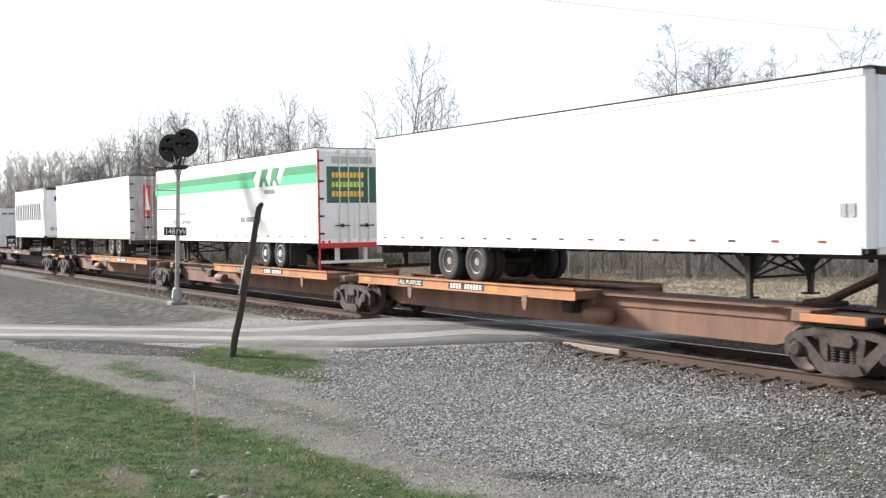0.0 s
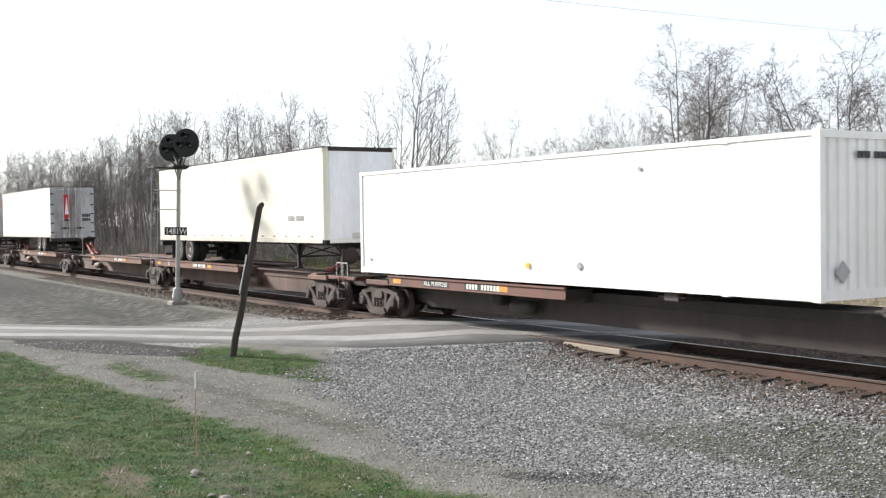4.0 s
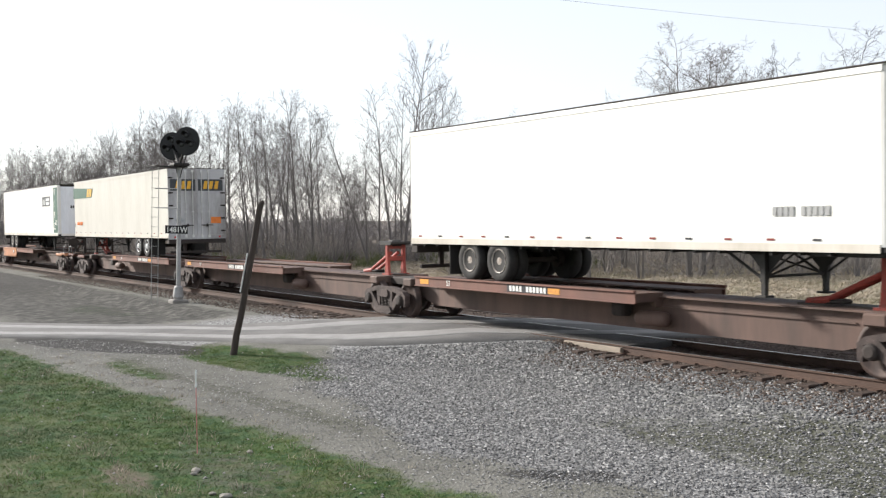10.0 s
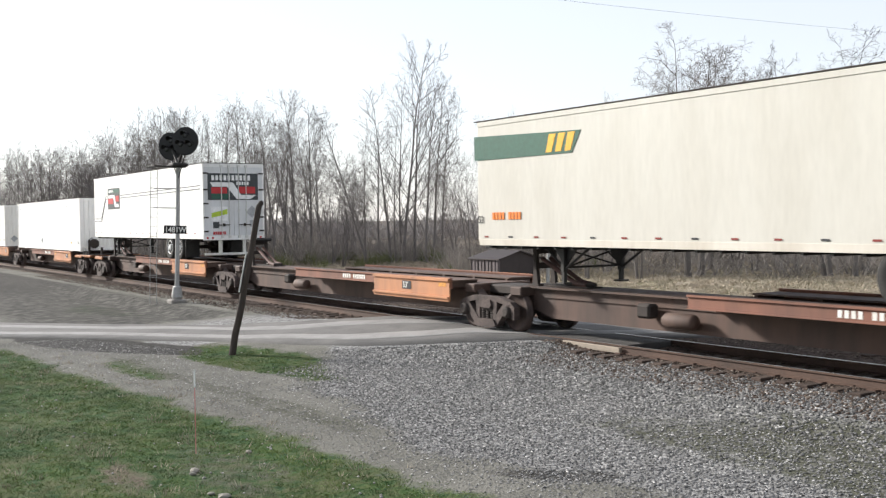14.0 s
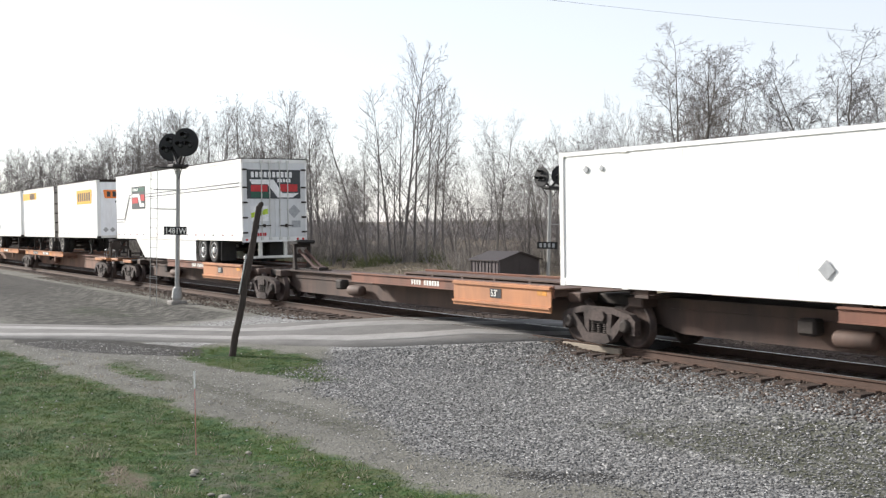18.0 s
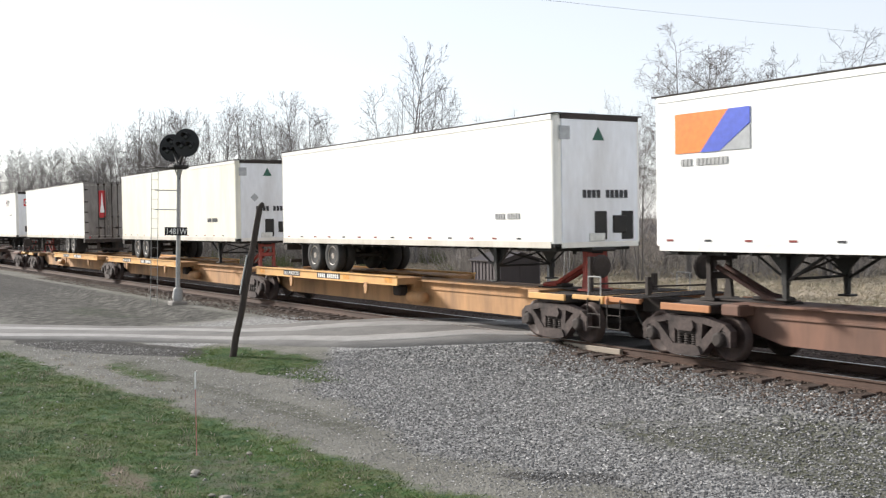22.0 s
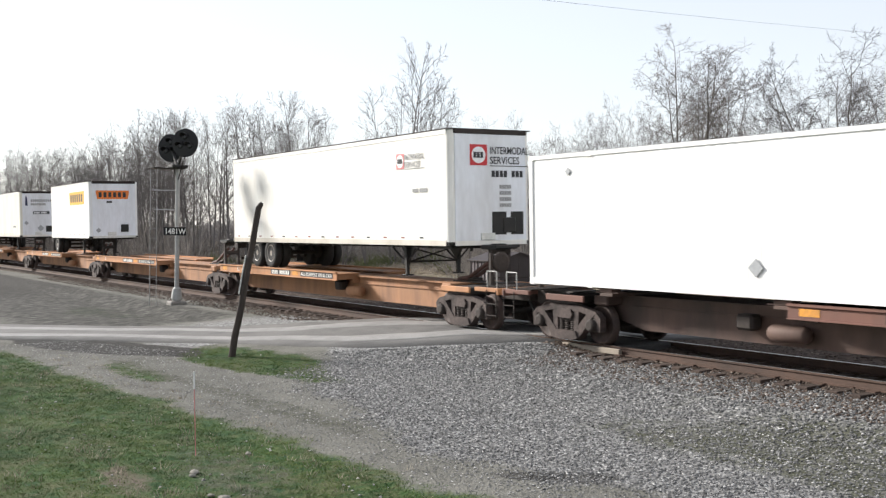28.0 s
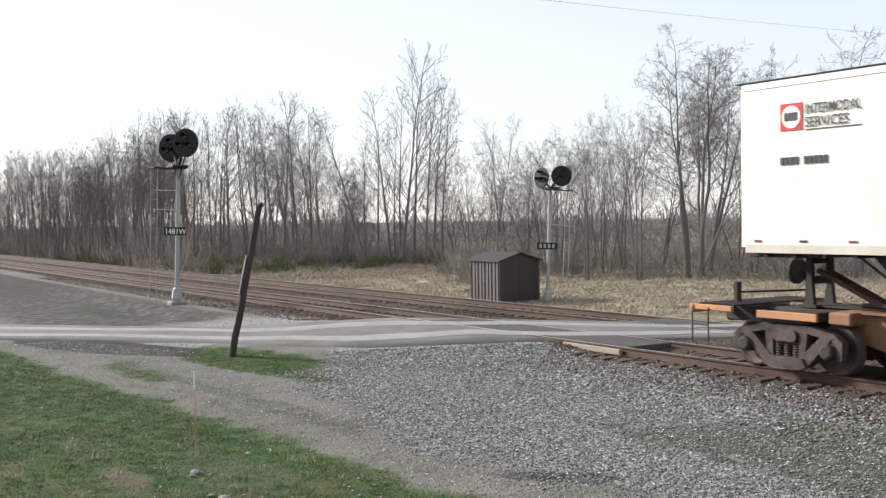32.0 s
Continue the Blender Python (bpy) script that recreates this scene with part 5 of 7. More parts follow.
def interstate(t):
    patch(t, rect(2.72, 4.74, 2.26, 3.28), LOGO["slate"], "side", 0.004, "sign_panel", "dark green square emblem")
    patch(t, rect(2.8, 4.66, 3.05, 3.22), LOGO["dark_green"], "side", 0.006, "sign_panel")
    patch(t, [(2.85, 2.95), (3.9, 2.95), (4.15, 2.5), (4.6, 2.5), (4.6, 2.35), (3.95, 2.35), (3.7, 2.8), (2.85, 2.8)], LOGO["white"], "side", 0.01, "emblem")
    patch(t, rect(2.82, 3.66, 2.52, 2.78), LOGO["red"], "side", 0.01, "emblem"), patch(t, rect(4.1, 4.66, 2.62, 2.9), LOGO["red"], "side", 0.01, "emblem")
    bars(t, 2.9, 3.08, 8, 0.12, LOGO["white"], "side", 0.6)
    for z in (2.86, 2.99):
        patch(t, [(4.86, z - 0.1), (15.9, z), (15.9, z + 0.025), (4.86, z - 0.075)], M_LETTER, "side", 0.003, "pinstripe", "dark pinstripe")
        patch(t, [(0.2, z - 1.2), (1.5, z - 1.2), (2.35, z - 0.1), (2.6, z - 0.1), (2.6, z - 0.075), (2.33, z - 0.075), (1.48, z - 1.175), (0.2, z - 1.175)], M_LETTER, "side", 0.003, "pinstripe", "dark pinstripe")
    patch(t, rect(0.2, 2.32, 2.42, 3.48), LOGO["slate"], "end", 0.003, "sign_panel", "dark green emblem panel")
    patch(t, [(0.3, 3.12), (1.25, 3.12), (1.6, 2.62), (2.25, 2.62), (2.0, 2.46), (1.4, 2.46), (1.0, 2.95), (0.4, 2.95)], LOGO["white"], "end", 0.008, "emblem")
    patch(t, rect(0.35, 1.0, 2.68, 2.92), LOGO["red"], "end", 0.008, "emblem"), patch(t, rect(1.5, 2.2, 2.68, 2.95), LOGO["red"], "end", 0.008, "emblem")
    patch(t, rect(0.35, 1.05, 2.46, 2.66), LOGO["dark_green"], "end", 0.008, "emblem")
    bars(t, 0.36, 3.2, 10, 0.2, LOGO["white"], "end", 0.55), bars(t, 1.4, 3.02, 5, 0.13, LOGO["white"], "end", 0.6)
    patch(t, rect(0.32, 1.02, 1.6, 2.16), LOGO["white"], "end", 0.003, "decal"), patch(t, [(0.34, 1.72), (1.0, 1.86), (1.0, 2.06), (0.34, 1.9)], LOGO["lime"], "end", 0.006, "decal", "lime-green decal")
    placard(t, 2.05, 1.95, "end", 0.25)
    bars(t, 0.4, 1.05, 6, 0.12, LOGO["red"], "end"), patch(t, rect(0.4, 0.65, 1.3, 1.55), LOGO["slate"], "end", 0.003, "decal"), patch(t, rect(1.95, 2.3, 1.35, 1.6), LOGO["grey"], "end", 0.003, "decal")


def load_middle():
    t = put(trailer(T53, True, "beige", "worn", (3.2, 4.45), "alu", seams=False, label="beige semi-trailer with a dark green banner and dust-streaked doors", roof_dark=False), 25.88)
    abf(t)
    t = put(trailer(T53, True, "white", "clean", (3.0, 4.2), "alu", label="white semi-trailer with pinstripes and an emblem on shut doors", roof_dark=False), -9.25)
    interstate(t)
    for left, skin, ribbed, lab in ((-28.25, "white", False, "long white container with a yellow placard"), (-48.9, "old_white", True, "cream-white container with stained ribs"), (-66.47, "white", False, "long white container with small markings")):
        c = container(T53, skin, ribbed, lab + " on an orange spine car")
        c["n"] = T53
        put(c, left, 1.26)
        ident(c, 0.95, 2.42, "end", size=0.12), placard(c, 0.6, 0.55, "end", 0.24)
        placard(c, 0.9, 2.5, "side", 0.09), placard(c, 1.4, 2.5, "side", 0.07), placard(c, 7.0, 0.55, "side", 0.17), placard(c, 13.4, 2.5, "side", 0.08)
        patch(c, rect(14.1, 14.3, 0.42, 0.52), LOGO["gold"], "side", 0.01, "placard"), bars(c, 15.6, 0.4, 2, 0.15, M_LETTER_FADED, "side")
    t = put(trailer(T53, True, "white", "clean", (3.0, 4.2), "alu", label="white semi-trailer with a side skirt, pinstripes and emblem doors", roof_dark=False, skirt=True), -100.9)
    interstate(t)
    pups = "short pup trailers"
    t = put(trailer(T28, False, "white", "worn", (0.75,), group=pups, label="short white pup trailer with a yellow nameplate near its nose"), -112.7)
    yellow_sign(t, 4.35, 7.46, 2.68, 3.42, "side", "yellow"), yellow_sign(t, 0.3, 2.35, 2.92, 3.36, "end", "orange")
    bars(t, 0.9, 2.7, 5, 0.1, M_LETTER, "end"), placard(t, 0.4, 1.3, "end", 0.14), placard(t, 0.75, 1.3, "end", 0.14)
    t = put(trailer(T28, True, "white", "dirty", (1.15,), group=pups, label="short white pup trailer with a fading yellow band, doors forward"), -122.15)
    quilted(t, "yellow", 0.06, 3.9, 3.2, 3.62, "side"), bars(t, 2.05, 3.22, 6, 0.36, LOGO["brown"], "side", 0.1)
    patch(t, rect(1.1, 2.2, 2.5, 2.9), LOGO["red"], "end", 0.003, "sign_panel")
    t = put(trailer(T28, False, "white", "worn", (1.15,), group=pups, label="short plain white pup trailer with a dented nose"), -131.46)
    for k in range(2):
        placard(t, 0.7 + 0.55 * k, 1.55, "side", 0.25)
    t = put(trailer(T28, True, "white", "dirty", (1.15,), group=pups, label="short white pup trailer with a large yellow nameplate"), -140.8)
    yellow_sign(t, 0.72, 3.86, 2.62, 3.4, "side", "yellow")
    patch(t, rect(0.35, 1.1, 2.9, 3.35), LOGO["red"], "end", 0.003, "sign_panel", "red nameplate"), patch(t, rect(0.5, 0.9, 2.25, 2.4), LOGO["slate"], "end", 0.003, "sign_panel")
    t = put(trailer(T28, False, "white", "worn", (1.15,), group=pups, label="short white pup trailer with a brown and gold shield"), -150.2)
    bars(t, 1.05, 2.3, 11, 0.3, M_LETTER, "side", skip=(3,))
    patch(t, [(6.4, 2.2), (6.85, 1.95), (7.4, 2.2), (7.42, 2.95), (6.9, 3.05), (6.38, 2.9)], LOGO["brown"], "side", 0.004, "emblem", "brown shield emblem")
    bars(t, 6.5, 2.35, 3, 0.42, LOGO["gold"], "side", 0.2, 0.02)
    patch(t, [(6.42, 2.9), (7.38, 2.95), (6.9, 2.98), (6.45, 2.82)], LOGO["gold"], "side", 0.009, "emblem")
    t = put(trailer(T28, True, "white", "dirty", (1.15,), group=pups, label="short white pup trailer with an orange and blue emblem"), -159.25)
    patch(t, [(0.65, 2.74), (1.4, 2.74), (2.1, 3.49), (0.65, 3.49)], LOGO["orange"], "side", 0.004, "emblem", "orange field")
    patch(t, [(1.3, 2.735), (1.78, 2.735), (2.5, 3.2), (2.5, 3.49), (2.0, 3.49)], LOGO["blue"], "side", 0.009, "emblem", "blue stripe")
    patch(t, [(1.8, 2.74), (2.5, 2.74), (2.5, 3.18)], LOGO["grey"], "side", 0.006, "emblem"), bars(t, 0.8, 2.5, 12, 0.13, M_LETTER_FADED, "side", skip=(3,))
    t = put(trailer(T48, False, "old_white", "worn", (2.3, 3.55), label="white semi-trailer with a stencilled nose, riding nose first"), -176.9)
    nose_marks(t)
    ident(t, 12.3, 1.55, "side", True, 0.13)


def nose_marks(t):
    ident(t, 0.75, 2.0, "end", size=0.18)
    patch(t, [(1.05, 3.3), (1.4, 3.3), (1.22, 3.6)], LOGO["dark_green"], "end", 0.005, "emblem", "small green triangle")
    patch(t, rect(1.1, 1.45, 1.05, 1.7), M_BLACK, "end", 0.01, "hatch", "black hatch"), patch(t, rect(1.9, 2.25, 1.05, 1.7), M_BLACK, "end", 0.01, "hatch", "black hatch")
    patch(t, rect(0.1, 0.4, 3.3, 3.6), LOGO["grey"], "end", 0.003, "decal")


def load_last():
    t = put(trailer(T48, False, "cream", "worn", (2.3, 3.55), label="yellowed white semi-trailer with a stencilled grey nose"), -195.6)
    nose_marks(t)
    ident(t, 11.6, 1.62, "side", False, 0.14), placard(t, 0.7, 2.5, "end", 0.16), placard(t, 2.1, 2.4, "end", 0.2), placard(t, 2.1, 2.0, "end", 0.16)
    t = put(trailer(T48, True, "old_white", "dirty", (2.6, 3.85), label="white semi-trailer with very grimy doors and a red door panel"), -217.3)
    red_tower(t, 0.78)
    t = put(trailer(T48, False, "old_white", "worn", (2.65, 3.9), label="white semi-trailer with intermodal lettering on its nose"), -235.05)
    tip_side(t, 11.2, 3.0, 0.42, True), tip_end(t, 0.5, 2.95, 0.5)
    ident(t, 1.25, 2.6, "end"), ident(t, 12.5, 2.3, "side", True, 0.1), patch(t, rect(0.55, 1.05, 1.2, 1.6), M_BLACK, "end", 0.006, "hatch")
    t = put(trailer(T48, True, "tan", "dirty", (2.2, 3.45), label="rust-streaked tan semi-trailer with black grimy doors"), -254.75)
    write(t, "110", 0.3, 1.98, 0.32, M_LETTER, "end", width=0.5), ident(t, 1.75, 2.1, "end", size=0.16, rows=2)
    for p in (3.1, 5.3, 6.4):
        placard(t, p, 1.35, "side", 0.16)
    patch(t, rect(1.0, 1.9, 0.9, 1.0), M_LETTER_FADED, "side", 0.016, "plate")
    t = put(trailer(T45, True, "old_white", "dirty", (1.9, 3.15), label="white semi-trailer with grimy doors and a square emblem"), -270.95)
    tip_end(t, 0.6, 2.9, 0.6, False)
    bars(t, 0.8, 2.95, 7, 0.22, M_LETTER_FADED, "side"), ident(t, 0.8, 2.5, "side", True, 0.12)
    c = container(T53, "white", False, "long white container with a ribbed end")
    c["n"] = T53
    put(c, -306.7, 1.26)
    ident(c, 0.95, 2.42, "end", size=0.12), placard(c, 0.6, 0.62, "end", 0.28), placard(c, 1.4, 2.5, "side", 0.09), placard(c, 6.6, 0.55, "side", 0.17), placard(c, 13.3, 2.45, "side", 0.09)
    patch(c, rect(13.4, 13.6, 0.42, 0.52), LOGO["gold"], "side", 0.01, "placard")
    t = put(trailer(T48, False, "old_white", "worn", (2.0, 3.2), label="white semi-trailer with intermodal lettering and a dark hatch"), -324.65)
    tip_side(t, 11.95, 2.95, 0.42, True), tip_end(t, 0.62, 2.95, 0.54)
    ident(t, 1.3, 2.65, "end", size=0.17), ident(t, 12.8, 2.3, "side", True, 0.1), patch(t, rect(1.3, 1.75, 1.15, 1.75), M_BLACK, "end", 0.01, "hatch", "black hatch"), patch(t, rect(1.9, 2.3, 1.15, 1.75), M_BLACK, "end", 0.01, "hatch", "black hatch")
    for k in range(4):
        bars(t, 1.55, 2.35 - 0.16 * k, 5, 0.1, M_LETTER_FADED, "end")
    t = put(trailer(T28, False, "white", "worn", (1.15,), group="short pup trailers", label="short white pup trailer with yellow nameplates on side and nose"), -353.34)
    yellow_sign(t, 4.36, 7.5, 2.7, 3.4, "side", "yellow"), yellow_sign(t, 0.33, 2.1, 2.95, 3.4, "end", "orange")
    bars(t, 0.9, 2.75, 4, 0.1, M_LETTER, "end"), placard(t, 0.45, 1.3, "end", 0.14)
    t = put(trailer(T48, False, "cream", "worn", (1.9, 3.15), label="yellow-stained white semi-trailer with a grey riveted nose"), -376.9)
    patch(t, [(0.34, 2.95), (0.5, 2.95), (0.46, 3.5), (0.4, 3.6), (0.36, 3.5)], LOGO["navy"], "end", 0.005, "emblem", "slim dark tower emblem")
    bars(t, 0.7, 3.2, 11, 0.16, M_LETTER_FADED, "end"), bars(t, 0.7, 2.96, 8, 0.16, M_LETTER_FADED, "end")
    patch(t, rect(0.82, 1.88, 2.38, 2.58), LOGO["slate"], "end", 0.004, "sign_panel"), bars(t, 0.9, 2.42, 9, 0.12, LOGO["white"], "end", skip=(4,))
    placard(t, 1.3, 1.45, "end", 0.22), placard(t, 0.4, 1.8, "end", 0.15), placard(t, 2.2, 1.6, "end", 0.15), ident(t, 12.4, 1.5, "side", True, 0.12)
    t = put(trailer(T48, True, "old_white", "worn", (2.5, 3.75), label="white semi-trailer with intermodal lettering and stained doors at the train's end"), -396.2)
    tip_side(t, 1.0, 2.98, 0.46, False), ident(t, 1.0, 2.4, "side", False, 0.13), tip_end(t, 0.46, 2.95, 0.5, False)
    ident(t, 0.25, 2.1, "end", size=0.16, rows=2)


load_first()
load_middle()
load_last()


# ---------------------------------------------------------------- signals, pole, stake, shed
def hood_shape(bm):
    """Half a tube over a lamp, cut back below."""
    n = 12
    rings = []
    for r in (0.135, 0.145):
        for y0 in (True, False):
            rings.append([bm.verts.new((r * math.cos(q), -0.035 if y0 else -0.12 - 0.18 * math.sin(max(0.0, q)) ** 0.7, r * math.sin(q))) for q in [math.pi * k / n for k in range(n + 1)]])
    for a, b in ((0, 1), (1, 3), (3, 2), (2, 0)):
        for k in range(n):
            bm.faces.new((rings[a][k], rings[a][k + 1], rings[b][k + 1], rings[b][k]))


def signal_head(parent, at, turn, size=1.0):
    m = Matrix.Translation(at) @ pose(0, 0, 0, 0, 0, turn) @ Matrix.Diagonal((size, size, size, 1))
    h = part("signal_head", shared("signal_disc", M_SIGNAL, lambda b: (lathe(b, [(0.5, 0.02), (0.52, 0.0), (0.52, -0.03), (0.46, -0.04)], 32), lathe(b, [(0.3, 0.02), (0.26, 0.22), (0.1, 0.26)], 16))), None, parent, "round black signal target with three hooded lamps", at=m)
    for k in range(3):
        a = math.pi / 2 + k * math.tau / 3
        x, z = 0.22 * math.cos(a), 0.22 * math.sin(a)
        part("lens", shared("signal_lens", material("dark_lens", (0.02, 0.02, 0.022), 0.08, 0, bump=0), lambda b: lathe(b, [(0.11, -0.03), (0.1, -0.05), (0.05, -0.065)], 18)), None, h, "unlit glass lens", at=(x, 0, z))
        part("hood", shared("signal_hood", M_SIGNAL, hood_shape), None, h, at=(x, 0, z))
    return h


def build_signal(at, top, lean, heads, plate_z, ladder_dx, label, text, turn):
    s = thing("railway_signal", label, "signal", Matrix.Translation(at) @ pose(0, 0, 0, lean[0], lean[1], 0), "position light signals")
    part("foundation", shape(box, -0.3, 0.3, -0.3, 0.3, -0.5, 0.1, 0.05), M_CONCRETE, s, "concrete footing")
    part("mast", shape(lambda b: (rod(b, (0, 0, 0.1), (0, 0, top), 0.085, 16, 0.075), lathe(b, [(0.16, 0.1), (0.2, 0.2), (0.16, 0.55), (0.1, 0.6)], 16, "Z"))), M_GALV, s, "galvanised tubular mast")
    lx, ly = ladder_dx
    lad = new("ladder")
    lad.parent, lad.matrix_basis = s, Matrix.Translation((lx, ly, 0))
    for e in (-1, 1):
        part("stile", shared("stile_%d" % (top * 10), M_GALV, lambda b: rod(b, (0, 0, -0.1), (0, 0, top - 0.1), 0.012, 6)), None, lad, at=(0.04 * e, e * 0.11, 0))
    k = 0
    while 0.25 + k * 0.36 < top - 0.2:
        part("rung", shared("rung", M_GALV, lambda b: (rod(b, (-0.04, -0.11, 0), (0.04, 0.11, 0), 0.008, 6), box(b, -0.05, -0.03, -0.13, -0.1, -0.02, 0.02))), None, lad, at=(0, 0, 0.25 + k * 0.36))
        k += 1
    for z in (0.68, 0.82):
        part("ladder_brace", shape(rod, (0, 0, top * z), (lx, ly, top * z), 0.02, 6), M_GALV, s)
    part("platform", shape(lambda b: (box(b, min(lx, 0) - 0.1, max(lx, 0) + 0.2, min(ly, 0) - 0.25, max(ly, 0) + 0.25, top - 0.14, top - 0.1, 0.01), box(b, -0.3, 0.3, -0.3, 0.3, top - 0.1, top + 0.02, 0.03))), M_BLACK, s)
    part("bracket", shape(lambda b: ([rod(b, (0, 0, top - 0.05), (hx, hy, hz), 0.05, 8) for hx, hy, hz in heads] + [rod(b, (0, 0, top - 0.6), (hx, hy, hz - 0.4), 0.02, 6) for hx, hy, hz in heads])), M_BLACK, s)
    for k, (hx, hy, hz) in enumerate(heads):
        signal_head(s, (hx, hy, hz), turn - (56 if k == 0 and not text else 0), 1.0 if text else 0.88)
    p = part("number_board", shape(box, -0.46, 0.46, -0.02, 0.02, -0.15, 0.15, 0.01), M_SIGNAL, s, "black number board", at=Matrix.Translation((0.02, -0.1, plate_z)) @ pose(0, 0, 0, 0, 0, turn))
    if text:
        letters(p, text, M_LETTER_WHITE, 0.3, Matrix.Translation((-0.41, -0.026, -0.105)) @ NEAR, "board_lettering", width=0.82)
    else:
        bm = bmesh.new()
        for k in range(4):
            box(bm, -0.36 + k * 0.19, -0.25 + k * 0.19, -0.027, -0.021, -0.09, 0.09)
        part("board_lettering", bm, LOGO["grey"], p)
    return s


def fixtures():
    build_signal((-39.0, 13.18, -0.19), 5.11, (-1.45, 0.94), [(-0.72, -0.02, 5.79), (0.74, 0.02, 5.905)], 2.68, (-0.55, -0.72), "tall two-headed railway signal on a silver mast with a ladder", "1481W", 42)
    build_signal((-37.9, 29.65, -1.05), 5.2, (-1.9, 1.2), [(-0.25, -0.3, 5.62), (0.2, 0.45, 5.72)], 2.6, (0.35, 0.72), "two-headed railway signal beyond the tracks beside a shed", "", 62)
    # leaning post
    bm = bmesh.new()
    a, b = Vector((-24.6, 9.58, -0.75)), Vector((-24.28, 10.28, 3.1))
    pts = [a.lerp(b, k / 10) + Vector((0.014 * math.sin(k * 2.3), 0.01 * math.cos(k * 1.7), 0)) for k in range(11)] + [b + Vector((0.02, 0.05, 0.09)), b + Vector((0.035, 0.07, 0.13))]
    rod_chain(bm, pts, [0.088 - 0.0015 * k for k in range(11)] + [0.06, 0.03])
    post = thing("leaning_post", "old dark wooden post leaning beside the lane", "post", (0, 0, 0))
    part("shaft", bm, M_POLE, post, smooth=False)
    # thin bright strip added to give the post its lit left edge
    bm = bmesh.new()
    c = a.lerp(b, 0.62)
    ax = (b - a).normalized()
    rod(bm, c - ax * 0.6 + Vector((-0.03, -0.1, 0)), c + ax * 0.35 + Vector((-0.03, -0.1, 0)), 0.02, 6)
    part("conduit", bm, M_ALU, post, "added pale strip for the post's lit left edge")
    stake = thing("marker_stake", "thin orange driveway marker with a white top", "stake", (-14.37, 5.08, 0))
    part("rod", shape(rod, (0, 0, -0.6), (0, 0, 0.46), 0.006, 8), LOGO["pink"], stake)
    part("reflective_top", shape(rod, (0, 0, 0.46), (0, 0, 0.7), 0.011, 8), LOGO["white"], stake)
    # shed
    s = thing("shed", "small dark brown metal shed with a low gable roof", "shed", (-38.3, 27.33, -1.05))
    for x0, x1, y0, y1, nm in ((-2.2, 0, 0, 0.06, "wall"), (-2.2, 0, 2.16, 2.22, "wall"), (-2.2, -2.14, 0.06, 2.16, "wall")):
        part(nm, shape(box, x0, x1, y0, y1, 0, 2.0), M_SHED_WALL, s)
    # gable takes the dark trim colour: its shade is put into the paint
    part("gable", shape(lambda b: [b.faces.new([b.verts.new((x, y, z)) for y, z in ((0.06, 0), (2.16, 0), (2.16, 2.0), (1.11, 2.32), (0.06, 2.0))]) for x in (-0.06, 0.0)]), M_SHED_DARK, s, "end wall with double doors, coloured dark for its shade")
    for k in range(9):
        part("rib", shared("shed_rib", M_SHED_WALL, lambda b: box(b, -0.03, 0.03, -0.03, 0.0, 0, 2.0)), None, s, at=(-0.05 - k * 0.26, 0, 0))
    for k in (0, 2, 4, 6, 8):
        part("seam", shared("shed_seam", M_SHED_DARK, lambda b: box(b, -0.012, 0.012, -0.036, -0.028, 0, 2.0)), None, s, at=(-0.05 - k * 0.26, 0, 0))
    part("door_stile", shape(box, 0.002, 0.014, 1.09, 1.13, 0.05, 1.9), M_SHED_DARK, s)
    for sgn in (-1, 1):
        part("roof", shape(lambda b: prismx(b, -2.3, 0.12, [(1.11, 2.36), (1.11 + sgn * 1.2, 2.0), (1.11 + sgn * 1.2, 1.95), (1.11, 2.31)])), M_SHED_DARK, s, "dark metal roof slope")


fixtures()


# ---------------------------------------------------------------- trees and undergrowth
def bark(name, a, b, rnd=0.15):
    return material(name, a, 0.95, 0, b, 9, 1.5, 0.8, 0.4, (1, 1, 0.25), rnd, 0.1)


M_BARK = bark("grey_brown_bark", (0.175, 0.16, 0.153), (0.1, 0.091, 0.088))
M_BARK_PALE = bark("pale_grey_bark", (0.165, 0.152, 0.142), (0.075, 0.068, 0.063))
M_TWIG = bark("twigs", (0.185, 0.17, 0.169), (0.12, 0.11, 0.109))
M_TWIG_BUD = bark("budding_twigs", (0.2, 0.181, 0.172), (0.13, 0.117, 0.111))


class Tubes:
    """Collects tapered tubes as bare vertices and faces."""

    def __init__(self):
        self.v, self.f = [], []

    def add(self, pts, radii, n):
        base = len(self.v)
        for i, p in enumerate(pts):
            w = (pts[min(i + 1, len(pts) - 1)] - pts[max(i - 1, 0)]).normalized()
            s = w.orthogonal().normalized()
            t = w.cross(s)
            for k in range(n):
                a = k * math.tau / n
                self.v.append(p + radii[i] * (s * math.cos(a) + t * math.sin(a)))
        for i in range(len(pts) - 1):
            for k in range(n):
                a, b = base + i * n + k, base + i * n + (k + 1) % n
                self.f.append((a, b, b + n, a + n))


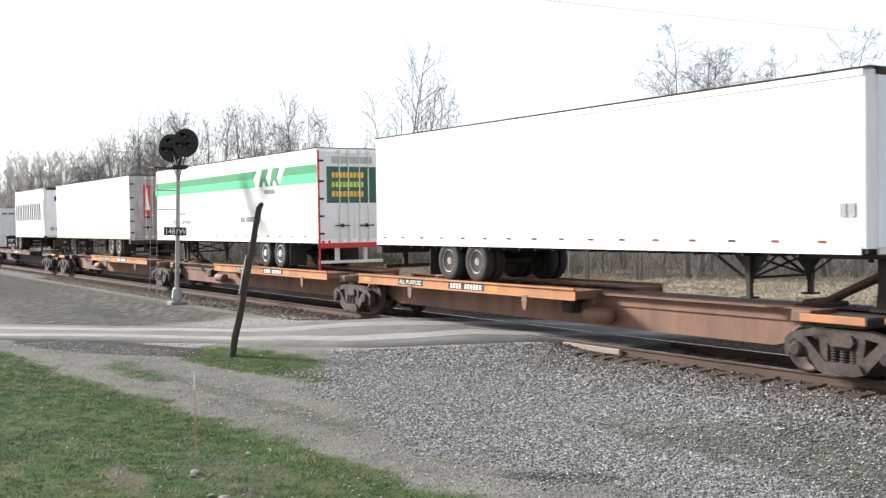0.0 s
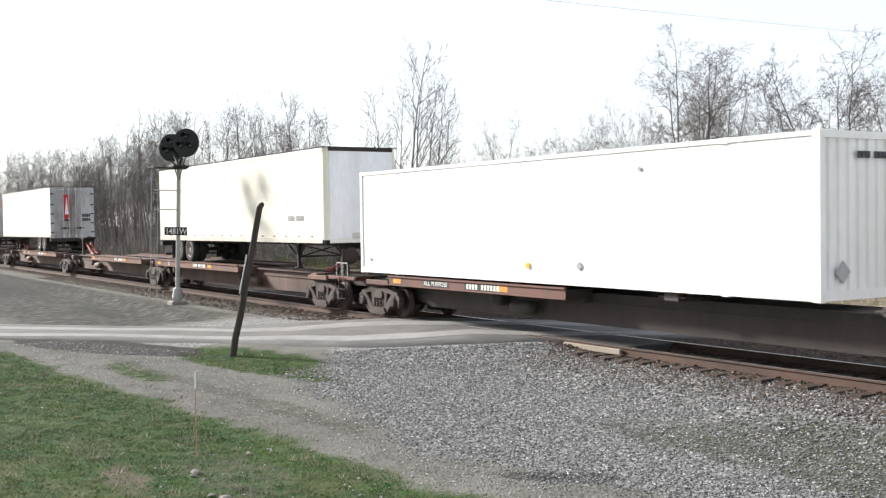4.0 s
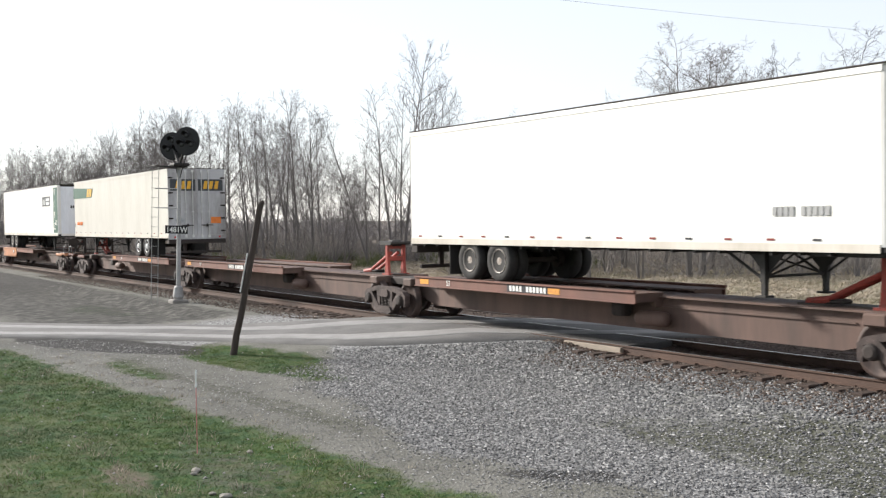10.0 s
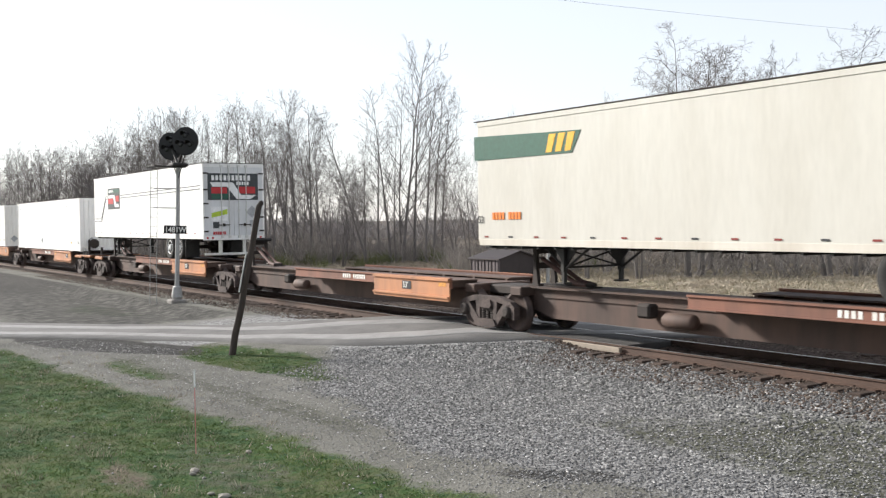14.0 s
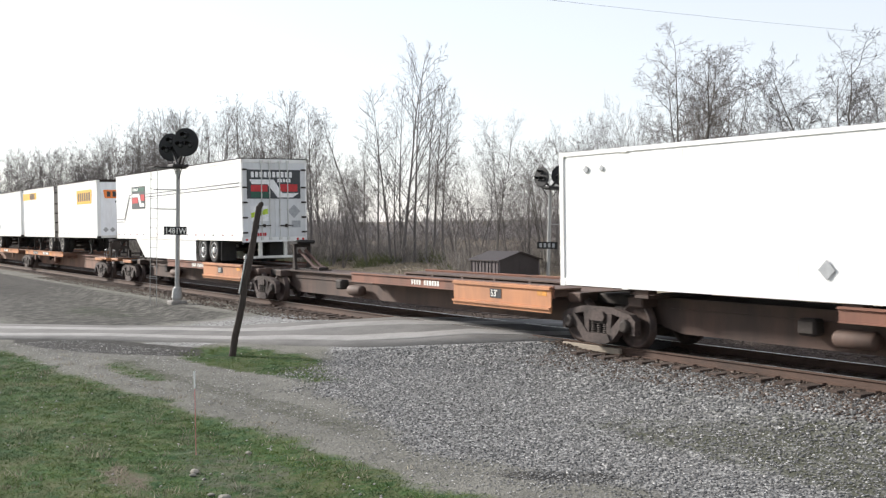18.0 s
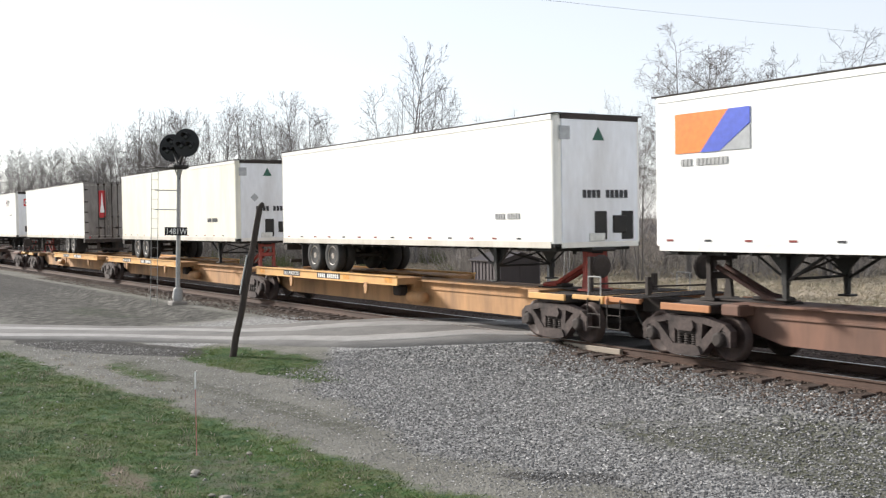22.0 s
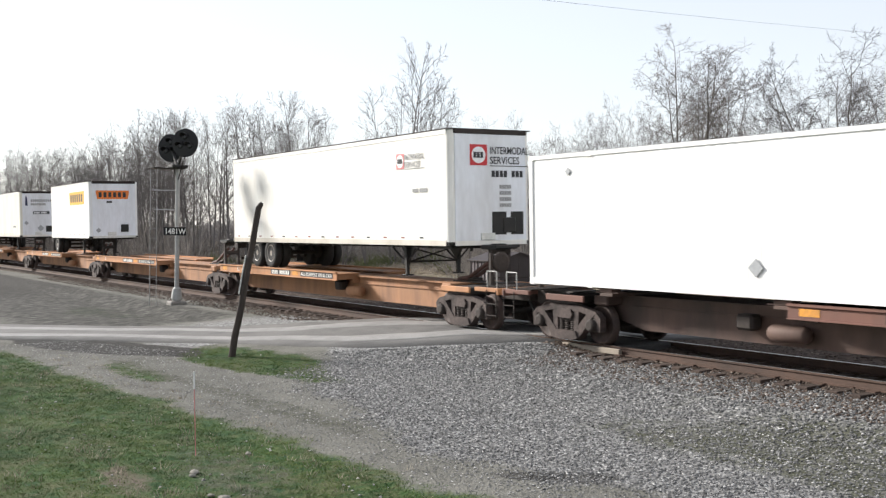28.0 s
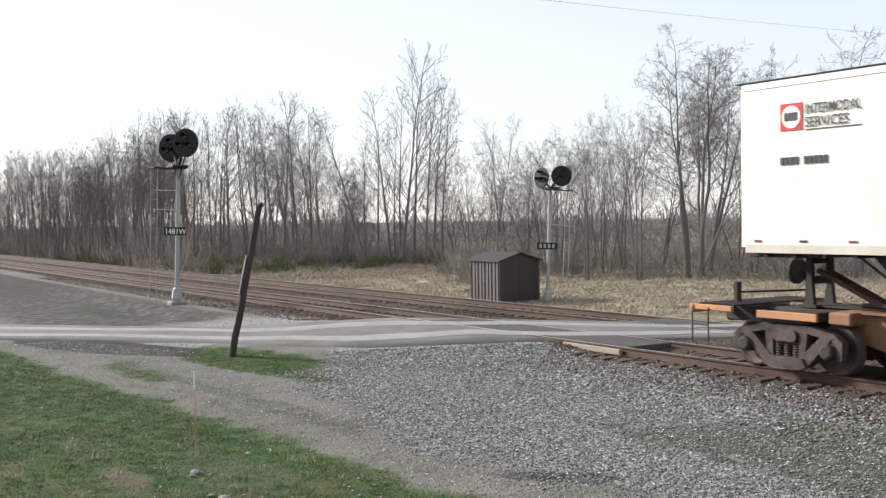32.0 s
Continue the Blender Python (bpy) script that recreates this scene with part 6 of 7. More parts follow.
def grow(rnd, wood, fine, start, way, length, radius, level, kind):
    steps = (9, 6, 4, 2, 1)[level]
    pts, p, d = [start], start.copy(), way.normalized()
    wander = (0.04, 0.11, 0.16, 0.2, 0.2)[level] * kind["wander"]
    lift = (0.04, kind["lift"], kind["lift"], 0.1, 0.06)[level]
    for i in range(steps):
        d = (d + Vector((rnd.gauss(0, wander), rnd.gauss(0, wander), rnd.gauss(0, wander * 0.6) + lift))).normalized()
        p = p + d * (length / steps)
        pts.append(p.copy())
    end = (0.1, 0.2, 0.3, 0.4, 0.5)[level]
    radii = [radius * (end + (1 - end) * (1 - i / steps) ** 1.15) for i in range(steps + 1)]
    if level == 0:
        radii[0] *= 1.35
    (wood if level < 2 else fine).add(pts, radii, (8, 5, 3, 3, 3)[level])
    if level == kind["depth"]:
        return
    count = kind["kids"][level]
    for k in range(count):
        f = kind["bare"] + (1 - kind["bare"]) * (k + rnd.random()) / count if level == 0 else 0.15 + 0.85 * (k + rnd.random()) / count
        q = f * steps
        i = min(int(q), steps - 1)
        at = pts[i].lerp(pts[i + 1], q - i)
        axis = (pts[i + 1] - pts[i]).normalized()
        side = axis.orthogonal().normalized()
        side.rotate(Matrix.Rotation(rnd.uniform(0, math.tau), 3, axis))
        spread = rnd.uniform(*kind["spread"]) * (1 if level == 0 else 1.1)
        out = (axis * math.cos(spread) + side * math.sin(spread)).normalized()
        if level == 0:
            ln = length * kind["limb"] * (1.05 - 0.65 * f) * rnd.uniform(0.7, 1.25)
        else:
            ln = length * rnd.uniform(0.4, 0.7) * (1.15 - 0.5 * f)
        r = min(radii[i] * 0.8, radius * (0.34, 0.4, 0.5, 0.6)[level]) * rnd.uniform(0.7, 1.0)
        grow(rnd, wood, fine, at, out, ln, max(r, (0.03, 0.016, 0.0095, 0.0068, 0.0058)[level + 1]), level + 1, kind)


KINDS = {
    "pole": dict(wander=0.55, lift=0.045, bare=0.16, kids=(17, 5, 3, 2), depth=4, spread=(0.4, 0.9), limb=0.31, radius=0.0075),
    "forked": dict(wander=1.0, lift=0.05, bare=0.26, kids=(10, 6, 5, 2), depth=4, spread=(0.4, 0.95), limb=0.56, radius=0.0115),
    "bushy": dict(wander=1.7, lift=0.04, bare=0.1, kids=(11, 6, 4, 2), depth=4, spread=(0.5, 1.2), limb=0.5, radius=0.0075),
    "locust": dict(wander=1.35, lift=0.035, bare=0.4, kids=(11, 7, 5, 3), depth=4, spread=(0.45, 1.15), limb=0.33, radius=0.0105),
    "spread": dict(wander=1.3, lift=0.05, bare=0.3, kids=(10, 7, 5, 3), depth=4, spread=(0.5, 1.05), limb=0.5, radius=0.014),
}
PROTOS = {}


def tree_proto(kind, seed):
    """Trunk and crown meshes of a tree one unit high, to be scaled."""
    if (kind, seed) not in PROTOS:
        rnd = random.Random(seed * 31 + len(kind))
        wood, fine, k = Tubes(), Tubes(), KINDS[kind]
        h = 12.0
        stems = 1 if kind == "pole" else 4 if kind == "locust" else rnd.choice((1, 2, 3)) if kind != "bushy" else 3
        foot = 0.0 if stems == 1 else 0.55 if kind == "locust" else 0.25
        for s in range(stems):
            a = rnd.uniform(0, math.tau)
            lean = 0.05 if stems == 1 else 0.045 if kind == "locust" else 0.12 if kind == "forked" else 0.17
            grow(rnd, wood, fine, Vector((foot * math.cos(a), foot * math.sin(a), -0.3)), Vector((lean * math.cos(a), lean * math.sin(a), 1)), h * rnd.uniform(0.85, 1.0) * 0.92, k["radius"] * h * (1 if stems == 1 else 0.8), 0, k)
        top = max(v.z for v in wood.v + fine.v)
        PROTOS[(kind, seed)] = [raw_mesh(n, [v * (1 / top) for v in t.v], t.f, m) for n, t, m in (("trunk", wood, M_BARK_PALE if kind in ("spread", "forked", "locust") else M_BARK), ("crown", fine, M_TWIG if seed % 2 else M_TWIG_BUD))]
    return PROTOS[(kind, seed)]


def plant(kind, seed, x, y, height, turn, lean=(0, 0), wide=1.0, label=""):
    t = thing("tree", label or "tall bare deciduous tree with fine twigs in early spring", "tree", Matrix.Translation((x, y, ground_z(x, y) - 0.05)) @ pose(0, 0, 0, lean[0], lean[1], turn), "bare trees beyond the railway")
    for name, me in zip(("trunk", "crown"), tree_proto(kind, seed)):
        part(name, me, None, t, "grey-brown trunk and limbs" if name == "trunk" else "leafless crown of fine twigs", at=Matrix.Diagonal((height * wide, height * wide, height, 1)))
    return t


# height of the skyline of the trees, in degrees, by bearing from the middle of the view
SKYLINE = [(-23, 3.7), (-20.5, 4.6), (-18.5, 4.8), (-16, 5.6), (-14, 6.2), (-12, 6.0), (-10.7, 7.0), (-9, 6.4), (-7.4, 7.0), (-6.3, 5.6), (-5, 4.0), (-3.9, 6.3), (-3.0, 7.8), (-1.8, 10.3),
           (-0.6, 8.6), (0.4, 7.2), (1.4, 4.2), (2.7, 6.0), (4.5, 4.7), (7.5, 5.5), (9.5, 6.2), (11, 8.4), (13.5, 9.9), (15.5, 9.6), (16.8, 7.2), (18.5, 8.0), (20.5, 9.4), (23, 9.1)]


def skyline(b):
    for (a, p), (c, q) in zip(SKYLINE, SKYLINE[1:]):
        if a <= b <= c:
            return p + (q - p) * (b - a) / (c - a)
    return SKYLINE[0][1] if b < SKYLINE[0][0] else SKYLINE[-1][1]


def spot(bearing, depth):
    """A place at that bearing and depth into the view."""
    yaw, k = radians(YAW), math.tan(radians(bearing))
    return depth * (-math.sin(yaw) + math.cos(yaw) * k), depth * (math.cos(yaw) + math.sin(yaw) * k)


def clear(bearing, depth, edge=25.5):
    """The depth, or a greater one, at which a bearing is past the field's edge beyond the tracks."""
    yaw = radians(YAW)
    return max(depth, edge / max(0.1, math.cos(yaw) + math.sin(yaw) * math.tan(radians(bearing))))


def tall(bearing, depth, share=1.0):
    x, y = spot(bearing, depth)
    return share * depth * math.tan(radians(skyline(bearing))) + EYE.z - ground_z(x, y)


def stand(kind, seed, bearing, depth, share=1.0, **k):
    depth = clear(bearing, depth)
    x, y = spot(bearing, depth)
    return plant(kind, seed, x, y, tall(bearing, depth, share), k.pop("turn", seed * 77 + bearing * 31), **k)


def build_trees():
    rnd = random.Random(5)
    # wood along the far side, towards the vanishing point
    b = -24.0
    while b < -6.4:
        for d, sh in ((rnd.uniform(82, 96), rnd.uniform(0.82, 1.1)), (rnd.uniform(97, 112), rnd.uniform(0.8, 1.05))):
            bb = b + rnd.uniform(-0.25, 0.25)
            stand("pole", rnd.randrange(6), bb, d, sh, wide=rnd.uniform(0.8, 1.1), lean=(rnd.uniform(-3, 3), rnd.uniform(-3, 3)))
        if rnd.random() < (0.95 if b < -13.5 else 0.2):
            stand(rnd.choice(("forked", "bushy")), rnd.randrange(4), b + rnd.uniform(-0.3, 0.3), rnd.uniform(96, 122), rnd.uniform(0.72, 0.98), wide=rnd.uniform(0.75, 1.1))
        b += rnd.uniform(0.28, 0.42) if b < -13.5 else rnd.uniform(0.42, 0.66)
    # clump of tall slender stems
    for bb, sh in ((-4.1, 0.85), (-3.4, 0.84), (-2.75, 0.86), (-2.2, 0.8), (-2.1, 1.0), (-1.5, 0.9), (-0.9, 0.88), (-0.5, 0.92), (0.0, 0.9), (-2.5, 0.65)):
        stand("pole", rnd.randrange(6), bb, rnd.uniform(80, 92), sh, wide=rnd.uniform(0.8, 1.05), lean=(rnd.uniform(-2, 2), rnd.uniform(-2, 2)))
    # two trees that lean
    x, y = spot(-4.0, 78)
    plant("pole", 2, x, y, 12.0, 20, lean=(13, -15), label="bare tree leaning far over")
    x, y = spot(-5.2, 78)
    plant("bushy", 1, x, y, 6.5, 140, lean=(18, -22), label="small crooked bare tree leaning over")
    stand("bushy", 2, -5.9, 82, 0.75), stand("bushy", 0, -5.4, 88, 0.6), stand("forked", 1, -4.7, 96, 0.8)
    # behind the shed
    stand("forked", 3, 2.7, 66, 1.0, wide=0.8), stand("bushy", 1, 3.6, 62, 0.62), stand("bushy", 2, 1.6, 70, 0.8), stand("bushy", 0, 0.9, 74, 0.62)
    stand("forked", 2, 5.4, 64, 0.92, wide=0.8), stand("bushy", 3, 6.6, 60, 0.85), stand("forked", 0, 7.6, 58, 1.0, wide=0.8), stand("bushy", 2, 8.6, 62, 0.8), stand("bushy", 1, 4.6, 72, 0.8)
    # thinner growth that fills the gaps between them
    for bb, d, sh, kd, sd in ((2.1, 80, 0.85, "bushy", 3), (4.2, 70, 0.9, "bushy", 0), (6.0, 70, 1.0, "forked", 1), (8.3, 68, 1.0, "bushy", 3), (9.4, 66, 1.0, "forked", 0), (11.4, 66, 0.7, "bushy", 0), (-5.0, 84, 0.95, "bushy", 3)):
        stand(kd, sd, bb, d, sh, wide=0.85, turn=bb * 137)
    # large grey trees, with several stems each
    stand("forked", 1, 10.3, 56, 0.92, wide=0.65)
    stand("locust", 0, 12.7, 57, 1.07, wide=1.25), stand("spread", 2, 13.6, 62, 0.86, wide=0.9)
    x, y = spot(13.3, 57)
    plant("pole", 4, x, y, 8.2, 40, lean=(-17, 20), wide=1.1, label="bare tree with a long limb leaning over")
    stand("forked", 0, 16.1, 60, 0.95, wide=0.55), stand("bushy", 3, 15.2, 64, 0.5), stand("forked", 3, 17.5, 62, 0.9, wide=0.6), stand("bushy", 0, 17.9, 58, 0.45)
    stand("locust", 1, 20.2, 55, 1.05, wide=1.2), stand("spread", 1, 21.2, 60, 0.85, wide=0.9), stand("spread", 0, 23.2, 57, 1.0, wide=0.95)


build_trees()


def scatter(name, label, proto, places, mat, category):
    """Many copies of one small shape in ONE mesh; places are rows of x, y, z, turn, scale, height scale."""
    pv, pf = proto
    pv, pf, pl = np.array(pv, dtype=np.float32), np.array(pf), np.array(places, dtype=np.float32)
    c, s = np.cos(pl[:, 3])[:, None], np.sin(pl[:, 3])[:, None]
    x = (pv[None, :, 0] * c - pv[None, :, 1] * s) * pl[:, 4:5] + pl[:, 0:1]
    y = (pv[None, :, 0] * s + pv[None, :, 1] * c) * pl[:, 4:5] + pl[:, 1:2]
    z = pv[None, :, 2] * pl[:, 5:6] + pl[:, 2:3]
    verts = np.stack([x, y, z], -1).reshape(-1, 3)
    faces = (pf[None] + (np.arange(len(pl)) * len(pv))[:, None, None]).reshape(-1, pf.shape[1])
    me = bpy.data.meshes.new(name)
    me.vertices.add(len(verts)), me.loops.add(faces.size), me.polygons.add(len(faces))
    me.vertices.foreach_set("co", verts.ravel())
    me.loops.foreach_set("vertex_index", faces.ravel().astype(np.int32))
    me.polygons.foreach_set("loop_start", np.arange(0, faces.size, faces.shape[1], dtype=np.int32))
    me.update(calc_edges=True)
    me.materials.append(mat)
    return tagged(new(name, me), label, category, kind="stuff")


def island_material(name, a, b, rough=0.9, c=None):
    m = bpy.data.materials.new(name)
    m.use_nodes = True
    n, ln = m.node_tree.nodes, m.node_tree.links
    p = n["Principled BSDF"]
    p.inputs["Roughness"].default_value, p.inputs["Specular IOR Level"].default_value = rough, 0.2
    g, r = n.new("ShaderNodeNewGeometry"), n.new("ShaderNodeValToRGB")
    r.color_ramp.elements[0].color, r.color_ramp.elements[1].color = (*a, 1), (*b, 1)
    if c:
        e = r.color_ramp.elements.new(0.85)
        e.color = (*c, 1)
    ln.new(g.outputs["Random Per Island"], r.inputs["Fac"]), ln.new(r.outputs[0], p.inputs["Base Color"])
    return m


def drifts(m, scale, cool, warm):
    """Lets the colours of a scattered growth drift from place to place."""
    n, ln = m.node_tree.nodes, m.node_tree.links
    p = n["Principled BSDF"]
    own = p.inputs["Base Color"].links[0].from_socket
    co, t, r, x = n.new("ShaderNodeTexCoord"), n.new("ShaderNodeTexNoise"), n.new("ShaderNodeValToRGB"), n.new("ShaderNodeMix")
    t.inputs["Scale"].default_value, t.inputs["Detail"].default_value = scale, 3
    r.color_ramp.elements[0].position, r.color_ramp.elements[1].position = 0.38, 0.62
    r.color_ramp.elements[0].color, r.color_ramp.elements[1].color = (*cool, 1), (*warm, 1)
    x.data_type, x.blend_type = "RGBA", "MULTIPLY"
    x.inputs["Factor"].default_value = 1.0
    ln.new(co.outputs["Object"], t.inputs["Vector"]), ln.new(t.outputs["Fac"], r.inputs["Fac"])
    ln.new(own, x.inputs["A"]), ln.new(r.outputs[0], x.inputs["B"]), ln.new(x.outputs["Result"], p.inputs["Base Color"])
    return m


def thicket(seed, stems, kinds):
    """A clump of upright shoots with side twigs, one unit high; returns quads."""
    rnd = random.Random(seed)
    t = Tubes()
    for k in range(stems):
        a, r = rnd.uniform(0, math.tau), rnd.uniform(0, 0.45)
        d = Vector((0.5 * math.cos(a), 0.5 * math.sin(a), 1)) + Vector((rnd.gauss(0, 0.45), rnd.gauss(0, 0.45), 0))
        p = Vector((r * math.cos(a), r * math.sin(a), -0.05))
        h = rnd.uniform(0.4, 1.0)
        pts = [p]
        for i in range(4):
            d = (d + Vector((rnd.gauss(0, 0.24), rnd.gauss(0, 0.24), 0.03))).normalized()
            pts.append(pts[-1] + d * h / 4)
        t.add(pts, [kinds * (1 - 0.16 * i) for i in range(5)], 3)
        for j in range(3):
            i = rnd.randrange(1, 4)
            q = (d + Vector((rnd.gauss(0, 0.6), rnd.gauss(0, 0.6), 0.2))).normalized() * h * rnd.uniform(0.2, 0.45)
            t.add([pts[i], pts[i] + q * 0.5, pts[i] + q + Vector((0, 0, 0.03))], [kinds * 0.6, kinds * 0.5, kinds * 0.35], 3)
    return [tuple(v) for v in t.v], t.f


def tuft(seed, blades, spread, lean, width):
    """Blades of grass from one root, each a slim triangle."""
    rnd = random.Random(seed)
    v, f = [], []
    for k in range(blades):
        a, r = rnd.uniform(0, math.tau), rnd.uniform(0, spread)
        x, y = r * math.cos(a), r * math.sin(a)
        b = rnd.uniform(0, math.tau)
        wx, wy = width * math.cos(b), width * math.sin(b)
        l, h = rnd.uniform(0, lean), rnd.uniform(0.55, 1.0)
        i = len(v)
        v += [(x - wx, y - wy, -0.05), (x + wx, y + wy, -0.05), (x + l * math.cos(a), y + l * math.sin(a), h)]
        f.append((i, i + 1, i + 2))
    return v, f


def vegetation():
    rnd = random.Random(9)
    # undergrowth greyed paler than the bark, with haze put into its colour
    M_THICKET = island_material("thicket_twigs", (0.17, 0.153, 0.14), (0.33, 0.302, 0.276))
    M_GREEN_SHRUB = island_material("spring_shrub", (0.07, 0.085, 0.035), (0.15, 0.165, 0.075))
    for s in range(3):
        rows = []
        for k in range(95):
            b = rnd.uniform(-24, 23.5)
            d = (rnd.uniform(80, 104) if b < 0 else rnd.uniform(60, 92) - (6 if b > 10 else 0))
            x, y = spot(b, clear(b, d, 26.0))
            h = rnd.uniform(1.2, 4.0) * (0.75 if b > -6 else 1.0 if b > -13 else 1.35)
            rows.append((x, y, ground_z(x, y), rnd.uniform(0, 6.28), rnd.uniform(2.0, 3.6), h))
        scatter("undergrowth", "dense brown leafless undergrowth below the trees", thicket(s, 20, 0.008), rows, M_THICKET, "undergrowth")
    rows = []
    for k in range(70):
        b = rnd.choice((rnd.uniform(-21, -17), rnd.uniform(-12, -8.5), rnd.uniform(-7, 0.8), rnd.uniform(-24, 12)))
        x, y = spot(b, clear(b, rnd.uniform(76, 86) if b < 0 else rnd.uniform(62, 72), 25.0))
        rows.append((x, y, ground_z(x, y), rnd.uniform(0, 6.28), rnd.uniform(0.8, 1.8), rnd.uniform(0.5, 1.7)))
    scatter("green_shrubs", "low shrubs in first green leaf at the wood's edge", thicket(11, 26, 0.014), rows, M_GREEN_SHRUB, "shrubs")
    # wood far behind, the haze put into its pale twig colours
    M_FAR = island_material("far_wood_hazed", (0.22, 0.203, 0.196), (0.31, 0.288, 0.279))
    rows = []
    for k in range(560):
        b, d = rnd.uniform(-26, 27), rnd.uniform(112, 210)
        x, y = spot(b, clear(b, d, 30.0))
        h = 0.6 + d * math.tan(radians(1.4 + 0.75 * noise.noise((b * 0.4, 4, 0)) + rnd.uniform(-0.7, 0.5)))
        rows.append((x, y, ground_z(x, y) - 0.5, rnd.uniform(0, 6.28), rnd.uniform(3, 6), h))
    scatter("far_woods", "leafless woods in the distance, grey-brown paled for haze", thicket(21, 9, 0.022), rows, M_FAR, "woods")
    # lawn
    M_GRASS = island_material("lawn_grass", (0.03, 0.077, 0.014), (0.066, 0.12, 0.026), 0.7, (0.105, 0.125, 0.042))
    drifts(M_GRASS, 1.1, (0.55, 0.75, 0.75), (1.2, 1.22, 0.8))
    M_STRAW = island_material("dry_grass", (0.31, 0.26, 0.2), (0.44, 0.38, 0.3), 0.8, (0.34, 0.3, 0.22))
    rows = []
    while len(rows) < 34000:
        x, y = rnd.uniform(-31, -6.5), rnd.uniform(-3.0, 11)
        if math.hypot(x, y) < 9 or zones(x, y)[0] < 0.6 * rnd.random() + 0.3 or zones(x, y)[6] > 0.3 + 0.5 * rnd.random() or zones(x, y)[5] > 0.6 * rnd.random() + 0.25:
            continue
        if noise.noise((x * 0.9, y * 0.9, 5)) < -0.28 and rnd.random() < 0.35:
            continue
        rows.append((x, y, ground_z(x, y), rnd.uniform(0, 6.28), rnd.uniform(0.8, 1.3), rnd.uniform(0.015, 0.042)))
    scatter("lawn_grass", "short green lawn grass with bare spots", tuft(1, 9, 0.11, 0.09, 0.005), rows, M_GRASS, "grass")
    rows = []
    while len(rows) < 9000:
        b, d = rnd.uniform(-23, 23), rnd.uniform(40, 84)
        x, y = spot(b, d)
        if y < 23.2 or y > 56:
            continue
        rows.append((x, y, ground_z(x, y), rnd.uniform(0, 6.28), rnd.uniform(0.8, 1.6), rnd.uniform(0.05, 0.2)))
    scatter("dry_grass", "pale dry grass in the field beyond the tracks", tuft(2, 9, 0.3, 0.25, 0.02), rows, M_STRAW, "grass")
    rows = []
    for k in range(500):
        x, y = rnd.uniform(-30, -8), rnd.uniform(0, 7)
        if math.hypot(x, y) > 9.5:
            rows.append((x, y, ground_z(x, y), rnd.uniform(0, 6.28), rnd.uniform(0.7, 1.3), rnd.uniform(0.05, 0.13)))
    scatter("dead_stalks", "straw-coloured dead stalks in the lawn", tuft(3, 8, 0.12, 0.12, 0.005), rows, M_STRAW, "grass")


vegetation()


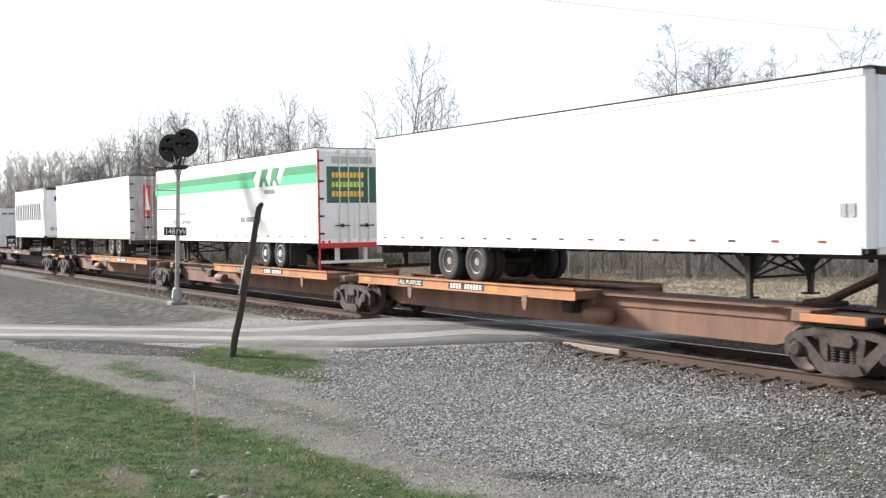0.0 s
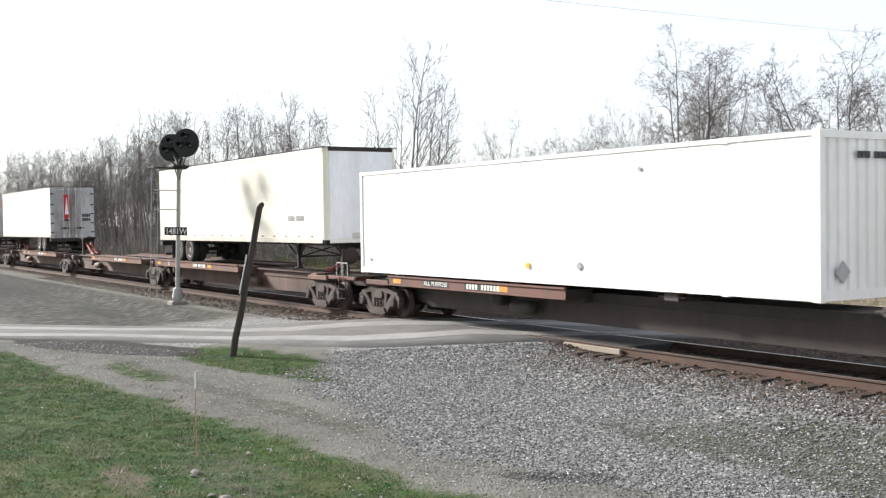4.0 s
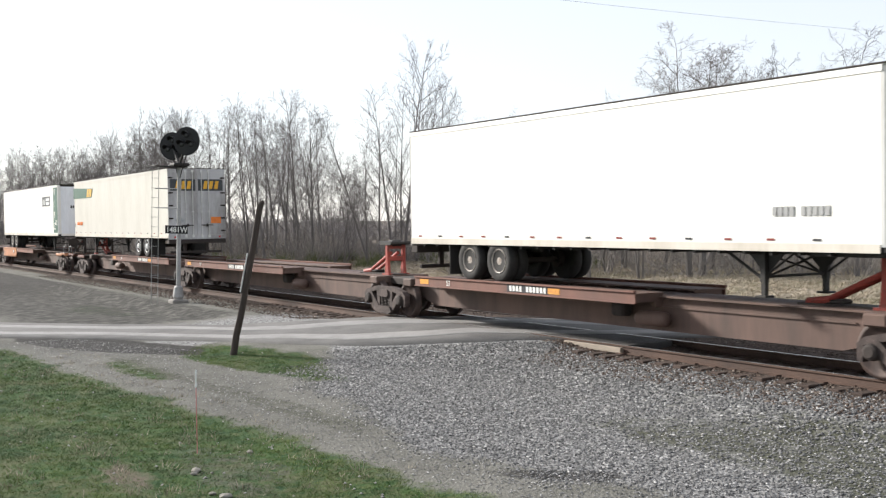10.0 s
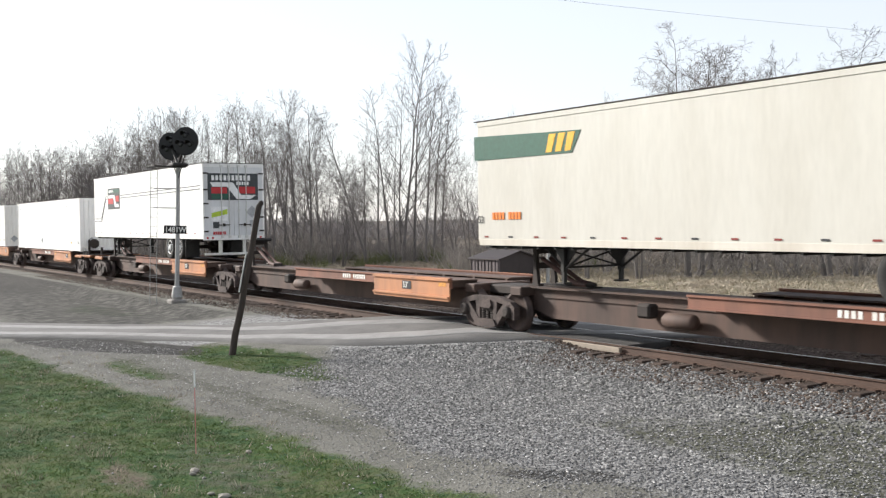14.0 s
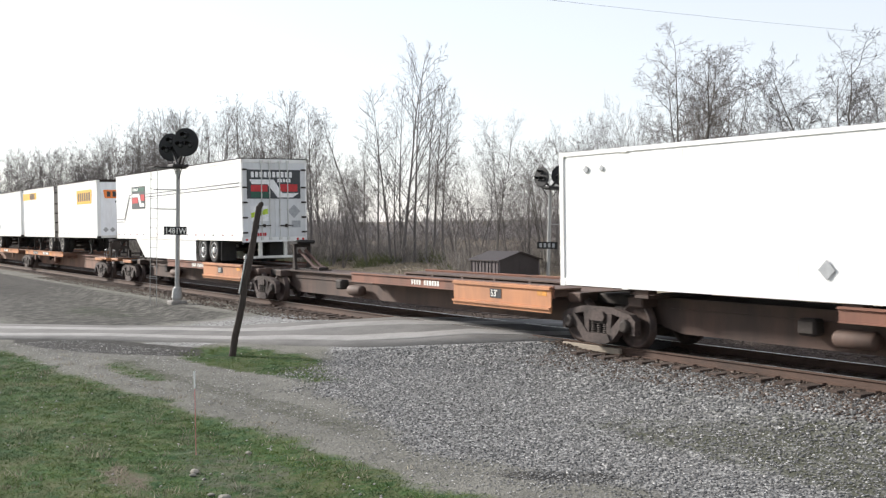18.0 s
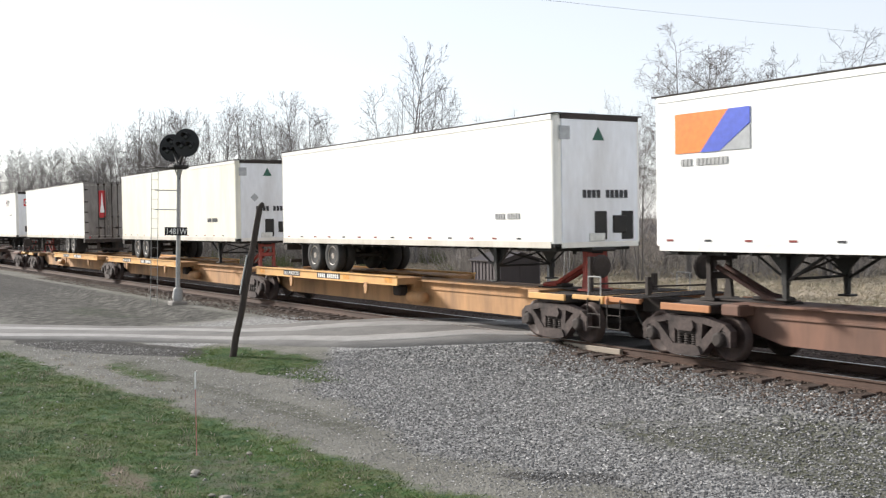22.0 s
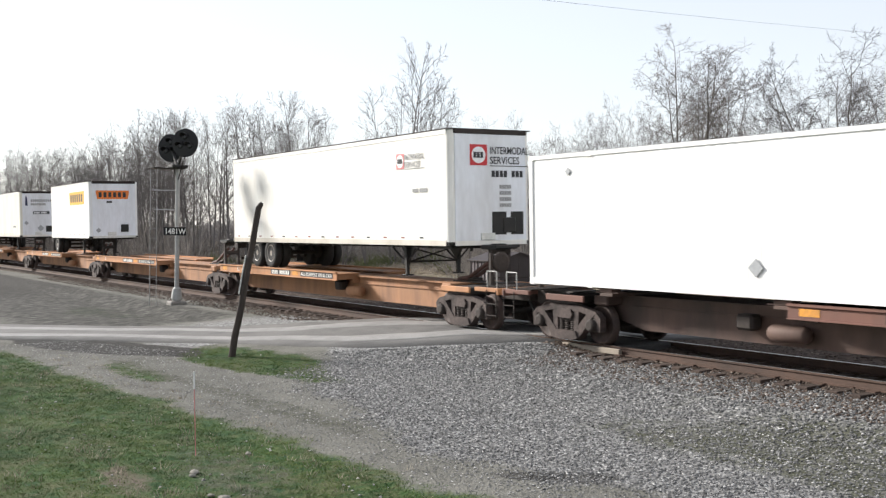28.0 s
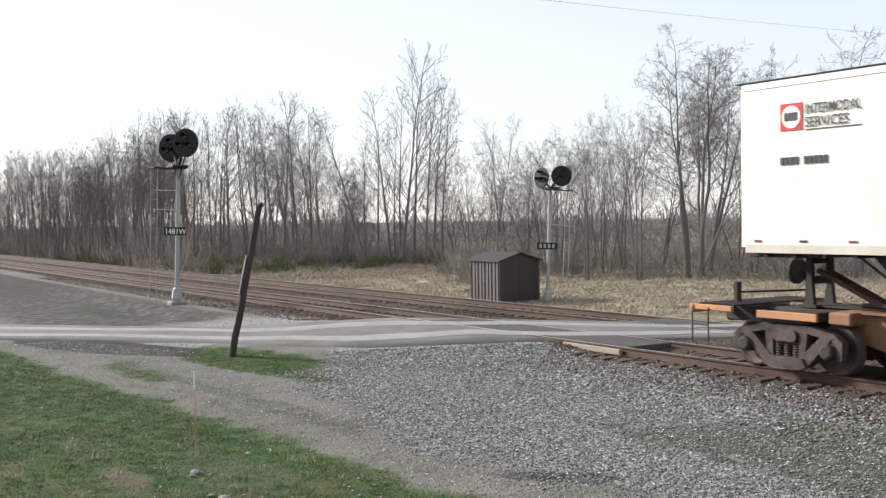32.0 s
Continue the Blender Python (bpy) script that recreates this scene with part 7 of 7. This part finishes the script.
def stones():
    """Loose stones of the gravel yard and of the ballast."""
    rnd = random.Random(3)
    M_STONE = island_material("gravel_stone", (0.06, 0.06, 0.061), (0.5, 0.492, 0.478), 0.85, (0.235, 0.233, 0.228))
    M_BALLAST = island_material("ballast_stone", (0.045, 0.035, 0.03), (0.22, 0.185, 0.155), 0.9, (0.11, 0.082, 0.066))
    M_PALE = island_material("pale_stone", (0.25, 0.24, 0.23), (0.5, 0.48, 0.45), 0.85)
    octa = ([(1, 0.1, 0.05), (-0.9, 0.2, 0), (0.1, 0.8, 0.1), (-0.1, -0.9, 0), (0.15, 0.1, 0.75), (0, 0, -0.5)], [(0, 2, 4), (2, 1, 4), (1, 3, 4), (3, 0, 4), (2, 0, 5), (1, 2, 5), (3, 1, 5), (0, 3, 5)])
    wedge = ([(0.9, 0.5, 0), (-0.8, 0.6, 0.05), (-0.9, -0.5, 0), (0.7, -0.7, 0.05), (0.5, 0.1, 0.8), (-0.4, 0.05, 0.6)], [(0, 4, 3), (1, 2, 5), (0, 1, 5), (0, 5, 4), (2, 3, 4), (2, 4, 5)])
    for j, shape_of in enumerate((octa, wedge)):
        rows = []
        while len(rows) < 26000:
            x, y = rnd.uniform(-25, -5.5), rnd.uniform(7.4, 15.2)
            if math.hypot(x, y) < 9 or zones(x, y)[1] < 0.15 + 0.6 * rnd.random() or (zones(x, y)[5] > 0.4 and rnd.random() < 0.4) or road_reach(x, y) < 2.75:
                continue
            s = rnd.uniform(0.011, 0.026) * (1.3 if y > 12.5 else 1.0)
            rows.append((x, y, ground_z(x, y) + 0.3 * s, rnd.uniform(0, 6.28), s, s * rnd.uniform(0.6, 1.0)))
        scatter("gravel", "loose grey crushed stone covering the yard", shape_of, rows, M_STONE, "gravel")
        rows = []
        while len(rows) < 15000:
            x = -5 - 60 * rnd.random() ** 1.5
            y = 15.5 - 1.9 * rnd.random() ** 1.6 if rnd.random() < 0.5 else rnd.uniform(15.5, 22.8)
            if -26.5 < x + (y - 16.25) * -1.0 < -19 or (y < 15.1 and -27 < x < -18.6):
                continue
            s = rnd.uniform(0.02, 0.042)
            rows.append((x, y, ground_z(x, y) + 0.3 * s, rnd.uniform(0, 6.28), s, s * rnd.uniform(0.6, 1.0)))
        scatter("ballast", "rusty crushed-stone ballast between and beside the ties", shape_of, rows, M_BALLAST, "ballast")
    rows = []
    while len(rows) < 16000:
        x, y = rnd.uniform(-31, -6.5), rnd.uniform(5.0, 11)
        z = zones(x, y)
        if math.hypot(x, y) < 9 or z[0] > 0.5 * rnd.random() or z[1] > 0.7 or y > 7.4 + 0.35 * (x + 31):
            continue
        s = 0.006 + 0.014 * rnd.random() ** 2
        rows.append((x, y, ground_z(x, y) + 0.3 * s, rnd.uniform(0, 6.28), s, s * rnd.uniform(0.6, 1.0)))
    scatter("grit", "fine grey stones trodden into the dirt drive", wedge, rows, M_STONE, "gravel")
    rows = []
    while len(rows) < 700:
        x, y = rnd.uniform(-31, -6), rnd.uniform(3, 15)
        if math.hypot(x, y) < 9.5 or road_reach(x, y) < 2.75:
            continue
        s = rnd.uniform(0.01, 0.032)
        rows.append((x, y, ground_z(x, y) + 0.3 * s, rnd.uniform(0, 6.28), s, s * 0.8))
    scatter("pale_stones", "scattered pale pebbles on yard and verge", octa, rows, M_PALE, "pebbles")


stones()


def far_rail():
    g = thing("guard_rail", "far white guard rail on low posts", "guard rail", (-48.4, 63.4, 0))
    for k in range(5):
        x, y = k * 1.3, k * 2.0
        part("post", shape(box, x - 0.06, x + 0.06, y - 0.06, y + 0.06, ground_z(-48, 66) - 0.1, -0.62), M_CONCRETE, g)
    bm = bmesh.new()
    rod(bm, (-0.8, -1.2, -0.68), (6.5, 10.0, -0.68), 0.12, 8)
    part("rail", bm, LOGO["white"], g, "white rail")


def overhead_cable():
    c = thing("power_cable", "thin dark cable strung high over the field", "cable", (0, 0, 0))
    bm = bmesh.new()
    a, b = Vector((-41.0, 5.0, 13.2)), Vector((-31.5, 90.0, 13.0))
    rod_chain(bm, [a.lerp(b, k / 12) - Vector((0, 0, 0.8 * (1 - (k / 6 - 1) ** 2))) for k in range(13)], [0.006] * 13, 5)
    part("strand", bm, M_BLACK, c)


overhead_cable()
far_rail()


def rocks():
    """Pale field stones lying in the lawn round the stake."""
    rnd = random.Random(12)
    mat = material("pale_rock", (0.24, 0.225, 0.195), 0.9, 0, (0.14, 0.13, 0.11), 18, 6, 0.8, 0.5)
    for x, y, s in ((-13.3, 4.68, 0.06), (-13.15, 4.6, 0.035), (-11.9, 4.54, 0.06), (-12.1, 4.45, 0.035), (-14.0, 5.7, 0.04)):
        bm = bmesh.new()
        bmesh.ops.create_icosphere(bm, subdivisions=2, radius=1.0)
        for v in bm.verts:
            v.co *= 1 + 0.28 * noise.noise(v.co * 1.3 + Vector((x, y, 0)))
            v.co = Vector((v.co.x * s * 1.35, v.co.y * s, v.co.z * s * 0.6))
        r = thing("rock", "pale weathered field stone lying in the lawn", "rock", Matrix.Translation((x, y, ground_z(x, y) + 0.02)) @ pose(0, 0, 0, 0, 0, rnd.uniform(0, 360)), "stones in the lawn")
        part("stone", bm, mat, r)


rocks()


# ---------------------------------------------------------------- movement
def motions():
    for ob, s, y, z in MOVERS:
        x0 = s - 16 * SPEED
        walk(ob, [(t, Matrix.Translation((x0 + SPEED * t, TRACK_Y + y, z))) for t in (0, 8, 16, 24, 32)])


motions()
